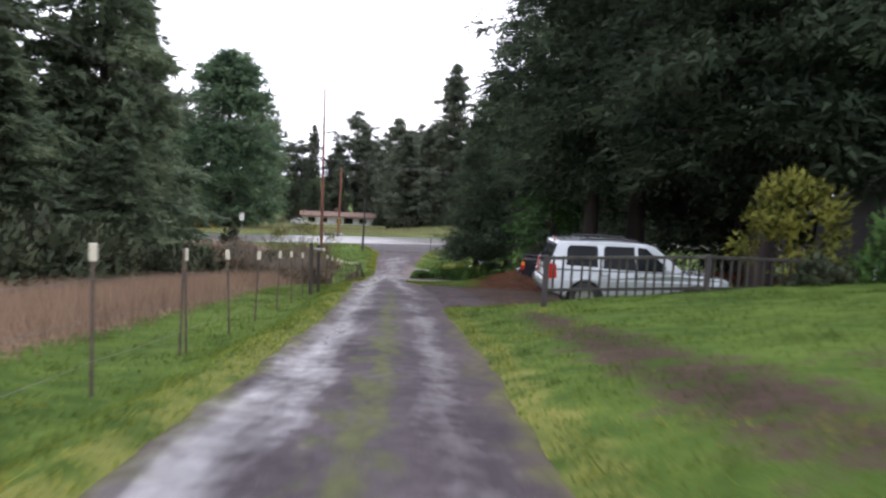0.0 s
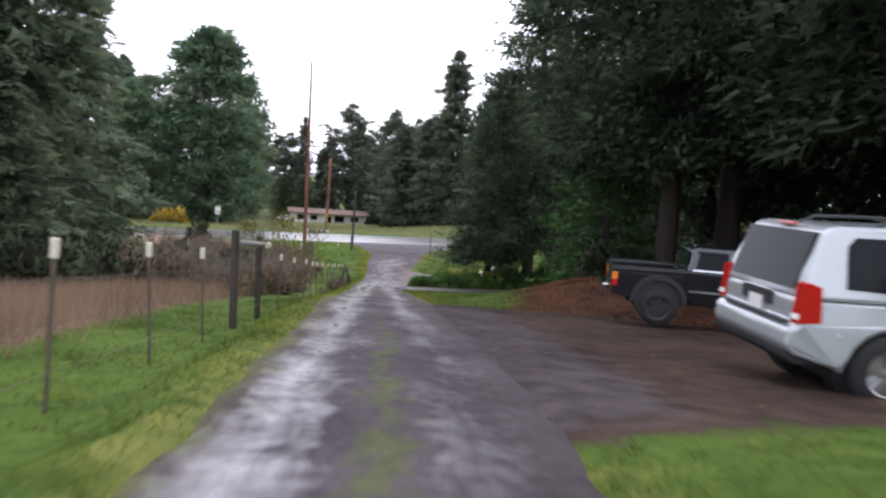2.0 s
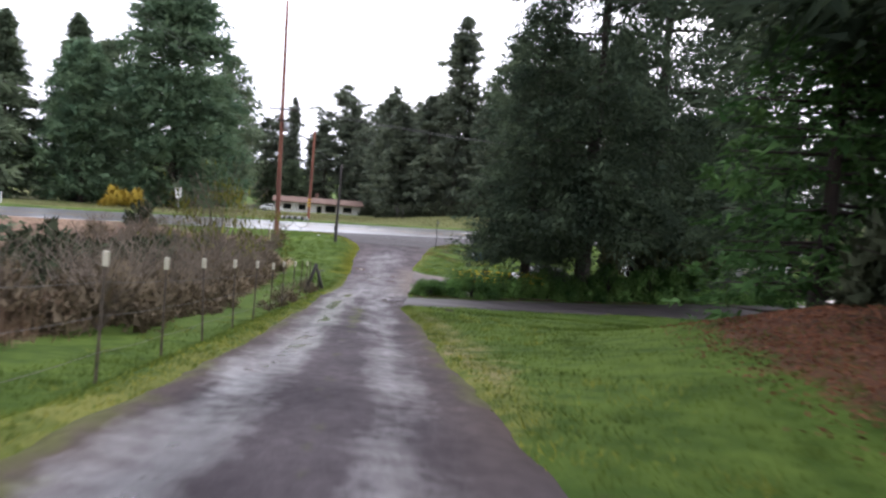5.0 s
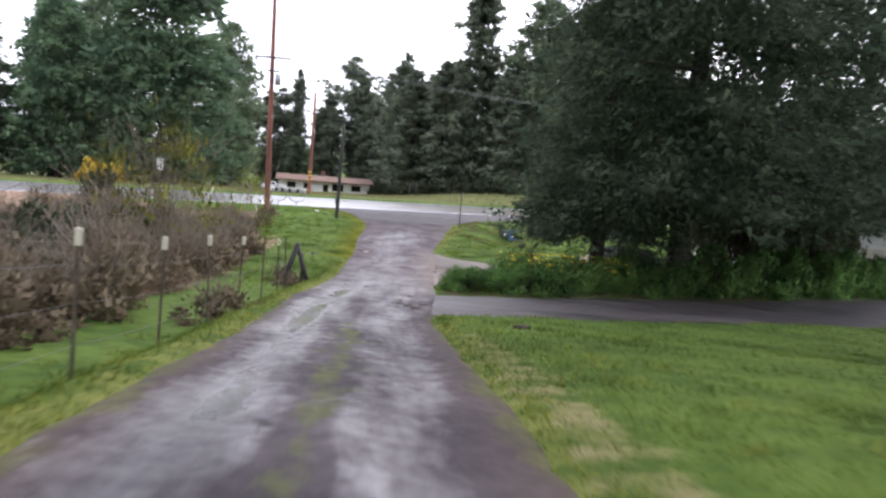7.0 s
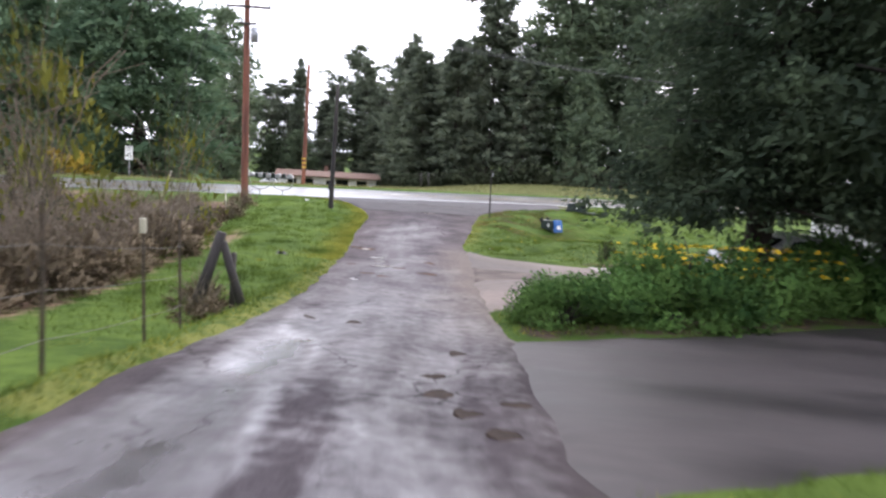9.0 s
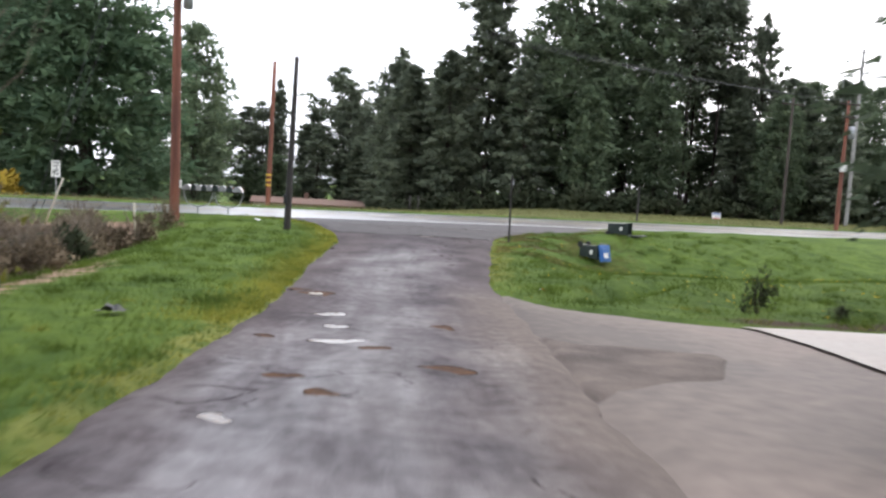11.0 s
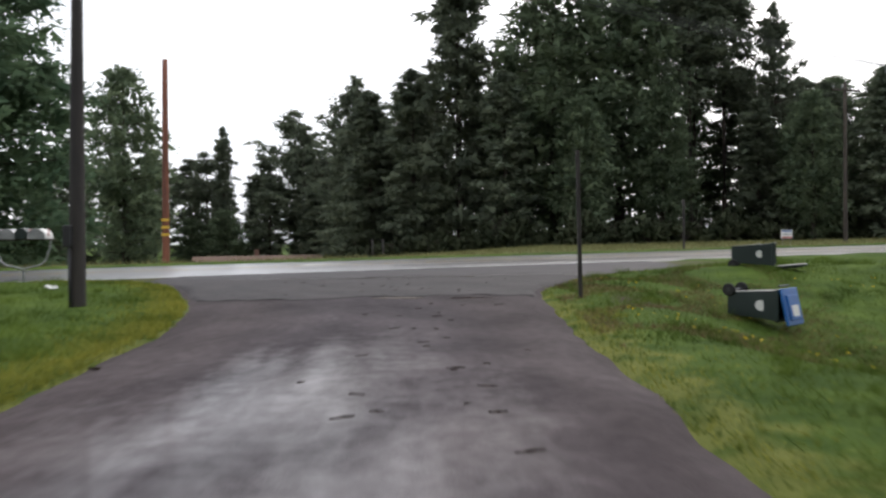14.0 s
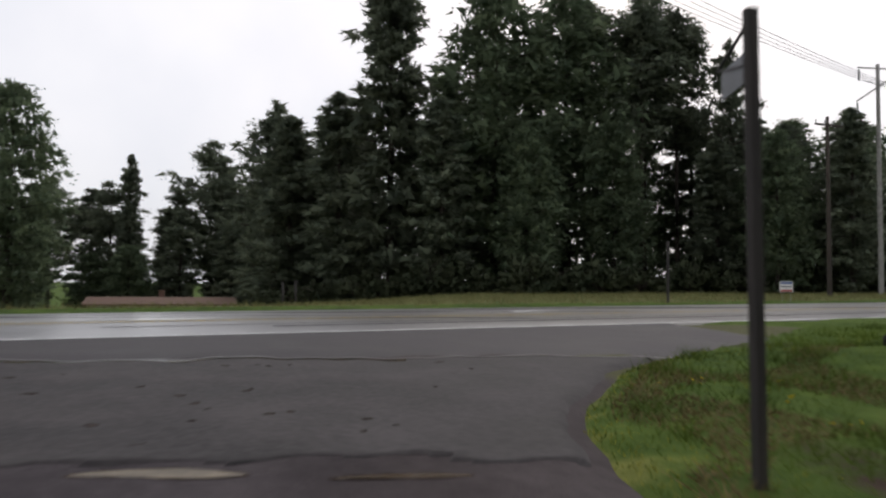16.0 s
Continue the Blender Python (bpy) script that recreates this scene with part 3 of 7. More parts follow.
def highway_z(x, y):
    return -8.1 + 0.008 * np.clip(np.asarray(x, float), -45, 45)


def lump(x, y, s, k=1.0):
    """Gentle unevenness from a few sine waves."""
    return k * (np.sin(x * s + 1.3 * np.sin(y * s * 0.7)) * np.cos(y * s * 1.1 + 0.8 * np.sin(x * s * 0.6)) + 0.5 * np.sin(x * s * 2.3 + y * s * 1.7))


def land(x, y):
    """Height of the open ground."""
    x, y = np.asarray(x, float), np.asarray(y, float)
    base = fall(y)
    dl, dr = left_edge(y) - x, x - right_edge(y)
    z = base.copy() if base.shape else np.array(float(base))
    # meadow side: falls away past the verge, deeper where the thicket stands
    z = z - 0.42 * smooth(dl, 0.1, 1.25) * (1 - smooth(y, 60, 72)) - 0.35 * smooth(dl, 3, 9) * (1 - smooth(y, 74, 86))
    z = z - 0.75 * smooth(dl, 3.5, 8) * smooth(y, 66, 74) * (1 - smooth(y, 84, 92))
    # lawn side: climbs from the verge by the picket fence, level by the parked cars
    z = z + (np.clip(dr, 0, 9) * 0.16 - 0.035 * np.clip(dr - 2.6, 0, 6) * smooth(y, 11, 15)) * (1 - smooth(y, 16.6, 19.0)) * smooth(dr, 0, 0.8)
    z = z + 0.10 * smooth(dr, 0.2, 2) * smooth(y, 33, 37) * (1 - smooth(y, 50, 54))
    z = z + 1.2 * smooth(dr, 1.2, 7.5) * smooth(y, 32.5, 36.5) * (1 - smooth(y, 41, 48))
    z = z - 0.8 * np.exp(-((y - (86.0 + 0.3 * x)) / 3.6) ** 2) * smooth(dr, 0.9, 4.0)
    z = z + 0.22 * np.exp(-((x - 2.3) / 1.7) ** 2 - ((y - 92.8) / 1.3) ** 2)
    # gully in the bank
    z = z - 0.5 * np.exp(-((x + 1.13 - 0.6 * (y - 76.4)) / 0.42) ** 2 - ((y - 77.3) / 1.6) ** 2) + 0.16 * np.exp(-((x - 0.1 - 0.6 * (y - 76.4)) / 0.5) ** 2 - ((y - 77.0) / 1.8) ** 2)
    # towards the highway and past it
    far = y - (HWY_FAR + HWY_SLOPE * x)
    to_road = smooth(y - HWY_SLOPE * x, 91, 99.5)
    z = z * (1 - to_road) + (highway_z(x, y) + 0.02) * to_road
    z = z - 0.5 * np.exp(-((y - HWY_SLOPE * x - 96.2) / 1.5) ** 2) * smooth(dl, 2.0, 5.0) * (1 - smooth(dl, 12, 20))
    drop = 0.053 * (1 - smooth(x, -16, 6)) + 0.004 * smooth(x, -16, 6)
    z = np.where(far > 0, highway_z(x, y) + 0.05 - drop * np.clip(far - 2, 0, 110), z)
    z = z + lump(x, y, 0.9, 0.016) * smooth(np.maximum(dl, dr), 0.3, 2.0) + lump(x, y, 0.23, 0.05) * smooth(np.maximum(dl, dr), 1.5, 6)
    return z


def side_inside(x, y):
    return np.minimum(np.minimum(y - np.interp(x, SIDE_X, SIDE_NEAR), np.interp(x, SIDE_X, SIDE_FAR) - y), np.minimum(x + 4.5, 28 - x))


def lot_front(x):
    """Front edge of the pad, sweeping into the drive."""
    return np.interp(x, (-4.5, -3.6, -3.3, -3.0, -2.6, -2.0, -1.0, 0.0, 26.0), (76.2, 75.7, 75.0, 74.4, 73.85, 73.4, 73.1, 73.15, 75.8))


def lot_inside(x, y):
    """Apron and concrete of the neighbour's lot, between hedge and swale."""
    front = lot_front(x)
    back = np.interp(x, SIDE_X, SIDE_FAR) + 2.8
    return np.minimum(np.minimum(front - y, y - back), np.minimum(x + 4.5, 26 - x))


def hwy_inside(x, y):
    return np.minimum(y - HWY_NEAR - HWY_SLOPE * x, HWY_FAR + HWY_SLOPE * x - y)


def paved(x, y):
    """Metres inside any paved surface; negative outside."""
    drive = np.minimum(np.minimum(x - left_edge(y), right_edge(y) - x), 99.5 - y)
    return np.maximum.reduce([drive, side_inside(x, y), lot_inside(x, y), hwy_inside(x, y)])


def ground_z(x, y):
    p = paved(x, y)
    return land(x, y) + 0.02 - 0.14 * smooth(p, -0.15, 0.35)


def gz(x, y):
    return float(ground_z(np.array(x, float), np.array(y, float)))


def axis_of(*runs):
    """Grid lines: runs of (start, end, step)."""
    return np.concatenate([np.arange(a, b, s) for a, b, s in runs] + [[runs[-1][1]]])


def mud_track(x, y):
    """Old wheel track over the lawn towards the fence post."""
    off = np.clip(15.2 - y, 0, 20)
    return np.exp(-((x - (1.95 + 0.075 * off ** 1.15)) / (0.42 + 0.075 * np.clip(off, 0, 12))) ** 2) * smooth(y, 3, 6) * (1 - smooth(y, 14.5, 17))


def build_ground():
    xs = axis_of((-900, -200, 100), (-200, -60, 10), (-60, -24, 2), (-24, -11, 0.6), (-11, 7, 0.25), (7, 16, 0.6), (16, 60, 2), (60, 200, 10), (200, 900, 100))
    ys = axis_of((-400, -60, 40), (-60, -8, 4), (-8, 97, 0.4), (97, 125, 1), (125, 260, 5), (260, 1500, 120))
    gx, gy = np.meshgrid(xs, ys)
    x, y = gx.ravel(), gy.ravel()
    z = ground_z(x, y)
    nx, ny = len(xs), len(ys)
    i = (np.arange(ny - 1)[:, None] * nx + np.arange(nx - 1)[None]).ravel()
    me = mesh_of("ground", np.c_[x, y, z], np.c_[i, i + 1, i + nx + 1, i + nx], M_GROUND, smooth=True)
    dl, dr = left_edge(y) - x, x - right_edge(y)
    p = paved(x, y)
    pd = np.where((side_inside(x, y) > -1.5) | (lot_inside(x, y) > -1.5), -9, -np.maximum(dl, dr))
    far = y - (HWY_FAR + HWY_SLOPE * x)
    zones = {
        "verge": np.maximum(0.72 * smooth(pd, -0.62 - 0.5 * smooth(y, 70, 76), -0.12), 0.72 * smooth(p, -1.3, -0.2) * smooth(y, 34, 38) * (1 - smooth(y, 50, 54)) * (dr > 0)) * (y < 97) * (1 - 0.5 * smooth(y, 86, 90) * (dr > 0)) * (1 - smooth(dr, -0.5, 0) * smooth(y, 17.5, 19) * (1 - smooth(y, 34, 36))),
        "meadow": smooth(dl, 2.6, 4.4) * (1 - smooth(y, 88, 93)) * (1 - smooth(y, 74, 82) * (1 - smooth(dl, 5, 8))),
        "leaf": smooth(x - (0.8 + 0.14 * (y - 34)), 0, 1.3) * smooth(y + 0.3 * np.clip(dr - 1.5, 0, 9), 32.4, 33.8) * (1 - smooth(y - 0.25 * np.clip(x, -9, 16), 40, 45)) * (1 - smooth(x + 1.5 * np.sin(y * 0.6), 20, 27)) + smooth(x - 6, 0, 3) * smooth(y, 26, 34) * (1 - smooth(y, 50, 58)) * (1 - smooth(x + 2 * np.sin(y * 0.7), 22, 30)),
        "dirt": np.maximum.reduce([smooth(dr, -1.6, -0.9) * smooth(y - 0.45 * np.clip(dr, 0, 6), 17.6, 19.0) * (1 - smooth(y + 0.3 * dr, 33.0, 35.2)) * (1 - smooth(dr, 12, 16)),
                           0.78 * mud_track(x, y),
                           0.6 * np.exp(-(((x - 4.6) / 1.6) ** 2 + ((y - 8.2) / 1.1) ** 2)),
                           # first term: earth colour along the gully, also painting in the hollow's shade
                           0.8 * np.exp(-(((x + 1.13 - 0.6 * (y - 76.4)) / 0.28) ** 2 + ((y - 77.1) / 1.3) ** 2)), 0.9 * smooth(y - np.interp(x, SIDE_X, SIDE_FAR), -0.3, 0.2) * (1 - smooth(y - np.interp(x, SIDE_X, SIDE_FAR), 1.6, 2.6)) * (x > -2.8) * (x < 26), 0.75 * np.exp(-(((x + 1.6) / 0.8) ** 2 + ((y - 88.2) / 1.6) ** 2)), 0.7 * np.exp(-(((x - 1.6) / 1.6) ** 2 + ((y - 94.6) / 0.7) ** 2)),
                           0.9 * np.exp(-((y - (73.55 + 0.1 * x)) / 0.4) ** 2) * smooth(x, -1.2, 0.5)]),
        "gravel": 1.15 * (1 - smooth(dr, 0.2, 2.3)) * (dr > -1.7) * smooth(y - 0.45 * np.clip(dr, 0, 6), 18.0, 19.6) * (1 - smooth(y + 0.3 * dr, 32.0, 34.0)),
        "straw": np.maximum(smooth(far, 0, 2) * (1 - smooth(far, 120, 160)) * 0.62, 0.62 * smooth(p, -1.5, -0.3) * smooth(y, 35, 39) * (1 - smooth(y, 50, 54)) * (dr > 0)),
    }
    for name, values in zones.items():
        at = me.attributes.new(name, "FLOAT", "POINT")
        at.data.foreach_set("value", np.clip(values, 0, 1).astype(np.float32))
    ob = new("ground", me)
    return tagged(ob, "uneven green lawn, dead meadow and bare dirt ground", "ground", kind="structure")


build_ground()


def ribbon(name, ys, left, right, height, cols, mat, label, category="road"):
    """A paved strip: rows along y, columns across, with metres across and along in the UV map."""
    verts, uv = [], []
    for y in ys:
        l, r = float(left(y)), float(right(y))
        for k in range(cols + 1):
            u = k / cols
            x = l + (r - l) * u
            verts.append((x, y, height(x, y, u)))
            uv.append((x - (l + r) / 2, y))
    n = cols + 1
    i = (np.arange(len(ys) - 1)[:, None] * n + np.arange(cols)[None]).ravel()
    faces = np.c_[i, i + 1, i + n + 1, i + n]
    me = mesh_of(name, verts, faces, mat, smooth=True)
    layer = me.uv_layers.new(name="across")
    layer.data.foreach_set("uv", np.asarray(uv, np.float32)[faces.ravel()].ravel())
    return tagged(new(name, me), label, category, kind="structure")


def drive_height(x, y, u):
    l, r = float(left_edge(y)), float(right_edge(y))
    side = abs(x - (l + r) / 2)
    rut = -0.035 * math.exp(-((side - 0.78) / 0.28) ** 2) * (1 - float(smooth(y, 60, 75)))
    edge = -0.05 * (1 if u in (0, 1) else 0)
    rough = 0.007 * math.sin(x * 2.3 + y * 0.9 + 2 * math.sin(y * 0.37)) * math.sin(y * 1.3 - x * 1.1 + 1.7 * math.sin(x * 0.8 + y * 0.23)) + 0.004 * math.sin(y * 3.3 + x * 4 + 2.5 * math.sin(y * 0.71 + x))
    t = float(smooth(y - HWY_SLOPE * x, 91, 99))
    return float(fall(y)) * (1 - t) + (float(highway_z(x, y)) - 0.012) * t + rut + edge + rough * (1 - t)


ribbon("driveway", axis_of((-20, 0, 0.5), (0, 99.5, 0.2)), left_edge, right_edge, drive_height, 16, M_DRIVE, "wet rutted gravel and asphalt driveway with grassy middle")


def across_ribbon(name, xs, near, far, height, cols, mat, label, category="road"):
    """A paved strip that runs along x."""
    verts, uv = [], []
    for x in xs:
        a, b = float(near(x)), float(far(x))
        for k in range(cols + 1):
            y = a + (b - a) * k / cols
            verts.append((x, y, height(x, y, k / cols)))
            uv.append((y - (a + b) / 2, x))
    n = cols + 1
    i = (np.arange(len(xs) - 1)[:, None] * n + np.arange(cols)[None]).ravel()
    faces = np.c_[i, i + n, i + n + 1, i + 1]
    me = mesh_of(name, verts, faces, mat, smooth=True)
    layer = me.uv_layers.new(name="across")
    layer.data.foreach_set("uv", np.asarray(uv, np.float32)[faces.ravel()].ravel())
    return tagged(new(name, me), label, category, kind="structure")


def flat_height(x, y, u):
    under = 0.15 * float(smooth(float(right_edge(y)) - x, 0.0, 0.25))
    return float(land(x, y)) + 0.006 - (0.05 if u in (0, 1) else 0) - under


across_ribbon("side_road", axis_of((-4.3, 28, 0.7)), lambda x: np.interp(x, SIDE_X, SIDE_NEAR), lambda x: np.interp(x, SIDE_X, SIDE_FAR), flat_height, 8, M_SIDE, "wet asphalt side lane turning off the driveway")
across_ribbon("concrete_pad", axis_of((-4.3, 4, 0.3), (4, 26, 1.1)), lambda x: np.interp(x, SIDE_X, SIDE_FAR) + 2.8, lot_front, flat_height, 12, M_CONCRETE, "pale wet concrete parking pad", "parking pad")


def highway_height(x, y, u):
    return float(highway_z(x, y)) + 0.07 * (1 - (2 * u - 1) ** 2) - (0.03 if u in (0, 1) else 0)


highway = across_ribbon("highway", axis_of((-260, -60, 10), (-60, 60, 3), (60, 260, 10)), lambda x: HWY_NEAR + HWY_SLOPE * x, lambda x: HWY_FAR + HWY_SLOPE * x, highway_height, 10, M_HIGHWAY, "wet two-lane asphalt highway with painted lines")


def road_line(offset, width, mat, x0=-200, x1=200, dash=0.0, gap=0.0):
    """A painted line on the highway, at metres from its near edge."""
    span = HWY_FAR - HWY_NEAR
    step = 3.0
    runs, x = [], x0
    while x < x1:
        runs.append((x, min(x + (dash or step), x1)))
        x += (dash + gap) if dash else step
    verts, faces = [], []
    for a, b in runs:
        for xx in (a, b):
            for o in (offset, offset + width):
                y = HWY_NEAR + HWY_SLOPE * xx + o
                verts.append((xx, y, highway_height(xx, y, o / span) + 0.006))
        k = len(verts)
        faces.append((k - 4, k - 2, k - 1, k - 3))
    part("marking", mesh_of("marking", verts, faces, mat), mat, highway)


road_line(0.2, 0.14, M_LINEWHITE)
road_line(3.7, 0.1, M_LINEYELLOW)
road_line(3.95, 0.1, M_LINEYELLOW)
road_line(9.6, 0.14, M_LINEWHITE)
road_line(1.6, 0.3, M_TAR, -6, 200)
road_line(2.3, 0.12, M_TAR, -9, 60)
road_line(7.4, 0.16, M_TAR, -14, 80)


def lane_arrow(x0, x1, offset):
    """A long straight arrow painted in the turning lane."""
    span = HWY_FAR - HWY_NEAR
    w = x1 - x0
    out = [(x0, -0.1), (x0 + w * 0.55, -0.1), (x0 + w * 0.55, -0.45), (x1, 0.0), (x0 + w * 0.55, 0.45), (x0 + w * 0.55, 0.1), (x0, 0.1)]
    bm = bmesh.new()
    ring = []
    for x, o in out:
        y = HWY_NEAR + HWY_SLOPE * x + offset + o
        ring.append(bm.verts.new((x, y, highway_height(x, y, (offset + o) / span) + 0.008)))
    bm.faces.new(ring)
    part("lane_arrow", bm, M_LINEWHITE, highway, "white painted lane arrow")


lane_arrow(-2.3, 1.6, 5.7)
lane_arrow(-11.6, -7.0, 4.6)


def apron_edge(x):
    """Where the old grey asphalt of the apron breaks off towards the drive."""
    return 89.0 + 0.04 * (x + 5) + 0.12 * math.sin(x * 1.3 + 2) + 0.07 * math.sin(x * 3.9) + 0.05 * math.sin(x * 9.0 + 1)


def apron_height(x, y, u):
    d = y - apron_edge(x)
    lip = 0.008 + 0.006 * float(smooth(d, 0.0, 0.8)) + 0.022 * math.exp(-d * 3.0) * max(0.0, math.sin(x * 2.1 + 1) * math.sin(x * 5.1))
    edge = 0.05 if u in (0, 1) else 0
    return drive_height(x, y, u) + (lip if 0 < d and y < joint_y(x) + 0.06 else -0.08) - edge


across_ribbon("asphalt_patch", axis_of((-3.4, -1.5, 0.08)), lambda x: np.interp(x, (-3.4, -2.75, -1.97, -1.5), (67.1, 67.75, 68.3, 69.5)) + 0.05 * math.sin(x * 7), lambda x: np.interp(x, (-3.4, -3.0, -1.5), (70.8, 70.35, 70.1)) + 0.06 * math.sin(x * 5 + 1), lambda x, y, u: flat_height(x, y, u) + 0.01, 10, M_PATCH, "dark wet asphalt patch in the parking pad", "road patch")
across_ribbon("concrete_slab", axis_of((0.02, 4, 0.3), (4, 26, 1.1)), lambda x: np.interp(x, SIDE_X, SIDE_FAR) + 3.4, lambda x: lot_front(x) - 0.05, lambda x, y, u: flat_height(x, y, u) + 0.035, 12, M_SLAB, "pale wet concrete slab in front of the lot", "concrete slab")


def joint_y(x):
    """Where the newer highway asphalt meets the driveway, with a ragged lip."""
    return 93.55 + 0.02 * (x + 5) + 0.10 * math.sin(x * 1.9) + 0.06 * math.sin(x * 5.3 + 1) + 0.04 * math.sin(x * 11.0)


def shoulder_height(x, y, u):
    return drive_height(x, y, 0.5) + 0.016 + 0.05 * math.exp(-u * 10) * (0.6 + 0.4 * math.sin(x * 3.7) * math.sin(x * 1.3 + 1)) - (0.06 if u == 0 else 0) + 0.006 * math.sin(x * 7 + y * 3)


across_ribbon("road_shoulder", axis_of((-11.5, 2.2, 0.12)), joint_y, lambda x: HWY_NEAR + HWY_SLOPE * x + 0.4, shoulder_height, 8, M_SHOULDER, "ragged asphalt shoulder joining driveway and highway")
across_ribbon("joint_crack", axis_of((-9.6, -0.6, 0.06)), lambda x: joint_y(x) - 0.05 - 0.05 * abs(math.sin(x * 3.1) * math.sin(x * 1.7 + 1)), lambda x: joint_y(x) + 0.02, lambda x, y, u: drive_height(x, y, 0.5) + 0.021, 2, M_TAR, "dark open crack along the asphalt joint", "crack")
across_ribbon("joint_water", axis_of((-8.6, -3.9, 0.08)), lambda x: joint_y(x) - 0.16 - 0.14 * max(0.0, math.sin(x * 2.3 + 0.6) * math.sin(x * 5.2)), lambda x: joint_y(x) - 0.11, lambda x, y, u: drive_height(x, y, 0.5) + 0.018, 2, M_WATER, "shallow rain water lying along the asphalt joint", "puddle")
ribbon("road_apron", axis_of((88.6, 89.6, 0.06), (89.6, 96.4, 0.12)), lambda y: left_edge(y) + 0.12, lambda y: right_edge(y) - 0.12, apron_height, 48, M_APRON, "old grey asphalt apron with a broken edge")


# ---- trees ----
def leaf_quads(centres, along, size, aspect, rng, jitter=0.5, outward=None):
    """Pointed leaves at the centres, roughly along the given ways. Returns vertices and faces."""
    n = len(centres)
    d = along + rng.normal(0, jitter, (n, 3))
    d /= np.linalg.norm(d, axis=1)[:, None] + 1e-9
    s = np.cross(d, rng.normal(0, 1, (n, 3)))
    s /= np.linalg.norm(s, axis=1)[:, None] + 1e-9
    ln = (size * rng.uniform(0.6, 1.35, n))[:, None] * np.ones((n, 1))
    d, s = d * ln * 0.5, s * ln * 0.5 * aspect
    if outward is not None:
        face = np.cross(s, d)
        s = s * np.where((face * outward).sum(1) < 0, -1, 1)[:, None]
    v = np.stack([centres - s - d * 0.7, centres + s - d * 0.7, centres + d * 1.1], 1).reshape(-1, 3)
    return v, np.arange(3 * n).reshape(n, 3)


def conifer_crown(height, radius, base, leaves, size, rng, droop=0.25, profile="cone", limbs=130, aspect=0.3, ragged=0.25, puff=0.2, flat=0.5, core=0.2, feather=0.12, gap=0.0, inside=2.5):
    """Foliage and limbs of a conifer: limbs all round the trunk, each carrying a few rounded clumps; leaves clothe the clumps' outsides."""
    zs = base + (height - base) * np.sort(rng.uniform(0, 1, limbs) ** (1.5 if profile == "skirt" else 0.9))
    t = (zs - base) / (height - base)
    if profile == "cone":
        reach = radius * (1 - t) ** 0.8 * (0.45 + 0.55 * smooth(t, -0.05, 0.12)) + 0.25
    elif profile == "dome":
        reach = radius * np.sqrt(np.clip(1 - t ** 2.4, 0, 1)) * (0.65 + 0.35 * smooth(t, -0.1, 0.25)) + 0.2
    elif profile == "spire":
        reach = radius * np.sqrt(np.clip(1 - t ** 1.35, 0, 1)) * (0.75 + 0.25 * smooth(t, -0.1, 0.2)) + 0.2
    elif profile == "skirt":
        reach = radius * (1 - 0.42 * t) * np.sqrt(np.clip(1 - t ** 6, 0, 1)) + 0.2
    elif profile == "column":
        reach = radius * (1 - t ** 3) * (0.75 + 0.25 * smooth(t, 0, 0.2)) + 0.2
    else:
        reach = radius * (0.35 + 0.65 * np.sin(np.clip(t * 1.15, 0, 1) * math.pi) ** 0.6) + 0.2
    reach = reach * rng.uniform(1 - ragged, 1 + ragged * 0.5, limbs)
    if gap:
        reach = np.where(rng.uniform(0, 1, limbs) < gap, reach * 0.4, reach)
    az = np.arange(limbs) * 2.4 + rng.normal(0, 0.35, limbs)
    rise = 0.22 * (1 - 2 * droop)
    # clump stations: the outer two thirds of every limb
    along = np.array((0.36, 0.58, 0.78, 0.95))
    which = np.repeat(np.arange(limbs), len(along))
    s = np.tile(along, limbs) + rng.normal(0, 0.05, len(which))
    r = reach[which] * s
    pr = (puff * radius * (0.35 + 0.65 * np.sqrt(np.clip(reach[which] / radius, 0, 1.2)))) * np.tile((1.15, 1.1, 1.0, 0.7), limbs) * rng.uniform(0.7, 1.3, len(which))
    pr = np.minimum(pr, 0.35 + 0.5 * reach[which])
    swing = az[which] + rng.normal(0, 0.22, len(which))
    cz = zs[which] + r * rise - droop * r ** 2 / np.maximum(reach[which], 0.5) * 0.55 + rng.normal(0, 0.12, len(which)) * pr
    centre = np.c_[r * np.cos(swing), r * np.sin(swing), cz]
    # leaves over each clump, a few larger ones inside that close it
    weight = pr ** 2 + 0.05
    count = np.maximum((leaves * weight / weight.sum()).astype(int), 4)
    k = np.repeat(np.arange(len(which)), count)
    n = len(k)
    u = rng.normal(0, 1, (n, 3))
    u /= np.linalg.norm(u, axis=1)[:, None]
    u[:, 2] = np.where(rng.uniform(0, 1, n) < 0.35, np.abs(u[:, 2]), u[:, 2])
    inner = rng.uniform(0, 1, n) < core
    stray = rng.uniform(0, 1, n) < feather
    depth = np.where(inner, rng.uniform(0.2, 0.6, n), rng.uniform(0.72, 1.0, n)) + np.where(stray, rng.uniform(0.1, 0.45, n), 0)
    c = centre[k] + u * (depth * pr[k])[:, None] * (1, 1, flat)
    c[:, 2] -= droop * 0.5 * pr[k] * (u[:, 0] ** 2 + u[:, 1] ** 2)
    leaf = size * np.where(inner, inside, np.where(stray, 0.8, 1.0))
    radial = np.c_[np.cos(swing), np.sin(swing), np.zeros(len(which))][k]
    way = radial * 0.8 + u * (0.9, 0.9, 0.5) - np.array((0, 0, droop + 0.1))
    axis = c - np.c_[centre[k][:, :2] * 0.2, zs[which][k] - 0.25 * reach[which][k]]
    axis /= np.linalg.norm(axis, axis=1)[:, None] + 1e-6
    out = 0.62 * u + 0.38 * axis + (0, 0, 0.12)
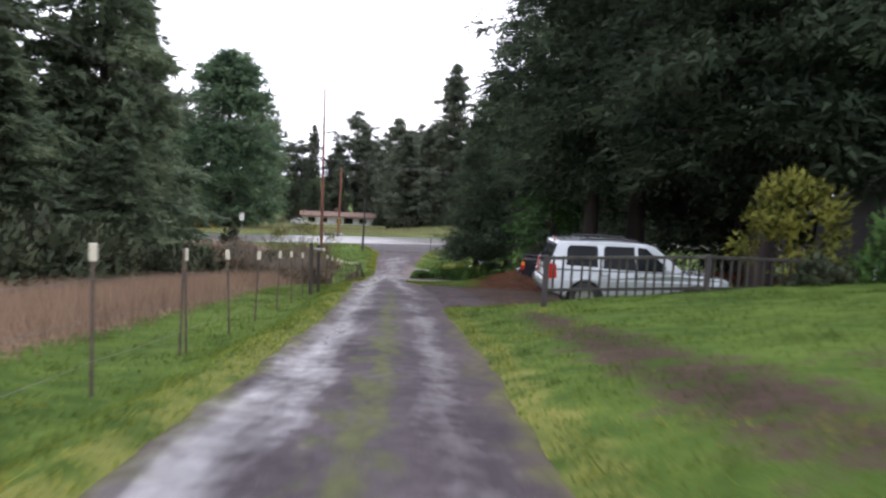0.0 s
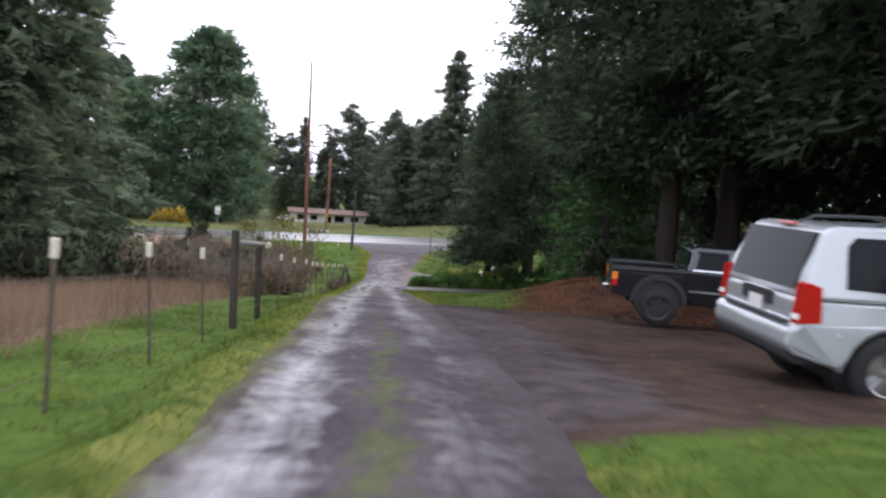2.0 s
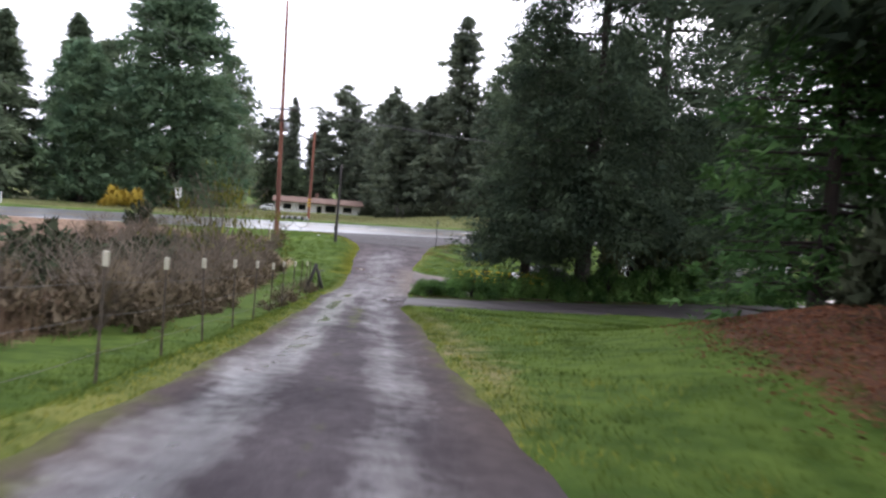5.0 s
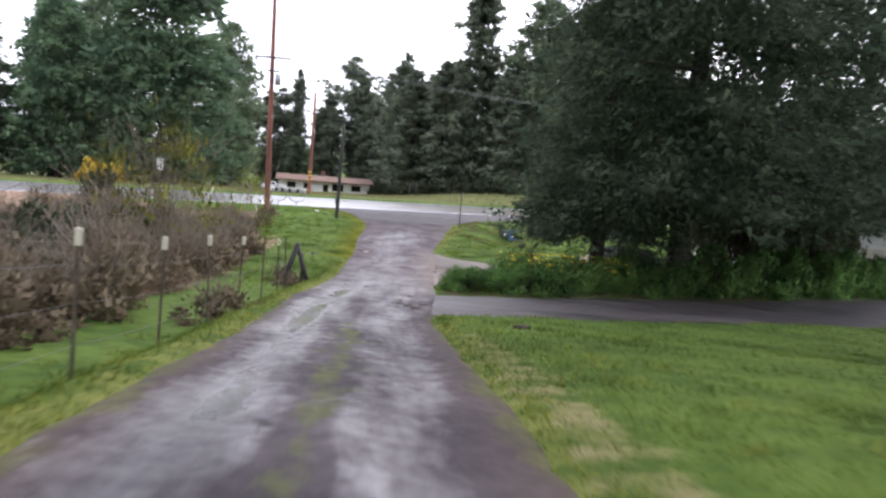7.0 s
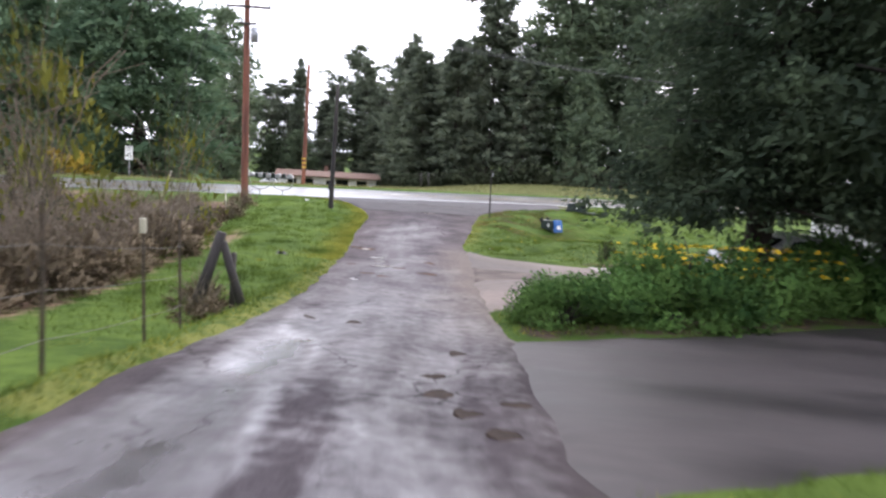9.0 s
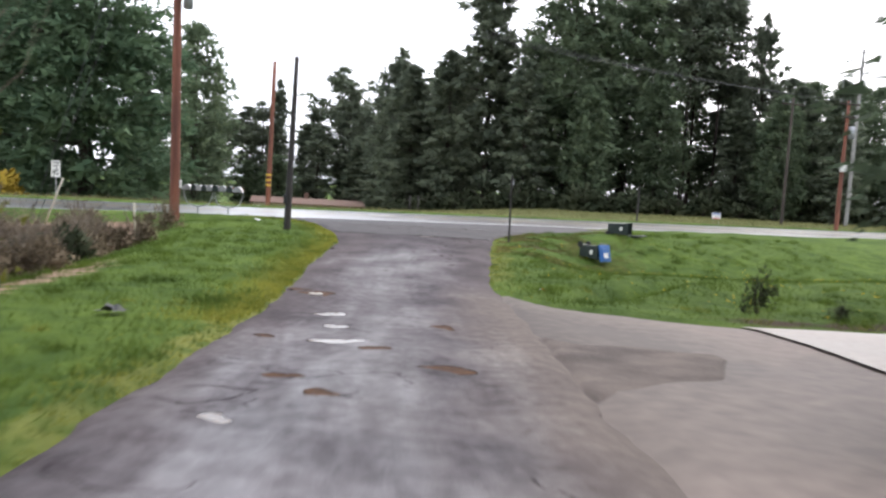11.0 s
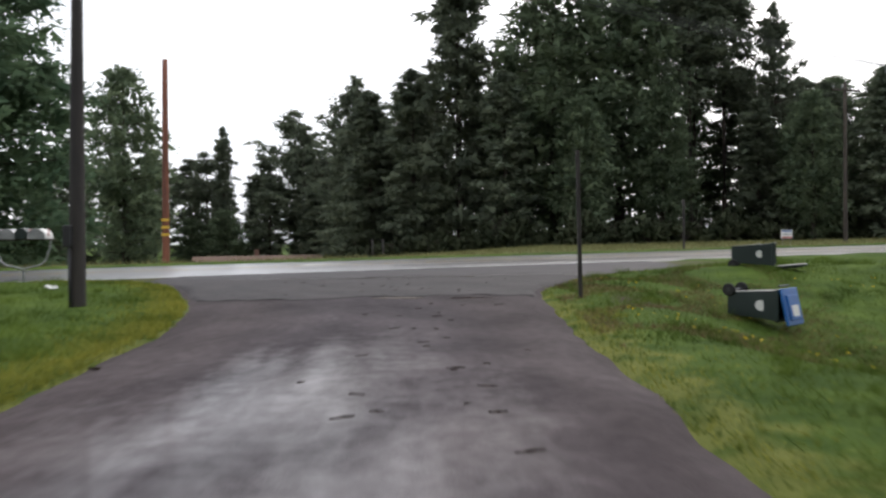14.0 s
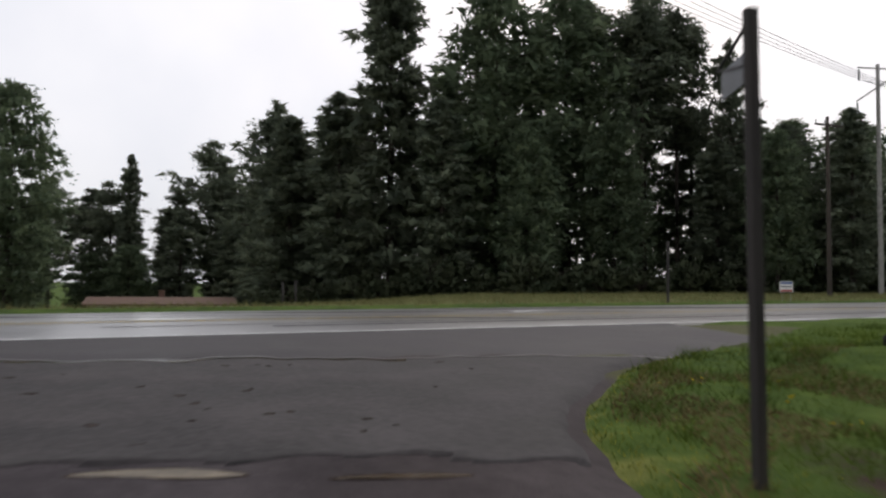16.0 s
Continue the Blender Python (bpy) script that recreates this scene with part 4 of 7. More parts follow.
    out /= np.linalg.norm(out, axis=1)[:, None] + 1e-6
    v, f = leaf_quads(c, way, leaf, aspect, rng, 0.45, outward=out)
    return v, f, list(zip(zs, reach, az)), np.repeat(out, 3, 0)


def tapered_tube(bm, pts, radii, n=9):
    """One connected tapering tube along points, closed at its tip."""
    rings = []
    for k, (p, r) in enumerate(zip(pts, radii)):
        d = (Vector(pts[min(k + 1, len(pts) - 1)]) - Vector(pts[max(k - 1, 0)])).normalized()
        q = d.to_track_quat("Z", "Y")
        rings.append([bm.verts.new(Vector(p) + q @ Vector((r * math.cos(2 * math.pi * m / n), r * math.sin(2 * math.pi * m / n), 0))) for m in range(n)])
    for u, v in zip(rings, rings[1:]):
        for m in range(n):
            bm.faces.new((u[m], u[(m + 1) % n], v[(m + 1) % n], v[m]))
    bm.faces.new(rings[-1])
    return bm


def trunk_mesh(name, height, r0, mat):
    hs = (-0.4, 0.0, 0.35, *np.linspace(1.2, height * 0.97, 8))
    pts = [(0.06 * math.sin(h * 0.7), 0.05 * math.cos(h * 0.5), h) for h in hs]
    bm = tapered_tube(bmesh.new(), pts, [(r0 * (1 - max(h, 0) / height) ** 0.8 + 0.03) * (1 + 0.4 * math.exp(-max(h, 0) * 3)) for h in hs], 10)
    bmesh.ops.recalc_face_normals(bm, faces=bm.faces)
    me = bpy.data.meshes.new(name)
    bm.to_mesh(me)
    bm.free()
    me.materials.append(mat)
    me.shade_smooth()
    return me


def limb_quads(limbs, height, droop, count):
    """Bare limbs inside a crown, as four-sided tapering bars."""
    v, f = [], []
    for z, reach, az in limbs[::max(1, len(limbs) // count)]:
        if z > height * 0.93:
            continue
        a, tip = np.array((0, 0, z - 0.1)), np.array((reach * 0.85 * math.cos(az), reach * 0.85 * math.sin(az), z + reach * (0.08 - 0.35 * droop)))
        side, up = np.array((-math.sin(az), math.cos(az), 0)), np.array((0, 0, 1.0))
        k = len(v)
        for p, r in ((a, 0.03 + 0.011 * reach), (tip, 0.012)):
            v += [p + side * r, p + up * r, p - side * r, p - up * r]
        for m in range(4):
            f += [(k + m, k + (m + 1) % 4, k + 4 + (m + 1) % 4), (k + m, k + 4 + (m + 1) % 4, k + 4 + m)]
    return np.array(v), np.array(f)


TREES = {}


def tree_kind(key, seed, height, radius, base, leaves, size, mat, trunk_r, **kw):
    rng = np.random.default_rng(seed)
    droop = kw.get("droop", 0.25)
    v, f, limbs, out = conifer_crown(height, radius, base, leaves, size, rng, **kw)
    lv, lf = limb_quads(limbs, height, droop, 60)
    crown = mesh_of("crown", np.concatenate([v, lv]), np.concatenate([f, lf + len(v)]), mat)
    face = np.cross(v[f[:, 1]] - v[f[:, 0]], v[f[:, 2]] - v[f[:, 0]])
    face = np.repeat(face / (np.linalg.norm(face, axis=1)[:, None] + 1e-9), 3, 0)
    bent = 0.82 * out + 0.18 * face * np.sign((face * out).sum(1) + 1e-9)[:, None]
    lout = lv - np.repeat(lv.reshape(-1, 4, 3).mean(1), 4, 0)
    bent = np.concatenate([bent, lout])
    crown.materials.append(M_BARK)
    round_normals(crown, bent / (np.linalg.norm(bent, axis=1)[:, None] + 1e-9))
    crown.polygons.foreach_set("material_index", np.r_[np.zeros(len(f), np.int32), np.ones(len(lf), np.int32)])
    TREES[key] = (height, trunk_mesh("trunk", height, trunk_r, M_BARK), crown)


def plant(key, x, y, height, width=1.0, turn=0.0, label="tall dark green conifer with drooping branches", group="", sink=0.1, name="conifer"):
    h, trunk, crown = TREES[key]
    k = height / h
    ob = thing(name, label, "tree", (x, y, gz(x, y) - sink), turn, group)
    ob.scale = (k * width, k * width, k)
    part("trunk", trunk, None, ob)
    part("crown", crown, None, ob)
    return ob


tree_kind("redwood", 1, 26, 6.0, 2.0, 42000, 0.25, M_REDWOOD, 0.55, droop=0.45, profile="column", limbs=160, puff=0.23, flat=0.55, aspect=0.34, core=0.36, inside=2.2)
tree_kind("redwood_b", 2, 24, 6.5, 5.0, 52000, 0.23, M_REDWOOD, 0.38, droop=0.45, profile="column", limbs=150, puff=0.23, flat=0.55, aspect=0.34, core=0.36, inside=2.2)
tree_kind("redwood_c", 12, 26, 6.2, 4.1, 64000, 0.22, M_REDWOOD, 0.5, droop=0.36, profile="skirt", limbs=190, puff=0.24, flat=0.5, aspect=0.38, ragged=0.25, core=0.28, feather=0.12, inside=2.2)
tree_kind("young", 3, 11, 3.4, 0.0, 15000, 0.2, M_YOUNG, 0.2, droop=0.45, profile="spire", limbs=110, puff=0.2, flat=0.4)
tree_kind("fir", 4, 24, 5.6, 0.6, 27000, 0.36, M_FIR, 0.45, droop=0.4, profile="cone", limbs=190, puff=0.2, flat=0.45, aspect=0.36, ragged=0.3, core=0.28)
tree_kind("cypress", 5, 22, 7.6, 0.4, 34000, 0.4, M_CYPRESS, 0.5, droop=0.1, profile="spire", limbs=150, puff=0.22, flat=0.75, aspect=0.42, ragged=0.16, core=0.26)
tree_kind("far_fir", 6, 24, 4.8, 0.6, 12000, 0.5, M_FIR_FAR, 0.35, droop=0.15, profile="spire", limbs=130, ragged=0.45, puff=0.22, flat=0.5, aspect=0.42, core=0.28, gap=0.12, feather=0.2)
tree_kind("far_pine", 7, 20, 5.0, 5.0, 7000, 0.46, M_FIR_FAR, 0.3, droop=0.0, profile="round", limbs=60, ragged=0.45, puff=0.25, flat=0.55, aspect=0.42, core=0.2, gap=0.12, feather=0.25)
tree_kind("open_tall", 14, 28, 4.6, 14.0, 9000, 0.42, M_FIR_FAR, 0.26, droop=0.3, profile="dome", limbs=64, ragged=0.3, puff=0.25, flat=0.8, aspect=0.4, core=0.22, gap=0.1, feather=0.3)
tree_kind("far_dome", 8, 24, 7.0, 0.4, 15000, 0.5, M_FIR, 0.5, droop=0.1, profile="dome", limbs=150, ragged=0.28, puff=0.22, flat=0.7, aspect=0.44, core=0.22, gap=0.08, feather=0.2)
tree_kind("far_slim", 9, 18, 3.2, 2.0, 5500, 0.46, M_FIR_FAR, 0.25, droop=0.15, profile="round", limbs=70, ragged=0.45, puff=0.28, flat=0.5, aspect=0.42, core=0.22, gap=0.12, feather=0.25)
tree_kind("tufted", 10, 21, 6.0, 1.5, 9500, 0.5, M_FIR_FAR, 0.4, droop=-0.05, profile="column", limbs=80, ragged=0.45, puff=0.22, flat=0.4, aspect=0.4, core=0.22, gap=0.12, feather=0.25)

DARK = "tall dark redwood with dense drooping foliage"
# the dark stand behind the parked cars and the lawn
for key, x, y, h, w, turn in (("redwood_b", 7.8, 42.0, 26, 0.95, 10), ("redwood_b", 13.5, 33.5, 27, 1.1, 80), ("redwood", 15.5, 40, 28, 1.1, 150), ("redwood_b", 10.5, 43, 27, 1.1, 200), ("redwood", 12.5, 51, 27, 1.1, 20), ("redwood_b", 12.5, 30.5, 27, 1.1, 140),
                              ("redwood", 19, 35, 26, 1.2, 250), ("redwood_b", 18, 29, 26, 1.1, 320), ("redwood", 23, 30, 27, 1.2, 30), ("redwood", 17, 46, 27, 1.1, 100), ("redwood", 24, 40, 27, 1.3, 66)):
    plant(key, x, y, h, w, turn, DARK, "redwoods behind the parked cars", name="redwood_tree")
plant("young", 6.2, 45.5, 8.5, 1.1, 0, "young bright green redwood with low branches", name="young_redwood_tree")
# behind the hedge
for key, x, y, h, w, turn in (("redwood_c", 5.2, 66.4, 24, 0.85, 0), ("redwood_c", 9.6, 71.4, 27, 0.85, 60), ("redwood_c", 15.6, 75.2, 25, 0.75, 130), ("redwood_c", 2.4, 66.6, 15, 0.95, 200)):
    plant(key, x, y, h, w, turn, "tall dark conifer rising behind the juniper hedge", "conifers behind the hedge", name="conifer")
# left of the meadow
for key, x, y, h, w, turn in (("fir", -21.5, 47, 26, 1.15, 0), ("fir", -27, 41, 27, 1.2, 70), ("fir", -19.5, 34, 11, 1.4, 20), ("fir", -25, 60, 22, 1.1, 130), ("fir", -17.5, 41, 9, 1.5, 200), ("fir", -33, 50, 27, 1.3, 260),
                              ("fir", -30, 66, 16, 1.2, 160), ("fir", -20, 22, 22, 1.2, 33), ("fir", -36, 70, 22, 1.2, 10)):
    plant(key, x, y, h, w, turn, "tall dark fir at the edge of the meadow", "firs beside the meadow", name="fir_tree")
# the broad round-topped cypress across the highway and its neighbours
for key, x, y, h, w, turn in (("cypress", -41, 133, 31, 1.05, 0), ("far_dome", -51, 190, 32.5, 0.8, 50), ("cypress", -53, 131, 22, 0.9, 110), ("fir", -62, 128, 25, 1.2, 20), ("fir", -57, 137, 27, 1.2, 130), ("fir", -67, 133, 26, 1.2, 240), ("fir", -72, 120, 26, 1.2, 90),
                              ("fir", -84, 118, 24, 1.2, 10), ("far_dome", -58, 150, 26, 1, 40)):
    plant(key, x, y, h, w, turn, "broad round-topped cypress across the highway", "cypresses across the highway", name="cypress_tree")
WOOD_FAR = "conifers of the wood beyond the highway"
# the wood across the highway: tall dark block, its shoulders, and the thinner row behind the house
for key, x, y, h, w, turn in (("far_fir", -1.2, 152, 32, 0.84, 0), ("far_dome", 8.5, 151, 28, 0.98, 20), ("far_dome", 15.5, 152, 28.5, 0.95, 80), ("open_tall", 22.6, 151, 28.5, 1.0, 140), ("open_tall", 26.6, 152, 27.5, 0.95, 30), ("tufted", 30.5, 149, 24, 0.5, 200), ("far_dome", 25.5, 158, 15, 1.0, 70), ("far_fir", 30, 156, 19, 1.3, 110),
                              ("far_dome", 4.5, 156, 21, 0.7, 240), ("open_tall", 19, 156, 29.5, 0.9, 10), ("far_fir", 3.0, 147, 17, 1.1, 60), ("far_fir", -6, 154, 20, 1.1, 95),
                              ("far_dome", 10, 145, 14, 0.8, 15), ("far_dome", 18, 146, 15, 0.8, 77), ("far_fir", 26, 143, 13, 1.2, 160), ("far_dome", 29, 139, 13, 0.8, 30), ("far_fir", 34, 137, 14.5, 1.1, 90), ("far_dome", 38, 143, 15, 1.0, 150),
                              ("far_fir", 44, 140, 16, 1.2, 60), ("far_dome", 50, 146, 18, 1.0, 120), ("far_dome", 58, 142, 19, 1.1, 180), ("far_fir", 66, 138, 18, 1.2, 220),
                              ("far_fir", -11, 160, 20, 1.2, 33), ("tufted", -13.5, 170, 25, 0.8, 140), ("far_dome", 36, 148, 16, 0.9, 200), ("far_dome", 43, 147, 15.5, 0.9, 20), ("far_fir", 33.5, 145, 15, 1.3, 75), ("far_dome", 31, 144, 13, 1.0, 140), ("open_tall", 24.6, 155, 28.5, 0.8, 55), ("far_fir", -25, 212, 17, 1.3, 15),
                              ("far_fir", -5, 168, 22, 1.3, 40), ("far_dome", 12, 168, 27, 0.8, 70), ("far_fir", -11, 178, 21, 1.3, 60), ("far_fir", -17, 192, 19, 1.4, 20), ("far_fir", 38, 158, 18, 1.4, 80), ("far_fir", -8, 160, 15, 1.3, 200)):
    plant(key, x, y, h, w, turn, "tall dense conifer in the dark wood beyond the highway", WOOD_FAR, name="conifer")
for key, x, y, h, w, turn in (("tufted", -19, 222, 31.5, 0.9, 0), ("tufted", -12, 226, 30, 0.9, 50), ("far_pine", -31.6, 228, 33, 0.9, 90), ("far_slim", -28.5, 222, 29, 0.9, 130), ("far_slim", -36, 220, 23, 1.1, 160), ("far_fir", -41.5, 211, 27.5, 0.55, 200),
                              ("far_pine", -45.5, 214, 23, 0.9, 240), ("far_slim", -50, 218, 22.5, 1.2, 280), ("far_pine", -24, 216, 23, 0.9, 310), ("far_slim", -33, 210, 18, 1.1, 340), ("far_fir", -15, 206, 21, 1.1, 20), ("far_fir", -7, 200, 23, 1.0, 70),
                              ("far_pine", -56, 216, 24, 1, 120), ("far_slim", -20.5, 205, 15, 1.2, 170), ("far_fir", -38.5, 224, 20, 1.1, 220), ("far_pine", -5, 215, 29, 1.0, 10), ("far_fir", -64, 200, 24, 1.2, 12), ("far_fir", -26, 232, 22, 1.3, 0),
                              ("far_fir", -47, 230, 17, 1.5, 0), ("far_dome", -29, 236, 17, 1.3, 30), ("far_dome", -20, 232, 18, 1.2, 80), ("far_fir", -10, 190, 17, 1.1, 45), ("far_fir", -3, 180, 19, 1.1, 95), ("far_slim", 3, 176, 20, 1.1, 30), ("far_dome", -40, 206, 12, 1.3, 15), ("far_dome", -46.5, 208, 11, 1.3, 65), ("far_dome", -57, 205, 14, 1.2, 115), ("far_fir", -53, 170, 13, 1.3, 165)):
    plant(key, x, y, h, w, turn, "slender open-crowned conifer behind the low house", "conifers behind the low house", name="conifer")


# ---- poles, signs and cables ----
def band(bm, r, z, h):
    rod(bm, (0, 0, z), (0, 0, z + h), r, r, 12)


def cross_arm(parent, z, length, turn=0.0, pins=3, w=0.1):
    bm = bmesh.new()
    box(bm, (length, w, w * 1.2), (0, -0.16, z), (0, 0, turn), 0.01)
    arm = part("cross_arm", bm, M_POST, parent)
    for k in range(pins):
        u = (k / max(pins - 1, 1) - 0.5) * (length - 0.16)
        bm = bmesh.new()
        cx, cy = u * math.cos(radians(turn)), -0.16 + u * math.sin(radians(turn))
        rod(bm, (cx, cy, z + 0.05), (cx, cy, z + 0.15), 0.02, 0.02, 8)
        rod(bm, (cx, cy, z + 0.15), (cx, cy, z + 0.27), 0.05, 0.035, 10)
        part("insulator", bm, M_GREYMETAL, arm, smooth=True)
    return arm


def pole(name, label, x, y, z0, z1, r0, r1, mat, arms=(), category="utility pole", lean=(0, 0)):
    ob = thing(name, label, category, (x, y, z0))
    h = z1 - z0
    us = np.linspace(0, 1, 8)
    bm = tapered_tube(bmesh.new(), [(lean[0] * u * h, lean[1] * u * h, u * h - (0.5 if u == 0 else 0)) for u in us], [r0 + (r1 - r0) * u for u in us], 14)
    part("pole", bm, mat, ob, smooth=True)
    for z, length, turn, pins in arms:
        arm = cross_arm(ob, z - z0, length, turn, pins)
    return ob


p_near = pole("utility_pole", "tall red-brown treated wooden utility pole with cross arm", -16.22, 92.16, -8.65, 11.0, 0.21, 0.1, M_POLE, ((2.1, 2.4, 4, 4), (1.2, 0.9, 4, 2)), lean=(-0.012, 0))
bm = bmesh.new()
box(bm, (0.1, 0.05, 0.34), (0.22, 0.0, 1.75), (0, 0, 0), 0.015)
part("plate", bm, M_WHITE, p_near, "small white metal plate")
bm = bmesh.new()
rod(bm, (0.32, 0, 8.9), (0.32, 0, 9.7), 0.2, 0.2, 14)
part("transformer", bm, M_GREYMETAL, p_near, "grey can transformer", smooth=True)
p_far = pole("utility_pole", "red-brown wooden pole with yellow bands near its foot", -17.3, 111.36, -8.1, 1.35, 0.17, 0.12, M_POLE, lean=(0.012, 0))
for z in (1.1, 1.45, 1.8):
    bm = bmesh.new()
    band(bm, 0.185, z, 0.12)
    part("marker_band", bm, M_STRIPE, p_far, "yellow reflective band")
p_meter = pole("meter_pole", "thin dark wooden service pole with a meter box", -10.53, 88.05, -8.25, -2.1, 0.13, 0.075, M_DARKPOST, lean=(0.018, 0))
bm = bmesh.new()
box(bm, (0.13, 0.12, 0.34), (-0.06, -0.14, 1.1), (0, 0, 0), 0.02)
part("meter_box", bm, M_PLASTIC, p_meter, "dark grey meter box")
bm = bmesh.new()
rod(bm, (-0.04, -0.15, -0.3), (-0.04, -0.15, 0.95), 0.025, 0.025, 8)
part("conduit", bm, M_PLASTIC, p_meter, smooth=True)

p_right = pole("utility_pole", "wooden utility pole with transformer beside the highway", 24.3, 117.4, -8.0, 1.8, 0.17, 0.11, M_POLE, ((1.55, 2.0, 20, 3), (0.6, 1.3, 20, 2)))
bm = bmesh.new()
rod(bm, (0.32, -0.15, 7.0), (0.32, -0.15, 7.9), 0.24, 0.24, 14)
part("transformer", bm, M_GREYMETAL, p_right, "grey can transformer", smooth=True)
bm = bmesh.new()
box(bm, (0.42, 0.22, 0.65), (-0.05, -0.26, 4.85), (0, 0, 0), 0.02)
part("equipment_box", bm, M_WHITE, p_right, "white equipment box")
p_tall = pole("transmission_pole", "tall pale wooden transmission pole with braced arms", 33.5, 133.4, -8.0, 9.1, 0.19, 0.13, M_RAIL)
bm = bmesh.new()
rod(bm, (-1.6, 0, 16.8), (1.6, 0, 16.8), 0.06, 0.06, 8)
part("cross_arm", bm, M_RAIL, p_tall)
bm = bmesh.new()
rod(bm, (-1.7, 0, 14.3), (1.0, 0, 16.1), 0.06, 0.06, 8)
part("brace", bm, M_RAIL, p_tall)
for px, pz in ((-1.5, 16.75), (-1.65, 14.3), (1.5, 16.75)):
    bm = bmesh.new()
    for k in range(5):
        rod(bm, (px, 0, pz - 0.12 - 0.17 * k), (px, 0, pz - 0.24 - 0.17 * k), 0.1, 0.06, 8)
    part("insulator", bm, M_GREYMETAL, p_tall)
pole("utility_pole", "distant wooden utility pole with a four-pin cross arm", 23.5, 124.9, -8.2, 2.9, 0.14, 0.1, M_POST, ((2.35, 2.3, 15, 4),))


def cable(pts_from, pts_to, sag, r=0.012, n=26):
    a, b = Vector(pts_from), Vector(pts_to)
    return [a.lerp(b, k / n) - Vector((0, 0, 4 * sag * (k / n) * (1 - k / n))) for k in range(n + 1)]


def span(name, label, a, b, sag, r=0.012):
    bm = tube_path(bmesh.new(), cable(a, b, sag), r, 5)
    return tagged(part(name, bm, M_CABLE), label, "cable", "overhead cables")


for dx, dz in ((-1.15, 0), (-0.4, 0), (0.4, 0), (1.15, 0)):
    span("overhead_cable", "thin black cable strung along the highway", (-16.4 + dx, 92.0 + 0.05 * dx, 2.35), (24.3 + dx * 0.8, 117.3 + 0.3 * dx, 1.8 + dz), 0.75)
for dx, z in ((-1.0, 9.6), (0.2, 9.4), (1.0, 9.1)):
    span("overhead_cable", "thin black cable strung above the meadow", (-16.4 + dx * 0.5, 92.0, 2.3), (-15 + dx, -12, z), 0.8, 0.007)
span("overhead_cable", "thin black service cable to the meter pole", (-16.4, 92.1, 1.2), (-10.42, 88.05, -2.2), 0.25)
for dx in (-1.5, 1.5):
    span("overhead_cable", "thin black cable between transmission poles", (33.5 + dx, 133.4, 7.9), (140 + dx, 165, 12), 1.5)
span("guy_wire", "steel guy wire stayed from the utility pole", (-16.3, 92.1, 9.6), (-20.6, 89.0, -9.0), 0.02, 0.012)
span("guy_wire", "steel guy wire stayed from the utility pole", (-16.3, 92.1, 7.4), (-20.4, 89.1, -9.0), 0.02, 0.012)


def text_mesh(body, size, depth=0.004):
    cu = bpy.data.curves.new("text", "FONT")
    cu.body, cu.size, cu.align_x, cu.align_y, cu.extrude = body, size, "CENTER", "CENTER", depth
    ob = bpy.data.objects.new("text", cu)
    scene.collection.objects.link(ob)
    me = bpy.data.meshes.new_from_object(ob.evaluated_get(bpy.context.evaluated_depsgraph_get()))
    bpy.data.objects.remove(ob)
    bpy.data.curves.remove(cu)
    return me


def speed_sign():
    ob = thing("speed_limit_sign", "white speed limit 45 sign on a steel post", "road sign", (-32.1, 111.7, gz(-32.1, 111.7)), -16)
    bm = bmesh.new()
    box(bm, (0.07, 0.05, 2.7), (0, 0.03, 1.25), (0, 0, 0), 0.01)
    part("post", bm, M_GREYMETAL, ob)
    bm = bmesh.new()
    box(bm, (0.8, 0.014, 1.15), (0, -0.02, 2.05), (0, 0, 0), 0.004)
    plate = part("plate", bm, M_WHITE, ob, "white enamelled plate")
    for body, size, z in (("SPEED", 0.21, 2.47), ("LIMIT", 0.21, 2.24), ("45", 0.6, 1.82)):
        t = part("lettering", text_mesh(body, size), M_SIGNBLACK, plate)
        t.matrix_basis = pose(0, -0.031, z, 90, 0, 0)
    bm = bmesh.new()
    for sx, sz, px, pz in ((0.74, 0.012, 0, 2.6), (0.74, 0.012, 0, 1.5), (0.012, 1.1, -0.37, 2.05), (0.012, 1.1, 0.37, 2.05)):
        box(bm, (sx, 0.004, sz), (px, -0.030, pz))
    part("border", bm, M_SIGNBLACK, plate)


speed_sign()


def yard_sign():
    x, y = 14.25, 114.6
    ob = thing("yard_sign", "small white yard sign with blue and red bars", "sign", (x, y, gz(x, y)), 0)
    bm = bmesh.new()
    box(bm, (0.62, 0.012, 0.46), (0, 0, 0.62), (0, 0, 0), 0.003)
    plate = part("panel", bm, M_WHITE, ob)
    for z, h, mat in ((0.78, 0.09, M_SIGNBLUE), (0.62, 0.04, M_SIGNBLACK), (0.45, 0.08, M_SIGNRED)):
        bm = bmesh.new()
        box(bm, (0.54, 0.004, h), (0, -0.009, z))
        part("printed_bar", bm, mat, plate)
    for s in (-0.2, 0.2):
        bm = bmesh.new()
        rod(bm, (s, 0.01, -0.1), (s, 0.01, 0.8), 0.006, 0.006, 6)
        part("stake", bm, M_GREYMETAL, ob)


yard_sign()


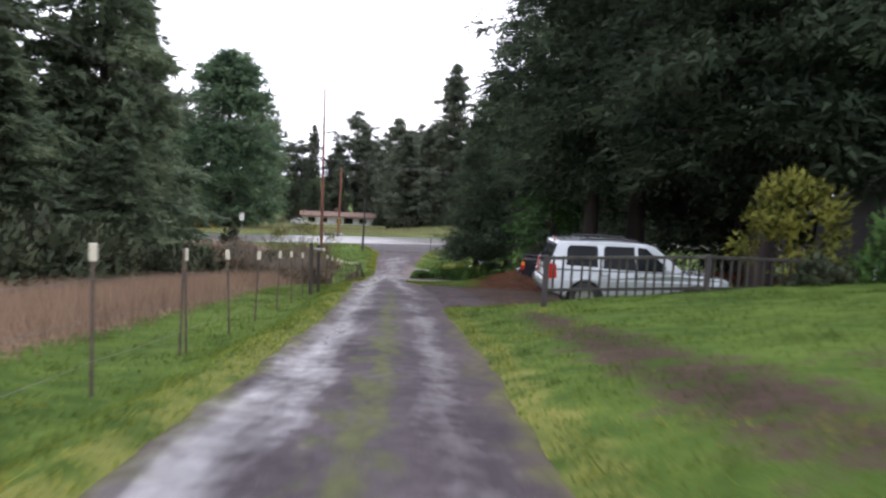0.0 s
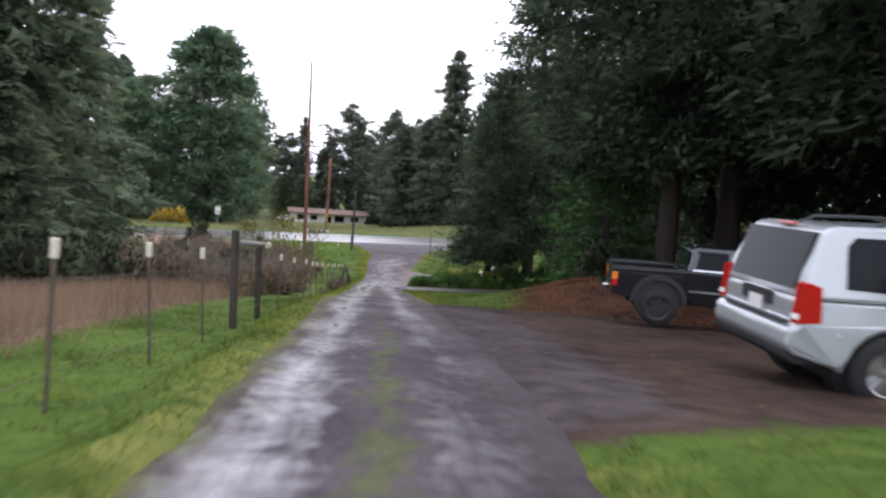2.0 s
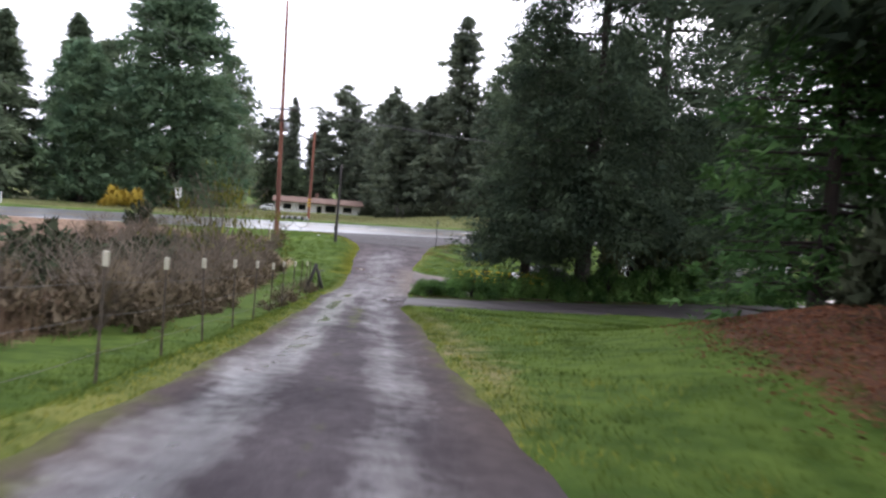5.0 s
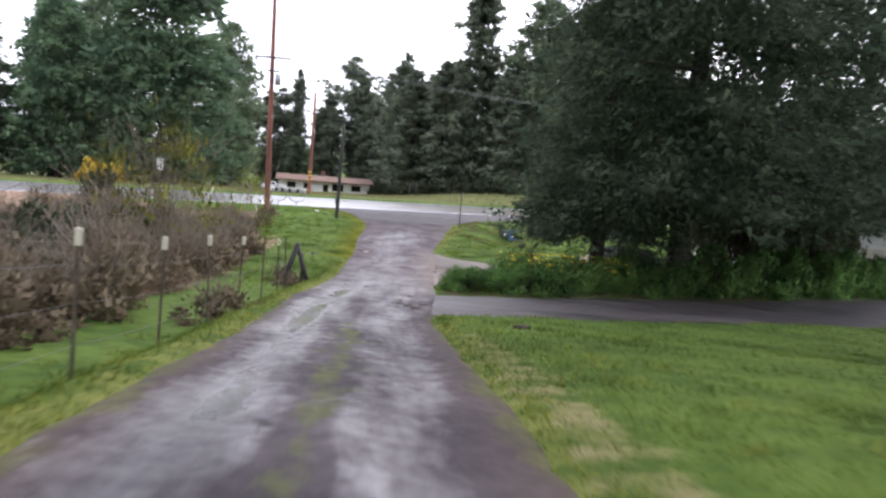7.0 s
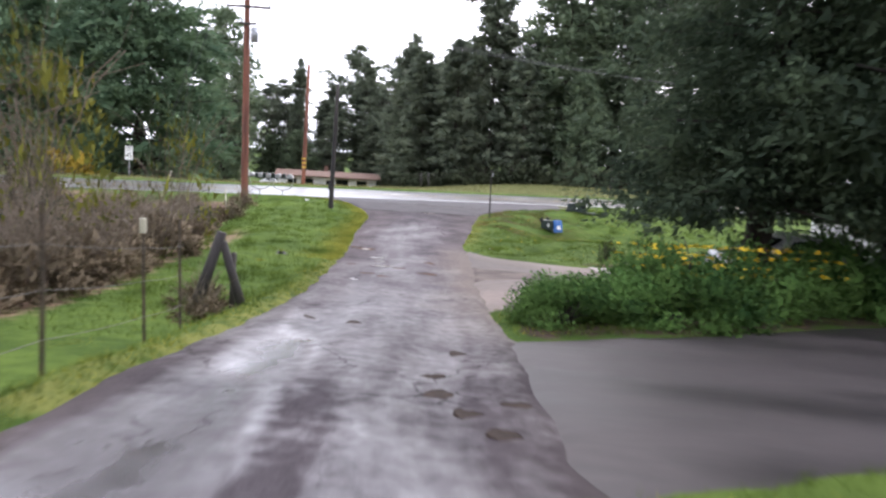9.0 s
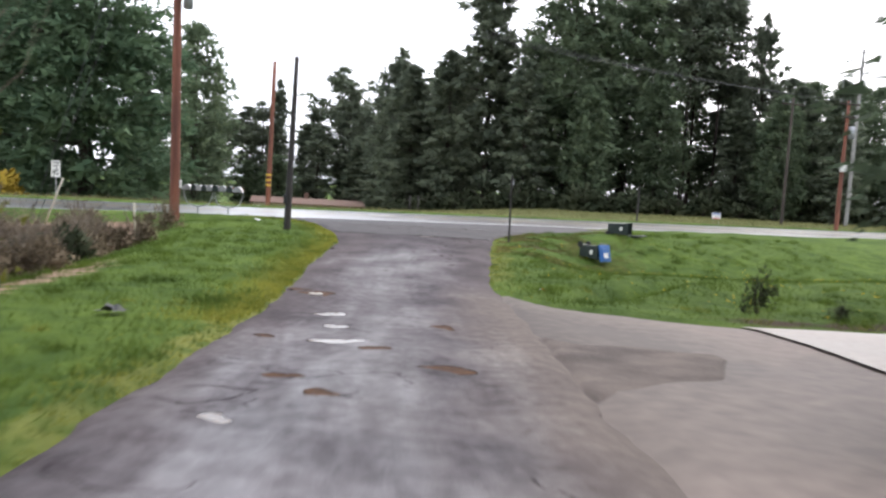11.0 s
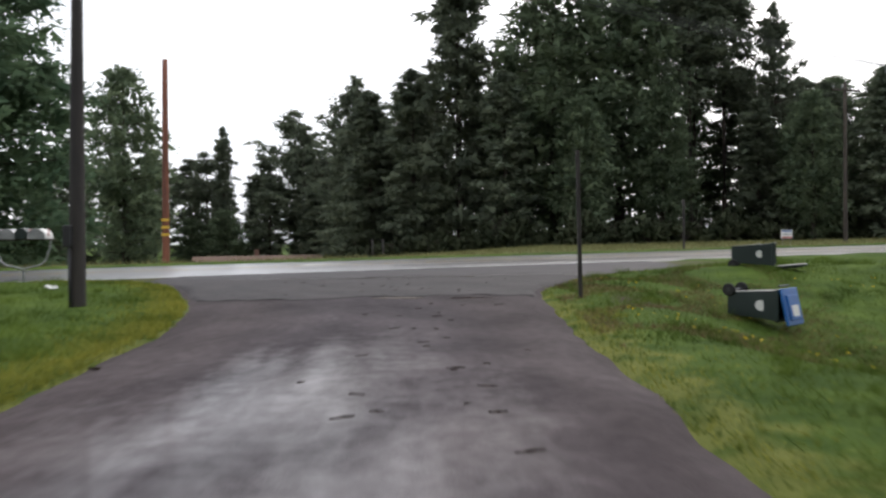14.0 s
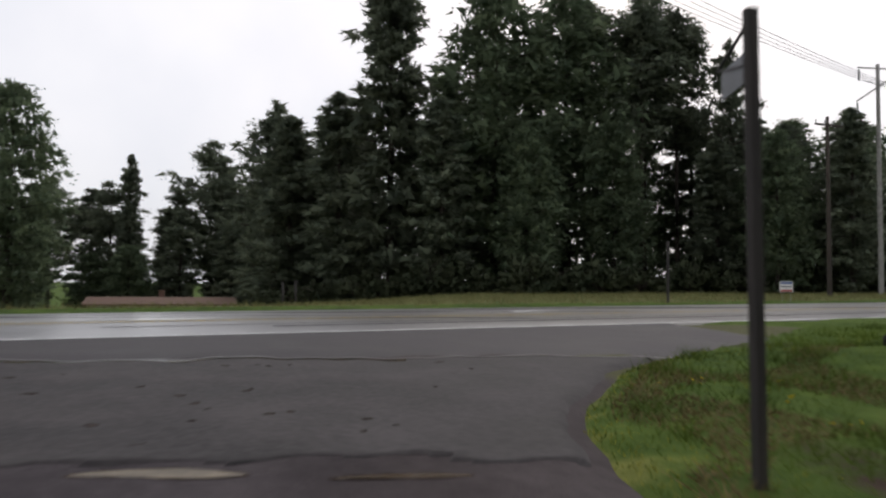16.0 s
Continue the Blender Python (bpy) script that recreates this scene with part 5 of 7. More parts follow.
def street_sign():
    x, y = -2.5, 88.35
    ob = thing("sign_post", "dark square wooden post with a bracketed grey plate", "sign post", (x, y, -8.25), 0)
    bm = bmesh.new()
    box(bm, (0.058, 0.058, 2.78), (0, 0, 1.03), (0, -0.8, 8), 0.005)
    part("post", bm, M_DARKPOST, ob)
    bm = bmesh.new()
    rod(bm, (0.0, 0.025, 2.38), (0.12, 0.6, 2.27), 0.01, 0.01, 8)
    rod(bm, (0.0, 0.025, 2.14), (0.12, 0.6, 2.27), 0.007, 0.007, 8)
    part("bracket", bm, M_PLASTIC, ob)
    bm = bmesh.new()
    box(bm, (0.01, 0.46, 0.17), (0.07, 0.31, 2.16), (0, 0, -11), 0.003)
    part("plate", bm, M_POSTPLATE, ob, "grey hanging plate")


street_sign()
pole("marker_post", "thin dark post beyond the highway", 8.3, 113.4, gz(8.3, 113.4), gz(8.3, 113.4) + 2.5, 0.06, 0.05, M_DARKPOST, category="post")


def stake(x, y, lean, h=1.6):
    ob = thing("guy_marker", "pale plastic marker stake leaning in the grass", "marker stake", (x, y, gz(x, y)), 0, "marker stakes")
    bm = bmesh.new()
    rod(bm, (0, 0, -0.2), (lean * h, 0, h), 0.035, 0.03, 8)
    part("stake", bm, M_CAP, ob, smooth=True)


stake(-19.4, 88.0, 0.42, 1.7)
stake(-15.3, 86.4, -0.06, 1.2)
for x, y in ((-44.5, 99.5),):
    ob = thing("road_marker", "short white reflector post at the highway edge", "marker post", (x, y, gz(x, y)), 0, "reflector posts")
    bm = bmesh.new()
    box(bm, (0.12, 0.03, 1.1), (0, 0, 0.5), (0, 0, 0), 0.008)
    part("blade", bm, M_WHITE, ob)


def mailbox_stand(x, y, boxes, seed):
    rng = random.Random(seed)
    ob = thing("mailbox_stand", "row of rural mailboxes on a bent pipe stand", "mailbox", (x, y, gz(x, y)), 6, "mailbox stands")
    bm = bmesh.new()
    tube_path(bm, [(0, 0, -0.3), (0, 0, 0.32)], 0.03, 8)
    part("stem", bm, M_GREYMETAL, ob, smooth=True)
    bm = bmesh.new()
    tube_path(bm, [(-0.62, 0, 1.0), (-0.6, 0, 0.8), (-0.5, 0, 0.5), (-0.38, 0, 0.4), (0, 0, 0.31), (0.38, 0, 0.4), (0.5, 0, 0.5), (0.6, 0, 0.8), (0.62, 0, 1.0)], 0.025, 8)
    part("pipe_frame", bm, M_GREYMETAL, ob, smooth=True)
    bm = bmesh.new()
    box(bm, (1.34, 0.4, 0.03), (0, 0, 1.0), (0, 0, 0), 0.004)
    part("shelf", bm, M_POST, ob)
    for k, (w, mat) in enumerate(boxes):
        px = -0.66 + sum(b[0] for b in boxes[:k]) + 0.012 * k + w / 2
        bm = bmesh.new()
        h = 0.24 + 0.03 * rng.random()
        outline = [(px - w / 2, 1.017)] + [(px + w / 2 * math.cos(a), 1.017 + h - w / 2 + w / 2 * math.sin(a)) for a in np.linspace(math.pi, 0, 9)] + [(px + w / 2, 1.017)]
        prism(bm, outline, -0.24, 0.24)
        b = part("mailbox", bm, mat, ob)
        bm = bmesh.new()
        prism(bm, [(px + (q[0] - px) * 0.96, 1.017 + (q[1] - 1.017) * 0.98) for q in outline], -0.252, -0.243)
        part("door", bm, M_GREYMETAL if mat is M_WHITE else mat, b)
        bm = bmesh.new()
        box(bm, (0.012, 0.03, 0.16), (px + w / 2 + 0.004, -0.05, 1.17))
        part("flag", bm, M_SIGNRED, b, "red signal flag")


mailbox_stand(-15.85, 93.85, ((0.38, M_WHITE), (0.2, M_BIN), (0.22, M_GREYMETAL), (0.2, M_BIN), (0.24, M_GREYMETAL)), 3)
mailbox_stand(-14.5, 93.85, ((0.24, M_BIN), (0.32, M_GREYMETAL), (0.26, M_BIN), (0.4, M_WHITE)), 4)


# ---- wheeled bins, tipped over ----
def wheeled_bin(at, turn, roll, lid_mat, lid_open, label):
    """Built upright, then laid on its side."""
    ob = new("wheeled_bin")
    ob.matrix_world = pose(*at, 0, 0, turn) @ pose(0, 0, 0, 0, 90, 0) @ pose(0, 0, 0, 0, 0, roll)
    ob.scale = (0.91, 0.91, 0.91)
    tagged(ob, label, "bin", "tipped bins")
    bm = bmesh.new()
    lo, hi = 0.23, 0.3
    rings = [[(-s * 0.88, -s), (s * 0.95, -s), (s * 0.95, s), (-s * 0.88, s)] for s in (lo, hi)]
    a = [bm.verts.new((x, y, 0.06)) for x, y in rings[0]]
    b = [bm.verts.new((x, y, 1.0)) for x, y in rings[1]]
    c = [bm.verts.new((x * 1.08, y * 1.08, 1.0)) for x, y in rings[1]]
    d = [bm.verts.new((x * 1.08, y * 1.08, 1.06)) for x, y in rings[1]]
    e = [bm.verts.new((x * 0.95, y * 0.95, 1.06)) for x, y in rings[1]]
    f = [bm.verts.new((x * 0.92, y * 0.92, 0.1)) for x, y in rings[0]]
    bm.faces.new(a[::-1])
    bm.faces.new(f)
    for u, v in ((a, b), (b, c), (c, d), (d, e), (e, f)):
        for k in range(4):
            bm.faces.new((u[k], u[(k + 1) % 4], v[(k + 1) % 4], v[k]))
    soften(part("body", bm, M_BIN, ob), 0.02, 2)
    for s in (-0.25, 0.25):
        bm = bmesh.new()
        rod(bm, (-0.24, s - 0.035, 0.1), (-0.24, s + 0.035, 0.1), 0.125, 0.125, 18)
        w = soften(part("wheel", bm, M_TYRE, ob), 0.02, 2)
        bm = bmesh.new()
        rod(bm, (-0.24, s - 0.04, 0.1), (-0.24, s + 0.04, 0.1), 0.05, 0.05, 12)
        part("hub", bm, M_PLASTIC, w)
    bm = bmesh.new()
    rod(bm, (-0.24, -0.25, 0.1), (-0.24, 0.25, 0.1), 0.012, 0.012, 8)
    part("axle", bm, M_GREYMETAL, ob)
    bm = bmesh.new()
    rod(bm, (-0.34, -0.22, 1.02), (-0.34, 0.22, 1.02), 0.018, 0.018, 8)
    part("handle", bm, M_BIN, ob)
    bm = bmesh.new()
    box(bm, (0.68, 0.66, 0.05), (0.34, 0, 0.0), (0, 0, 0), 0.02)
    box(bm, (0.46, 0.44, 0.04), (0.36, 0, 0.04), (0, 0, 0), 0.015)
    lid = part("lid", bm, lid_mat, ob, "blue hinged lid" if lid_mat is M_BLUELID else "")
    lid.matrix_basis = pose(-0.3, 0, 1.09, 0, -lid_open, 0)
    bm = bmesh.new()
    box(bm, (0.2, 0.26, 0.004), (0.42, 0, 0.062))
    part("sticker", bm, M_WHITE, lid, "white recycling sticker of plain bars")
    bm = bmesh.new()
    bmesh.ops.create_circle(bm, cap_ends=True, segments=20, radius=0.1, matrix=pose(0.02, -0.287, 0.72, 90 - 4, 0, 0))
    part("badge", bm, M_WHITE, ob, "round white badge")
    bm = bmesh.new()
    bmesh.ops.create_circle(bm, cap_ends=True, segments=20, radius=0.1, matrix=pose(0.273, 0.0, 0.72, 90 - 4, 0, 90))
    part("badge", bm, M_WHITE, ob, "round white badge")
    bm = bmesh.new()
    bmesh.ops.create_circle(bm, cap_ends=True, segments=20, radius=0.09, matrix=pose(0.02, 0.287, 0.72, 90 + 4, 0, 0))
    part("badge", bm, M_WHITE, ob, "round white badge")
    return ob


wheeled_bin((0.33, 89.1, gz(0.3, 88.9) + 0.23), -50, 0, M_BLUELID, 12, "dark green wheeled bin with blue lid lying in grass")
wheeled_bin((2.1, 93.25, gz(2.4, 93.0) + 0.26), -30, 180, M_BIN, 85, "dark green wheeled bin lying on its side in grass")


def field_post(x, y, h):
    """A plain weathered post at the edge of the far field."""
    bm = rod(bmesh.new(), (0, 0, -0.3), (0, 0, h), 0.07, 0.06, 8)
    ob = part("field_post", bm, M_DARKPOST, None, smooth=True)
    ob.matrix_world = pose(x, y, gz(x, y), 1, -1.5, 0)
    return tagged(ob, "dark wooden post standing in the far field", "post", "posts in the far field")


field_post(-8.9, 132, 1.7)
field_post(-8.1, 132, 1.7)


# ---- vehicles: built along x from the rear bumper, wheels on z = 0 ----
def arch(cx, r, n=9, z0=0.0):
    """Outline of a wheel arch, from front to rear."""
    return [(cx + r * math.cos(a), z0 + r * math.sin(a)) for a in np.linspace(0.0, math.pi, n)]


def wheel(parent, x, y, r, w, out, spokes=5, rim_mat=None):
    """out: 1 where the outer face looks to +y, -1 to -y."""
    bm = bmesh.new()
    ring = [(0.62, -0.5), (0.9, -0.5), (0.985, -0.36), (1.0, -0.15), (1.0, 0.15), (0.985, 0.36), (0.9, 0.5), (0.62, 0.5)]
    n = 28
    rows = [[bm.verts.new((q * r * math.cos(2 * math.pi * k / n), s * w, q * r * math.sin(2 * math.pi * k / n))) for q, s in ring] for k in range(n)]
    for k in range(n):
        u, v = rows[k], rows[(k + 1) % n]
        for j in range(len(ring) - 1):
            bm.faces.new((u[j], u[j + 1], v[j + 1], v[j]))
    tyre = part("wheel", bm, M_TYRE, parent, smooth=True)
    tyre.matrix_basis = pose(x, y, r)
    bm = bmesh.new()
    o = out * w * 0.42
    rod(bm, (0, o - out * 0.1, 0), (0, o - out * 0.06, 0), r * 0.62, r * 0.62, 24)
    rod(bm, (0, o - out * 0.06, 0), (0, o + out * 0.005, 0), r * 0.15, r * 0.12, 16)
    for k in range(spokes):
        a = 2 * math.pi * k / spokes + 0.3
        m = pose(0, 0, 0, 0, -math.degrees(a), 0)
        v = bmesh.ops.create_cube(bm, size=1, matrix=m @ pose(r * 0.36, o - out * 0.02, 0) @ Matrix.Diagonal((r * 0.5, 0.04, r * 0.2, 1)))
    n = 24
    for q0, q1 in ((0.57, 0.64),):
        ins = [bm.verts.new((q0 * r * math.cos(2 * math.pi * k / n), o, q0 * r * math.sin(2 * math.pi * k / n))) for k in range(n)]
        outs = [bm.verts.new((q1 * r * math.cos(2 * math.pi * k / n), o + out * 0.012, q1 * r * math.sin(2 * math.pi * k / n))) for k in range(n)]
        for k in range(n):
            bm.faces.new((ins[k], ins[(k + 1) % n], outs[(k + 1) % n], outs[k]))
    part("rim", bm, rim_mat or M_RIM, tyre, "five-spoke alloy rim")
    return tyre


def shell(parent, name, outline, half, mat, bevel=0.05, label=""):
    """A body part from a side outline of (x, z), with its half width by height."""
    bm = bmesh.new()
    prism(bm, outline, lambda x, z: -half(x, z), lambda x, z: half(x, z))
    ob = part(name, bm, mat, parent, label)
    soften(ob, bevel, 3, 25)
    return ob


def side_panel(parent, name, outline, half, side, mat, out=0.006, thick=0.02, label=""):
    bm = bmesh.new()
    prism(bm, outline, lambda x, z: side * (half(x, z) - thick), lambda x, z: side * (half(x, z) + out))
    return part(name, bm, mat, parent, label)


def suv():
    x0, y0 = 2.86, 21.98
    ob = thing("suv", "silver four-door SUV parked on the dirt pad", "car", (x0, y0, -2.33), 3)
    ob.scale = (1.05, 1.0, 1.035)
    H, r = 1.80, 0.385
    wheels = (1.02, 3.8)

    def low(x, z):
        end = 0.10 * max(0, (0.35 - x) / 0.35) + 0.16 * max(0, (x - 4.2) / 0.6) ** 1.5
        return 0.975 - 0.05 * max(0, (0.5 - z) / 0.3) - 0.03 * max(0, (z - 0.9) / 0.2) - end

    def top(x, z):
        return 0.955 - 0.20 * np.clip((z - 1.02) / 0.75, 0, 1) - 0.03 * max(0, (0.35 - x))

    body = [(0.1, 0.5), (0.0, 0.58), (0.02, 0.75), (0.1, 0.82), (0.1, 1.06), (3.25, 1.06), (3.75, 1.05), (4.55, 0.98), (4.74, 0.86), (4.8, 0.6), (4.74, 0.36), (4.4, 0.3)]
    body += arch(wheels[1], 0.46, 11, 0.34) + [(3.2, 0.28), (1.6, 0.28)] + arch(wheels[0], 0.46, 11, 0.34) + [(0.45, 0.4)]
    shell(ob, "body", body, low, M_SILVER, 0.05)
    roof = [(0.1, 1.05), (0.16, 1.3), (0.3, 1.7), (0.42, 1.77), (1.6, H), (2.5, 1.78), (2.75, 1.72), (3.55, 1.06)]
    shell(ob, "cabin", roof, top, M_SILVER, 0.045)
    for s in (-1, 1):
        for name, q in (("rear_quarter_window", [(0.52, 1.18), (0.54, 1.58), (0.62, 1.67), (1.26, 1.68), (1.31, 1.62), (1.31, 1.15)]), ("rear_door_window", [(1.44, 1.13), (1.46, 1.63), (1.52, 1.69), (2.22, 1.69), (2.25, 1.11)]),
                        ("front_door_window", [(2.31, 1.11), (2.31, 1.69), (2.52, 1.67), (3.16, 1.11)])):
            side_panel(ob, name, q, top, s, M_GLASS, label="dark tinted side window")
        for px in (1.4, 2.29):
            side_panel(ob, "door_gap", [(px, 0.42), (px + 0.012, 0.42), (px + 0.012, 1.05), (px, 1.05)], low, s, M_PLASTIC, 0.002)
        for px in (1.52, 2.42):
            bm = bmesh.new()
            box(bm, (0.2, 0.03, 0.035), (px, s * 0.985, 0.97), (0, 0, 0), 0.01)
            part("door_handle", bm, M_CHROME, ob)
        side_panel(ob, "side_moulding", [(1.55, 0.55), (3.25, 0.55), (3.25, 0.62), (1.55, 0.62)], low, s, M_SILVER, 0.018)
        side_panel(ob, "sill", [(1.55, 0.24), (3.3, 0.24), (3.3, 0.34), (1.55, 0.34)], low, s, M_PLASTIC, -0.01, 0.1)
        bm = bmesh.new()
        prism(bm, [(0.07, 0.82), (0.1, 1.2), (0.14, 1.22), (0.27, 1.18), (0.3, 0.84)], s * 0.79, s * 0.938)
        lens = part("tail_light", bm, M_REDLENS, ob, "red tail light with a white foot")
        bm = bmesh.new()
        prism(bm, [(0.06, 0.86), (0.07, 0.91), (0.2, 0.91), (0.2, 0.855)], s * 0.80, s * 0.93)
        part("reversing_lens", bm, M_WHITE, lens)
        for px in wheels:
            wheel(ob, px, s * 0.84, r, 0.24, s)
            bm = bmesh.new()
            rod(bm, (px, s * 0.5, r + 0.02), (px, s * 0.74, r + 0.02), 0.45, 0.45, 24)
            part("wheel_well", bm, M_PLASTIC, ob)
        bm = bmesh.new()
        tube_path(bm, [(0.85, s * 0.66, 1.76), (0.95, s * 0.66, 1.835), (1.6, s * 0.66, 1.86), (2.3, s * 0.66, 1.84), (2.4, s * 0.66, 1.77)], 0.02, 8)
        part("roof_rail", bm, M_PLASTIC, ob, smooth=True)
        bm = bmesh.new()
        box(bm, (0.12, 0.2, 0.15), (3.0, s * 1.02, 1.14), (0, 0, 0), 0.03)
        part("door_mirror", bm, M_SILVER, ob)
        bm = bmesh.new()
        prism(bm, [(4.52, 0.76), (4.78, 0.72), (4.74, 0.9), (4.58, 0.95)], s * 0.52, s * 0.84)
        part("headlight", bm, M_CHROME, ob)
    # rear window, tailgate details, bumper
    bm = bmesh.new()
    prism(bm, [(0.1, 1.13), (0.15, 1.12), (0.31, 1.69), (0.262, 1.7)], -0.72, 0.72)
    part("rear_window", bm, M_GLASS, ob, "dark tinted rear window")
    bm = bmesh.new()
    prism(bm, [(2.84, 1.66), (3.5, 1.08), (3.53, 1.1), (2.86, 1.69)], -0.66, 0.66)
    part("windscreen", bm, M_GLASS, ob)
    bm = bmesh.new()
    box(bm, (0.02, 0.7, 0.14), (0.088, 0, 0.98), (0, 0, 0), 0.01)
    part("plate_recess", bm, M_PLASTIC, ob)
    bm = bmesh.new()
    box(bm, (0.012, 0.31, 0.15), (0.08, 0, 0.9), (0, 0, 0), 0.004)
    part("plate", bm, M_WHITE, ob, "pale plate of plain bars")
    bm = bmesh.new()
    box(bm, (0.03, 0.62, 0.025), (0.085, 0, 1.06), (0, 0, 0), 0.008)
    part("tailgate_trim", bm, M_CHROME, ob)
    bm = bmesh.new()
    prism(bm, [(0.12, 0.4), (0.02, 0.47), (0.012, 0.56), (0.2, 0.58), (0.5, 0.52), (0.5, 0.4)], -0.84, 0.84)
    soften(part("lower_bumper", bm, M_PLASTIC, ob), 0.02)
    bm = bmesh.new()
    box(bm, (0.1, 1.5, 0.02), (0.06, 0, 0.815), (0, 0, 0), 0.005)
    part("bumper_step", bm, M_PLASTIC, ob)
    bm = bmesh.new()
    box(bm, (0.05, 0.34, 0.03), (0.33, 0, 1.757), (0, 15, 0), 0.008)
    part("brake_light", bm, M_REDLENS, ob)
    bm = bmesh.new()
    box(bm, (0.04, 0.3, 0.2), (4.77, 0, 0.72), (0, 0, 0), 0.01)
    part("grille", bm, M_PLASTIC, ob)
    bm = bmesh.new()
    box(bm, (3.6, 1.5, 0.16), (2.4, 0, 0.3), (0, 0, 0), 0.02)
    part("underbody", bm, M_PLASTIC, ob)
    return ob


suv()


def pickup():
    x0, y0 = 3.2, 30.5
    ob = thing("pickup_truck", "lifted black pickup truck parked on the dirt pad", "pickup truck", (x0, y0, -3.14), -8)
    r = 0.40
    wheels = (1.0, 3.8)

    def low(x, z):
        return 0.85 - 0.05 * max(0, (0.7 - z) / 0.3) - 0.12 * max(0, (x - 4.4) / 0.7) ** 1.5

    def top(x, z):
        return 0.82 - 0.13 * np.clip((z - 1.22) / 0.5, 0, 1)

    bed = [(0.0, 0.62), (0.0, 1.2), (1.55, 1.22), (1.55, 0.6), (1.53, 0.56)] + arch(wheels[0], 0.50, 11, 0.5) + [(0.3, 0.56)]
    bm = bmesh.new()
    prism(bm, bed, lambda x, z: low(x, z) - 0.08, lambda x, z: low(x, z))
    prism(bm, bed, lambda x, z: -low(x, z), lambda x, z: 0.08 - low(x, z))
    box(bm, (0.05, 1.56, 0.6), (1.51, 0, 0.9))
    soften(part("bed", bm, M_BLACKCAR, ob), 0.02)
    bm = bmesh.new()
    box(bm, (0.055, 1.54, 0.55), (0.03, 0, 0.92), (0, 0, 0), 0.015)
    part("tailgate", bm, M_BLACKCAR, ob)
    cab = [(1.57, 0.55), (1.57, 1.24), (3.42, 1.24), (4.52, 1.16), (4.72, 1.0), (4.75, 0.66), (4.62, 0.52), (4.37, 0.5)] + arch(wheels[1], 0.50, 11, 0.5) + [(3.17, 0.5), (1.77, 0.5)]
    shell(ob, "body", cab, low, M_BLACKCAR, 0.035)
    roof = [(1.57, 1.22), (1.65, 1.68), (1.77, 1.75), (2.67, 1.76), (2.87, 1.7), (3.47, 1.22)]
    shell(ob, "cab", roof, top, M_BLACKCAR, 0.04)
    for s in (-1, 1):
        for name, q in (("rear_door_window", [(1.73, 1.3), (1.79, 1.62), (1.87, 1.66), (2.39, 1.66), (2.39, 1.28)]), ("front_door_window", [(2.51, 1.28), (2.51, 1.66), (2.79, 1.65), (3.22, 1.28)])):
            side_panel(ob, name, q, top, s, M_GLASS, label="tinted side window")
            bm = bmesh.new()
            xs = [p[0] for p in q]
            box(bm, (max(xs) - min(xs) - 0.1, 0.03, 0.05), ((max(xs) + min(xs)) / 2 - 0.02, s * 0.735, 1.655), (0, 0, 0), 0.008)
            part("rain_visor", bm, M_PLASTIC, ob)
        side_panel(ob, "side_stripe", [(1.62, 0.79), (3.22, 0.79), (3.22, 0.82), (1.62, 0.82)], low, s, M_GREYMETAL, 0.012)
        side_panel(ob, "window_trim", [(1.67, 1.25), (2.42, 1.25), (2.42, 1.275), (1.67, 1.275)], top, s, M_CHROME, 0.012)
        side_panel(ob, "bed_groove", [(0.4, 1.085), (1.5, 1.085), (1.5, 1.1), (0.4, 1.1)], low, s, M_PLASTIC, 0.004)
        for px in (2.45, 1.56):
            side_panel(ob, "door_gap", [(px, 0.55), (px + 0.014, 0.55), (px + 0.014, 1.22), (px, 1.22)], low, s, M_PLASTIC, 0.003)
        bm = bmesh.new()
        n = 12
        q = arch(wheels[0], 0.50, n, 0.5)
        q2 = arch(wheels[0], 0.60, n, 0.5)
        prism(bm, q + q2[::-1], s * 0.8, s * 0.93)
        part("wheel_flare", bm, M_PLASTIC, ob, "wide grey wheel flare")
        bm = bmesh.new()
        prism(bm, arch(wheels[1], 0.50, n, 0.5) + arch(wheels[1], 0.6, n, 0.5)[::-1], s * 0.8, s * 0.93)
        part("wheel_flare", bm, M_PLASTIC, ob, "wide grey wheel flare")
        bm = bmesh.new()
        box(bm, (0.12, 0.1, 0.15), (0.05, s * 0.81, 1.02), (0, 0, 0), 0.015)
        lens = part("tail_light", bm, M_AMBER, ob, "amber and red tail light")
        bm = bmesh.new()
        box(bm, (0.125, 0.102, 0.15), (0.05, s * 0.81, 0.87), (0, 0, 0), 0.015)
        part("brake_lens", bm, M_REDLENS, lens)
        bm = bmesh.new()
        box(bm, (0.1, 0.2, 0.14), (3.17, s * 0.95, 1.3), (0, 0, 0), 0.03)
        part("door_mirror", bm, M_PLASTIC, ob)
        for px in wheels:
            wheel(ob, px, s * 0.80, r, 0.28, s, 6, M_DARKRIM)
            bm = bmesh.new()
            rod(bm, (px, s * 0.5, 0.52), (px, s * 0.83, 0.52), 0.49, 0.49, 24)
            part("wheel_well", bm, M_PLASTIC, ob)
        bm = bmesh.new()
        box(bm, (1.5, 0.09, 0.03), (0.78, s * 0.81, 1.225), (0, 0, 0), 0.01)
        part("bed_rail", bm, M_PLASTIC, ob)
    bm = bmesh.new()
    box(bm, (0.14, 1.5, 0.16), (-0.12, 0, 0.74), (0, 0, 0), 0.03)
    part("rear_bumper", bm, M_CHROME, ob, "chrome step bumper")
    bm = bmesh.new()
    box(bm, (1.44, 1.54, 0.04), (0.78, 0, 0.76), (0, 0, 0), 0.004)
    part("bed_liner", bm, M_PLASTIC, ob)
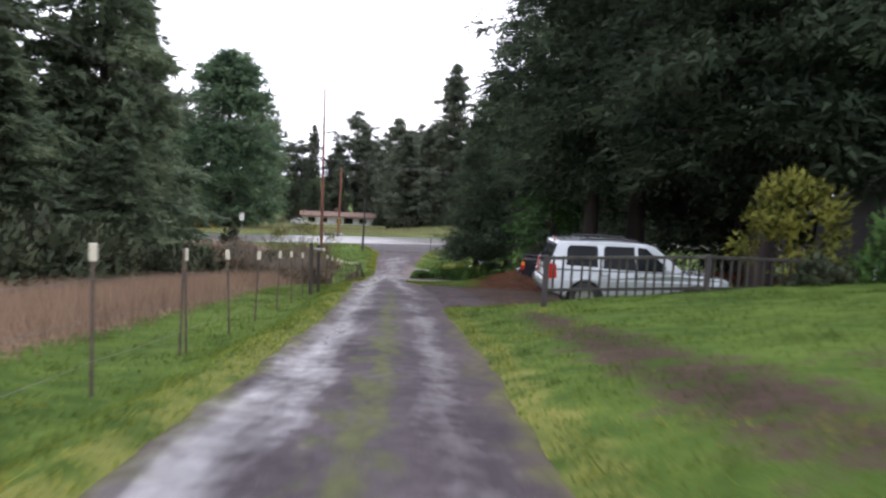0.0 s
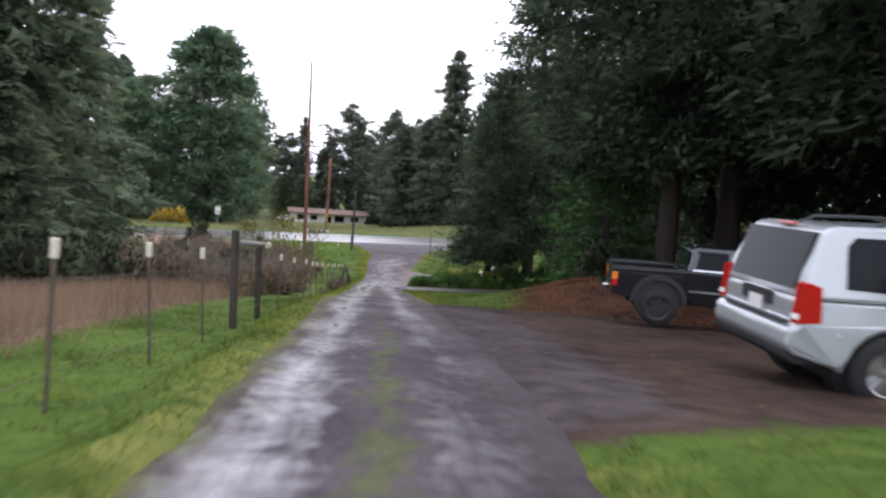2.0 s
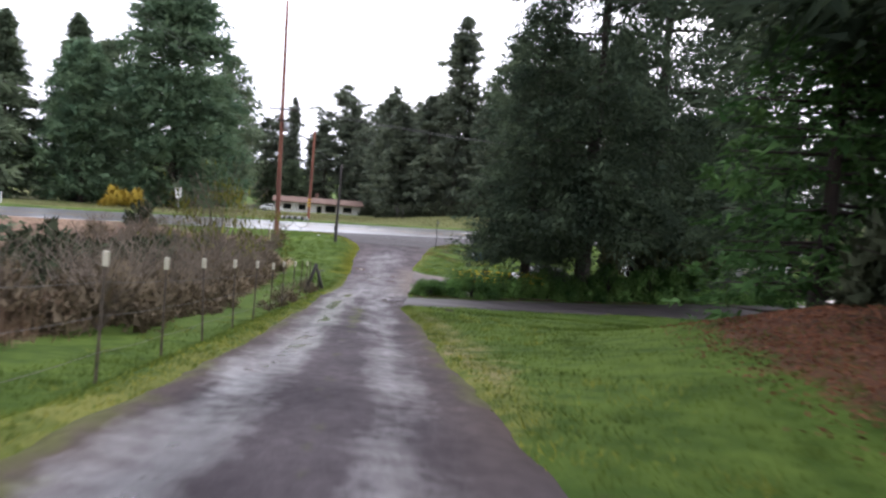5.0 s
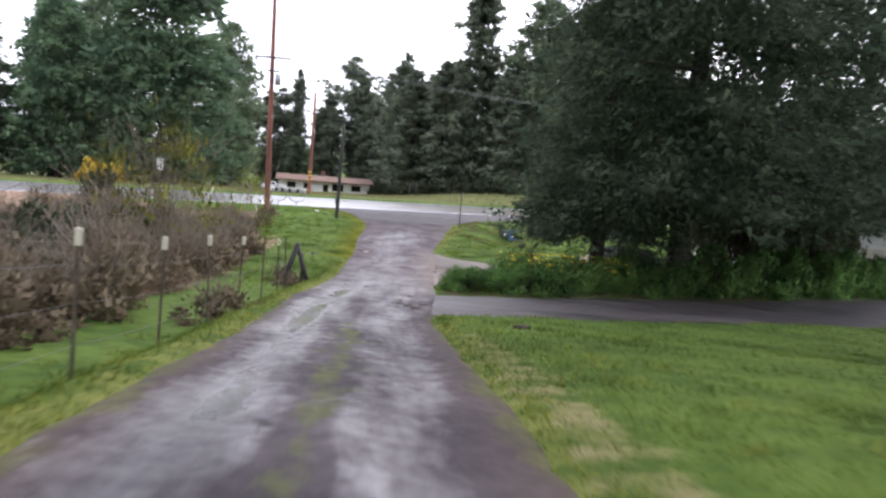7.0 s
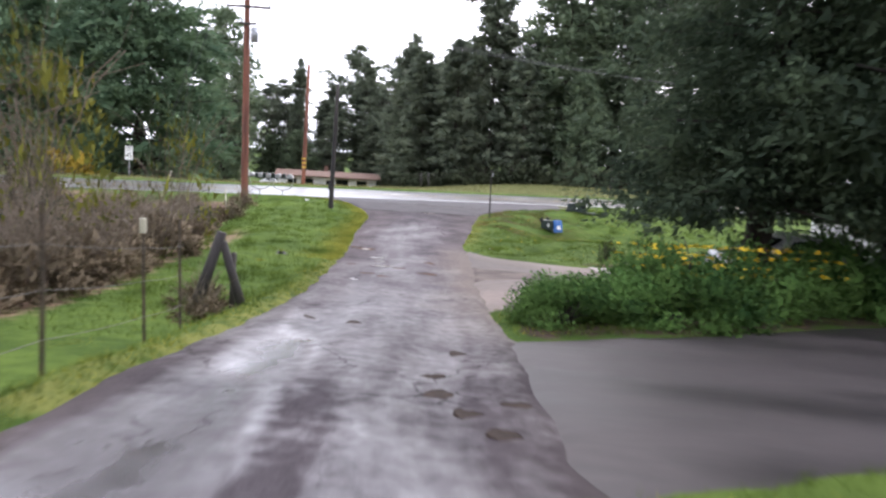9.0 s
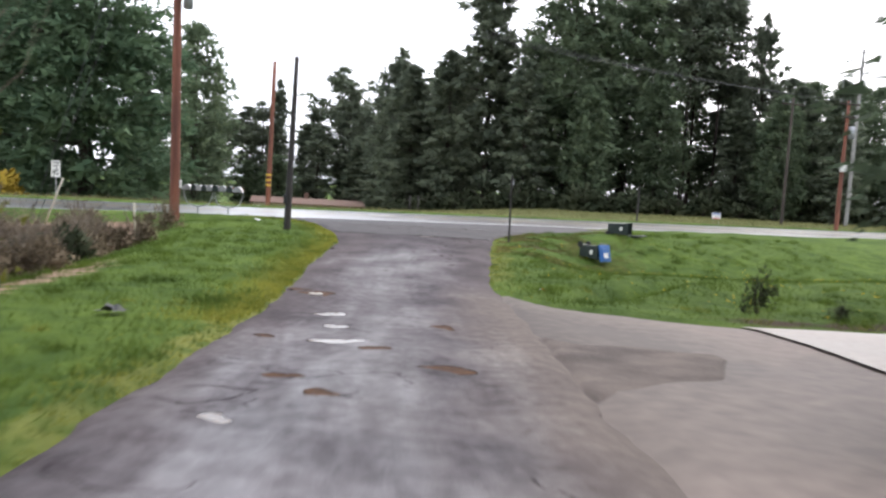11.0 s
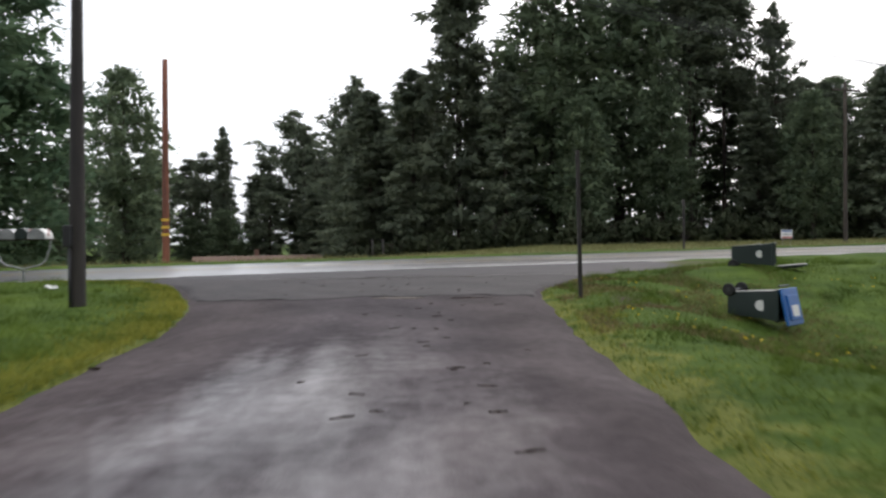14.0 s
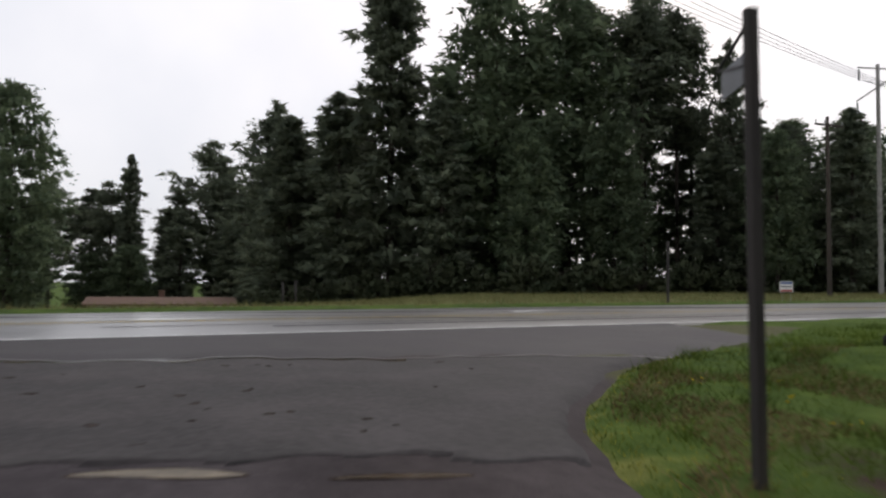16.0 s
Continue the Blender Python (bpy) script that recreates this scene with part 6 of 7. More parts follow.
    bm = bmesh.new()
    prism(bm, [(2.93, 1.66), (3.43, 1.26), (3.45, 1.28), (2.95, 1.69)], -0.6, 0.6)
    part("windscreen", bm, M_GLASS, ob)
    bm = bmesh.new()
    prism(bm, [(1.57, 1.32), (1.63, 1.62), (1.62, 1.63), (1.56, 1.32)], -0.6, 0.6)
    part("rear_window", bm, M_GLASS, ob)
    bm = bmesh.new()
    box(bm, (3.9, 1.1, 0.2), (2.3, 0, 0.55), (0, 0, 0), 0.02)
    part("chassis", bm, M_PLASTIC, ob)
    return ob


pickup()


def sedan(x0, y0, z0, turn, label):
    ob = thing("parked_car", label, "car", (x0, y0, z0), turn)

    def low(x, z):
        return 0.86 - 0.1 * max(0, (x - 3.7) / 0.7) ** 1.5 - 0.08 * max(0, (0.5 - x) / 0.5)

    def top(x, z):
        return 0.82 - 0.2 * np.clip((z - 0.9) / 0.5, 0, 1)

    body = [(0.02, 0.4), (0.0, 0.75), (0.15, 0.95), (1.0, 0.97), (3.2, 0.92), (4.2, 0.78), (4.42, 0.6), (4.4, 0.35)] + arch(3.5, 0.38, 9, 0.3) + [(2.9, 0.25), (1.4, 0.25)] + arch(0.9, 0.38, 9, 0.3)
    shell(ob, "body", body, low, M_WHITECAR, 0.05)
    shell(ob, "cabin", [(0.5, 0.95), (1.1, 1.38), (1.6, 1.45), (2.3, 1.42), (3.1, 0.92)], top, M_WHITECAR, 0.05)
    for s in (-1, 1):
        side_panel(ob, "side_window", [(0.95, 1.0), (1.25, 1.33), (1.75, 1.36), (1.75, 1.0)], top, s, M_GLASS)
        side_panel(ob, "side_window", [(1.83, 1.0), (1.83, 1.36), (2.25, 1.34), (2.75, 0.98)], top, s, M_GLASS)
        for px in (0.9, 3.5):
            wheel(ob, px, s * 0.74, 0.31, 0.2, s)
    bm = bmesh.new()
    prism(bm, [(0.56, 1.02), (1.06, 1.36), (1.04, 1.38), (0.54, 1.04)], -0.56, 0.56)
    part("rear_window", bm, M_GLASS, ob)
    bm = bmesh.new()
    prism(bm, [(2.44, 1.37), (3.02, 0.97), (3.04, 0.99), (2.46, 1.4)], -0.56, 0.56)
    part("windscreen", bm, M_GLASS, ob)


sedan(1.9, 67.3, float(land(3.0, 67.3)) + 0.01, 8, "white saloon car parked behind the hedge")
sedan(-39.5, 176.0, float(land(-37.4, 176.0)) + 0.01, 4, "white saloon car parked by the low house")


# ---- fences ----
def fence_x(y):
    return -3.9 - 0.0865 * (y - 22)


def t_post_mesh():
    bm = bmesh.new()
    box(bm, (0.035, 0.006, 1.75), (0, 0, 0.575))
    box(bm, (0.006, 0.032, 1.75), (0, 0.018, 0.575))
    for z in np.arange(0.1, 1.2, 0.12):
        box(bm, (0.012, 0.01, 0.02), (0, -0.007, z))
    me = bpy.data.meshes.new("steel_post")
    bm.to_mesh(me)
    bm.free()
    me.materials.append(M_STEEL)
    return me


def cap_mesh():
    bm = bmesh.new()
    box(bm, (0.07, 0.045, 0.17), (0, 0.008, 1.365), (0, 0, 0), 0.012)
    me = bpy.data.meshes.new("cap")
    bm.to_mesh(me)
    bm.free()
    me.materials.append(M_CAP)
    return me


FENCE_Y = (3.9, 6.4, 8.9, 11.7, 12.0, 14.6, 16.9, 19.65, 22.25, 24.7)
FENCE_Y2 = (32.3, 35.2, 37.9, 40.2, 42.5, 45.0, 47.35, 49.85, 52.25, 54.5, 57.0, 59.3, 60.6)


def wire_fence():
    ob = thing("wire_fence", "wire fence on steel posts with cream painted tops", "fence", (0, 0, 0))
    post_me, cap_me = t_post_mesh(), cap_mesh()
    rng = random.Random(5)
    tops = []
    for y in FENCE_Y + FENCE_Y2:
        x = fence_x(y)
        p = part("steel_post", post_me, None, ob)
        p.matrix_basis = pose(x, y, gz(x, y), rng.uniform(-2, 2), rng.uniform(-2.5, 2.5), rng.uniform(-10, 10))
        if y not in (11.7, 57.0, 60.6):
            part("cap", cap_me, None, p, "cream painted post top")
        tops.append((x, y))
    for h in (0.35, 0.75, 1.12):
        for a, b in zip(tops, tops[1:]):
            if b[1] - a[1] > 5 or b[1] - a[1] < 0.5:
                continue
            bm = tube_path(bmesh.new(), cable((a[0] + 0.02, a[1], gz(*a) + h), (b[0] + 0.02, b[1], gz(*b) + h), 0.02, n=6), 0.003, 4)
            part("wire", bm, M_WIRE, ob)
    return ob


wire_fence()


def h_brace():
    """The two stout posts and log rail in the wire fence."""
    ob = thing("fence_brace", "two stout dark posts joined by a grey log rail", "fence post", (fence_x(28), 28.0, 0))
    a, b = (fence_x(26.9), 26.9), (fence_x(29.35), 29.35)
    zs = []
    for (x, y), h, r in ((a, 1.8, 0.075), (b, 1.8, 0.068)):
        z = gz(x, y)
        bm = bmesh.new()
        rod(bm, (x - ob.location.x, y - 28.0, z - 0.4), (x - ob.location.x - 0.03, y - 28.0, z + h), r, r * 0.92, 12)
        soften(part("post", bm, M_POST, ob), 0.012)
        zs.append(z + h)
    bm = bmesh.new()
    rod(bm, (a[0] - ob.location.x + 0.14, a[1] - 28.1, zs[0] - 0.21), (b[0] - ob.location.x + 0.02, b[1] - 27.82, zs[1] - 0.2), 0.055, 0.058, 12)
    part("log_rail", bm, M_RAIL, ob, "grey peeled log rail", smooth=True)
    bm = bmesh.new()
    rod(bm, (b[0] - ob.location.x + 0.1, b[1] - 27.85, zs[1] - 0.2), (b[0] - ob.location.x + 0.115, b[1] - 27.74, zs[1] - 0.2), 0.066, 0.062, 12)
    part("cut_end", bm, M_CAP, ob, "pale sawn rail end")
    for h in (0.35, 0.75, 1.12):
        bm = tube_path(bmesh.new(), [(a[0] - ob.location.x + 0.1, a[1] - 28, zs[0] - 1.8 + h), (b[0] - ob.location.x + 0.1, b[1] - 28, zs[1] - 1.8 + h)], 0.003, 4)
        part("wire", bm, M_WIRE, ob)


h_brace()


def end_brace():
    """Leaning old posts at the fence's lower end."""
    x, y = -7.35, 62.4
    z = gz(x, y)
    ob = thing("fence_end", "old leaning fence end posts tied in an A shape", "fence post", (x, y, z))
    for a, b, r in (((-0.42, -0.1, -0.2), (0.02, 0, 1.25), 0.09), ((0.42, 0.1, -0.2), (0.03, 0.02, 1.1), 0.075), ((0.1, 0.3, -0.2), (0.12, 0.3, 0.9), 0.05)):
        bm = bmesh.new()
        rod(bm, a, b, r, r * 0.85, 10)
        part("post", bm, M_DARKPOST, ob, smooth=True)


end_brace()


def picket_fence():
    ob = thing("picket_fence", "weathered mossy picket fence with square posts", "fence", (0, 0, 0))
    stations = [(2.3, 15.98), (5.5, 16.5), (8.6, 17.0)]

    def foot(x, y):
        return gz(x, y) - 0.08 * (x - 2.3)

    bm = bmesh.new()
    w, t, h = 0.042, 0.018, 0.8
    prism(bm, [(-w / 2, 0), (w / 2, 0), (w / 2, h - 0.07), (0.018, h - 0.02), (0, h), (-0.018, h - 0.02), (-w / 2, h - 0.07)], -t / 2, t / 2)
    bmesh.ops.recalc_face_normals(bm, faces=bm.faces)
    picket = bpy.data.meshes.new("picket")
    bm.to_mesh(picket)
    bm.free()
    picket.materials.append(M_PICKET)
    rng = random.Random(9)
    for i, (x, y) in enumerate(stations):
        bm = bmesh.new()
        hh = 0.98
        s = 0.1
        box(bm, (s, s, hh + 0.5), (x, y, foot(x, y) + hh / 2 - 0.25), (0, rng.uniform(-1, 1), 9), 0.012)
        part("post", bm, M_DARKPOST, ob, "dark square fence post")
    for (ax, ay), (bx, by) in zip(stations, stations[1:]):
        za, zb = foot(ax, ay), foot(bx, by)
        turn = math.degrees(math.atan2(by - ay, bx - ax))
        ln = math.hypot(bx - ax, by - ay)
        tilt = -math.degrees(math.atan2(zb - za, ln))
        for h in (0.32, 0.93):
            bm = bmesh.new()
            box(bm, (ln - 0.1, 0.045, 0.06), ((ax + bx) / 2, (ay + by) / 2, (za + zb) / 2 + h), (0, tilt, turn), 0.008)
            part("rail", bm, M_PICKET, ob)
        n = int((ln - 0.2) / 0.17)
        for k in range(n):
            u = (k + 0.8) / (n + 0.6)
            x, y = ax + (bx - ax) * u, ay + (by - ay) * u + 0.035
            p = part("picket", picket, None, ob)
            p.matrix_basis = pose(x, y, za + (zb - za) * u + 0.16 + rng.uniform(-0.02, 0.02), rng.uniform(-1, 1), rng.uniform(-2.2, 2.2), turn)


picket_fence()


# ---- buildings ----
def low_house():
    """The long low house in the field beyond the highway."""
    x, y = -30.5, 189.5
    z = gz(x, y) - 0.4
    ob = thing("house", "long low white house with brown shingle roof", "house", (x, y, z), 12)
    bm = bmesh.new()
    box(bm, (18, 8, 3.0), (0, 0, 1.3))
    wall = part("wall", bm, M_WHITE, ob, "white painted wall")
    bm = bmesh.new()
    prism(bm, [(-5.0, 2.55), (5.0, 2.55), (5.0, 2.75), (0, 3.6), (-5.0, 2.75)], -9.6, 9.6)
    roof = part("roof", bm, M_ROOF, ob, "brown shingle roof")
    roof.matrix_basis = pose(0, 0, 0, 0, 0, 90)
    for px, w, h, z0 in ((-6.5, 1.6, 1.1, 1.1), (-3.4, 1.4, 1.1, 1.1), (0.2, 1.0, 2.0, 0.05), (2.6, 2.2, 1.4, 0.9), (6.2, 1.8, 1.1, 1.1)):
        bm = bmesh.new()
        box(bm, (w, 0.08, h), (px, -4.03, z0 + h / 2))
        win = part("door" if z0 < 0.5 else "window", bm, M_GLASS, ob)
        bm = bmesh.new()
        for q in (-1, 1):
            box(bm, (0.1, 0.1, h + 0.2), (px + q * (w / 2 + 0.05), -4.06, z0 + h / 2))
            box(bm, (w, 0.1, 0.1), (px, -4.06, z0 + h / 2 + q * (h / 2 + 0.05)))
        part("frame", bm, M_CAP, win)
    bm = bmesh.new()
    box(bm, (0.8, 0.8, 1.2), (3.0, 0.3, 3.9))
    part("chimney", bm, M_ROOF, roof)
    bm = bmesh.new()
    box(bm, (5, 0.1, 1.1), (-6, -9, 0.5))
    part("yard_fence", bm, M_WHITE, ob, "white board yard fence")
    return ob


low_house()


def outbuilding(name, label, x, y, w, d, eave, ridge, turn, wall_mat, roof_mat, boards=True):
    z = min(gz(x + w / 2, y), gz(x - w / 2, y))
    ob = thing(name, label, "outbuilding", (x, y, z), turn)
    bm = bmesh.new()
    prism(bm, [(-w / 2, -0.3), (w / 2, -0.3), (w / 2, eave), (0, ridge), (-w / 2, eave)], -d / 2, d / 2)
    part("wall", bm, wall_mat, ob)
    if boards:
        for k in range(int(eave / 0.28)):
            bm = bmesh.new()
            box(bm, (w + 0.02, 0.03, 0.24), (0, -d / 2 - 0.012, 0.2 + 0.28 * k), (4, 0, 0))
            part("board", bm, wall_mat, ob)
    for s in (-1, 1):
        bm = bmesh.new()
        a = math.degrees(math.atan2(ridge - eave, w / 2))
        ln = math.hypot(w / 2, ridge - eave) + 0.45
        box(bm, (ln, d + 0.7, 0.09), (s * (ln / 2 * math.cos(radians(a)) - 0.02), 0, ridge + 0.06 - ln / 2 * math.sin(radians(a))), (0, s * a, 0), 0.01)
        part("roof", bm, roof_mat, ob)
    bm = bmesh.new()
    box(bm, (0.9, 0.06, 1.9), (w * 0.22, -d / 2 - 0.04, 0.95))
    part("door", bm, M_CAP, ob)
    bm = bmesh.new()
    box(bm, (1.0, 0.06, 0.8), (-w * 0.2, -d / 2 - 0.04, 1.4))
    win = part("window", bm, M_GLASS, ob)
    bm = bmesh.new()
    for q in (-1, 1):
        box(bm, (0.08, 0.1, 0.96), (-w * 0.2 + q * 0.54, -d / 2 - 0.05, 1.4))
        box(bm, (1.16, 0.1, 0.08), (-w * 0.2, -d / 2 - 0.05, 1.4 + q * 0.44))
    part("frame", bm, M_WHITE, win)


outbuilding("garage", "white board-sided garage with pale metal roof under trees", 15.8, 80.0, 9, 7, 2.6, 4.6, 0, M_WHITE, M_TIN)
outbuilding("shed", "dark weathered gabled shed with grey shingle roof", 16.5, 28.4, 4.6, 5, 3.6, 5.1, -40, M_SHED, M_SHINGLE)


# ---- shrubs and undergrowth ----
def shrub_mesh(name, seed, leaves, size, mat, radius=1.0, height=1.0, clumps=26, aspect=0.55, hollow=0.35, lift=0.0):
    """A shrub of leaf clumps on twigs, about one metre in radius and height before scaling."""
    rng = np.random.default_rng(seed)
    c = rng.normal(0, 1, (clumps, 3))
    c /= np.linalg.norm(c, axis=1)[:, None]
    c[:, 2] = np.abs(c[:, 2])
    c *= (rng.uniform(hollow, 0.85, clumps) ** 0.6)[:, None]
    pr = 1.35 / math.sqrt(clumps) * rng.uniform(0.7, 1.3, clumps)
    which = rng.integers(0, clumps, leaves)
    u = rng.normal(0, 1, (leaves, 3))
    u /= np.linalg.norm(u, axis=1)[:, None]
    inner = rng.uniform(0, 1, leaves) < 0.2
    depth = np.where(inner, rng.uniform(0.1, 0.6, leaves), rng.uniform(0.7, 1.12, leaves))
    stand = np.c_[c[:, :2] * radius, (lift + (1 - lift) * c[:, 2]) * height]
    p = stand[which] + u * (depth * pr[which] * radius)[:, None] * (1, 1, 0.85)
    p[:, 2] = np.clip(p[:, 2], 0.02, None)
    way = c[which] * (1, 1, 0.6) + u * 0.8 + (0, 0, 0.25)
    out = 0.6 * u + 0.4 * c[which] + (0, 0, 0.15)
    out /= np.linalg.norm(out, axis=1)[:, None] + 1e-6
    v, f = leaf_quads(p, way, size * np.where(inner, 1.8, 1.0), aspect, rng, 0.6, outward=out)
    return round_normals(mesh_of(name, v, f, mat), np.repeat(out, 3, 0))


def twig_mesh(name, seed, count, mat, height=1.0, spread=0.6, r=0.012, kinks=3):
    """Bare arching canes from one foot."""
    rng = random.Random(seed)
    bm = bmesh.new()
    for _ in range(count):
        a = rng.uniform(0, 6.283)
        d = rng.uniform(0.1, 1) * spread
        h = height * rng.uniform(0.55, 1.05)
        pts = []
        for k in range(kinks + 1):
            u = k / kinks
            pts.append((d * u * math.cos(a) + rng.gauss(0, 0.05) * u, d * u * math.sin(a) + rng.gauss(0, 0.05) * u, h * u * (1.25 - 0.25 * u) * (1 if k < kinks else 0.93)))
        tube_path(bm, pts, r * rng.uniform(0.5, 1.2), 3)
        for _ in range(2):
            k = rng.randint(1, kinks)
            b = Vector(pts[k])
            tube_path(bm, [b, b + Vector((rng.gauss(0, 0.22), rng.gauss(0, 0.22), rng.uniform(0, 0.3)))], r * 0.45, 3)
    me = bpy.data.meshes.new(name)
    bm.to_mesh(me)
    bm.free()
    me.materials.append(mat)
    return me


def shrub(name, label, x, y, scale, foliage, twigs=None, turn=0.0, group="", sink=0.08, category="shrub"):
    ob = thing(name, label, category, (x, y, gz(x, y) - sink), turn, group)
    ob.scale = scale if isinstance(scale, tuple) else (scale, scale, scale)
    if foliage:
        part("foliage", foliage, None, ob)
    if twigs:
        part("branch", twigs, None, ob)
    return ob


CANES = [twig_mesh("branch", 20 + k, 34, M_TWIG, 1.1, 0.75, 0.008) for k in range(3)]
BRAMBLE = [shrub_mesh("foliage", 30 + k, 800, 0.1, M_BRAMBLE, 0.9, 0.75) for k in range(3)]
DARKBUSH = [shrub_mesh("foliage", 40 + k, 1500, 0.15, M_OAK, 1.0, 1.0, 44) for k in range(2)]
JUNIPER = [shrub_mesh("foliage", 50 + k, 4800, 0.075, M_HEDGE, 1.0, 1.0, 16, 0.75, 0.45) for k in range(3)]
FINE_JUNIPER = [shrub_mesh("foliage", 56 + k, 10000, 0.05, M_HEDGE, 1.0, 1.0, 16, 0.75, 0.45) for k in range(2)]
YELLOWBUSH = shrub_mesh("foliage", 60, 2300, 0.13, M_YELLOW, 1.2, 2.35, 24, 0.5, 0.6, lift=0.28)
ORANGEBUSH = shrub_mesh("foliage", 61, 1500, 0.2, M_ORANGE, 1.0, 1.0, 26)
GREENBUSH = shrub_mesh("foliage", 62, 2600, 0.12, M_HEDGE, 1.0, 1.0, 20, 0.5)

STEMS = [twig_mesh("branch", 120 + k, 14, M_BARK, 0.75, 0.55, 0.016) for k in range(2)]

rng = random.Random(77)
# bramble thicket down the meadow
for k in range(120):
    y = rng.uniform(37, 86)
    inner = float(left_edge(y)) - 3.9 - 2.2 * min(max(0, (y - 66) / 14), 1.3) - 0.5 * rng.random()
    x = inner - rng.random() ** 1.5 * 13
    if y > 84 and x > -13:
        continue
    s = rng.uniform(1.15, 1.9) * (0.75 if x > inner - 1.2 else 1.0)
    if y < 52 and x < inner - 3.2:
        shrub("undergrowth_bush", "dense dark green undergrowth at the meadow edge", x, y, (s, s, s * rng.uniform(1.0, 1.4)), DARKBUSH[k % 2], STEMS[k % 2], rng.uniform(0, 360), "undergrowth below the firs")
        continue
    shrub("bramble_bush", "tangled brown bramble bush with bare canes", x, y, (s, s, s * rng.uniform(1.0, 1.45)), BRAMBLE[k % 3], CANES[k % 3], rng.uniform(0, 360), "bramble thicket")
for k in range(30):
    y = rng.uniform(69, 88)
    x = float(left_edge(min(y, 84))) - 4.7 - max(0, (y - 76) * 0.16) - rng.random() * 3.5
    s = rng.uniform(0.8, 1.15)
    shrub("bramble_bush", "low tangle of brown brambles beside the green bank", x, y, (s, s, s * rng.uniform(1.0, 1.3)), BRAMBLE[k % 3], CANES[k % 3], rng.uniform(0, 360), "bramble thicket")
for k in range(24):
    y = 43 + k * 1.15 + rng.uniform(-0.4, 0.4)
    x = fence_x(y) - 2.0 - 1.1 * float(smooth(y, 51, 58)) - rng.random() * 0.9
    s = rng.uniform(1.1, 1.45)
    shrub("bramble_bush", "tangled brown bramble bush with bare canes", x, y, (s, s, s * rng.uniform(1.0, 1.5)), BRAMBLE[k % 3], CANES[k % 3], rng.uniform(0, 360), "bramble thicket")
for k in range(22):
    y = rng.uniform(42, 82)
    x = float(left_edge(y)) - 6.0 - rng.random() * 7
    s = rng.uniform(1.0, 1.7)
    shrub("undergrowth_bush", "dark olive bush among the brambles", x, y, (s, s, s * rng.uniform(0.8, 1.2)), DARKBUSH[k % 2], STEMS[k % 2], rng.uniform(0, 360), "dark bushes in the thicket")
# dark undergrowth below the firs
for k in range(64):
    y = rng.uniform(14, 70)
    x = -12.0 - rng.random() * 8 - 0.02 * (y - 14)
    s = rng.uniform(1.3, 2.6)
    shrub("undergrowth_bush", "dense dark green undergrowth at the meadow edge", x, y, (s, s, s * rng.uniform(0.8, 1.2)), DARKBUSH[k % 2], STEMS[k % 2], rng.uniform(0, 360), "undergrowth below the firs")
for k in range(22):
    x, y = rng.uniform(9, 22), rng.uniform(46, 54)
    s = rng.uniform(0.9, 1.8)
    shrub("undergrowth_bush", "dark leafy bush under the redwoods", x, y, (s, s, s), DARKBUSH[k % 2], STEMS[k % 2], rng.uniform(0, 360), "undergrowth below the redwoods")
for x, y, s, h in ((5.4, 41.2, 1.15, 1.5), (7.6, 44.6, 1.25, 1.9), (9.4, 45.6, 1.5, 2.1), (11.2, 44.0, 1.3, 1.7)):
    shrub("undergrowth_bush", "dense dark green bush behind the leaf litter", x, y, (s, s, h), DARKBUSH[0], STEMS[0], 40 * x, "undergrowth below the redwoods")
# hedge along the far side of the lane
for k in range(36):
    u = k / 35
    x = -2.2 + 22 * u
    y = float(np.interp(x, SIDE_X, SIDE_FAR)) + 1.0 + rng.uniform(-0.15, 0.5)
    s = rng.uniform(0.8, 1.3) * (0.8 if k == 0 else 1.0)
    shrub("juniper_bush", "low spreading green juniper of the roadside hedge", x, y, (s * 0.95, s * 0.9, s * (0.85 + 0.75 * min(u * 2.2, 1)) * rng.uniform(0.85, 1.15)), FINE_JUNIPER[k % 2] if k < 12 else JUNIPER[k % 3], STEMS[k % 2], rng.uniform(0, 360), "juniper hedge")
for k in range(13):
    x = 3.6 + k * 1.4
    y = float(np.interp(x, SIDE_X, SIDE_FAR)) + 2.1 + rng.uniform(-0.3, 0.5)
    s = rng.uniform(1.05, 1.4)
    shrub("juniper_bush", "taller green juniper at the back of the hedge", x, y, (s, s, s * rng.uniform(1.15, 1.45)), JUNIPER[k % 3], STEMS[k % 2], rng.uniform(0, 360), "juniper hedge")
# shrubs by the picket fence
shrub("yellow_shrub", "yellow-green leafy shrub behind the picket fence", 7.65, 17.9, (1.05, 1.0, 1.3), YELLOWBUSH, twig_mesh("branch", 70, 16, M_BARK, 1.5, 0.8, 0.018), 0)
shrub("green_shrub", "rounded green shrub beside the picket fence", 9.1, 16.7, (0.95, 0.85, 1.4), GREENBUSH, STEMS[0], 40, "shrubs by the picket fence")
shrub("green_shrub", "rounded green shrub beside the picket fence", 10.5, 16.5, (1.1, 1.0, 1.5), GREENBUSH, STEMS[0], 140, "shrubs by the picket fence")
shrub("green_shrub", "low dark green shrub at the end of the picket fence", 7.6, 16.3, (0.7, 0.5, 0.75), DARKBUSH[1], STEMS[1], 10, "shrubs by the picket fence")
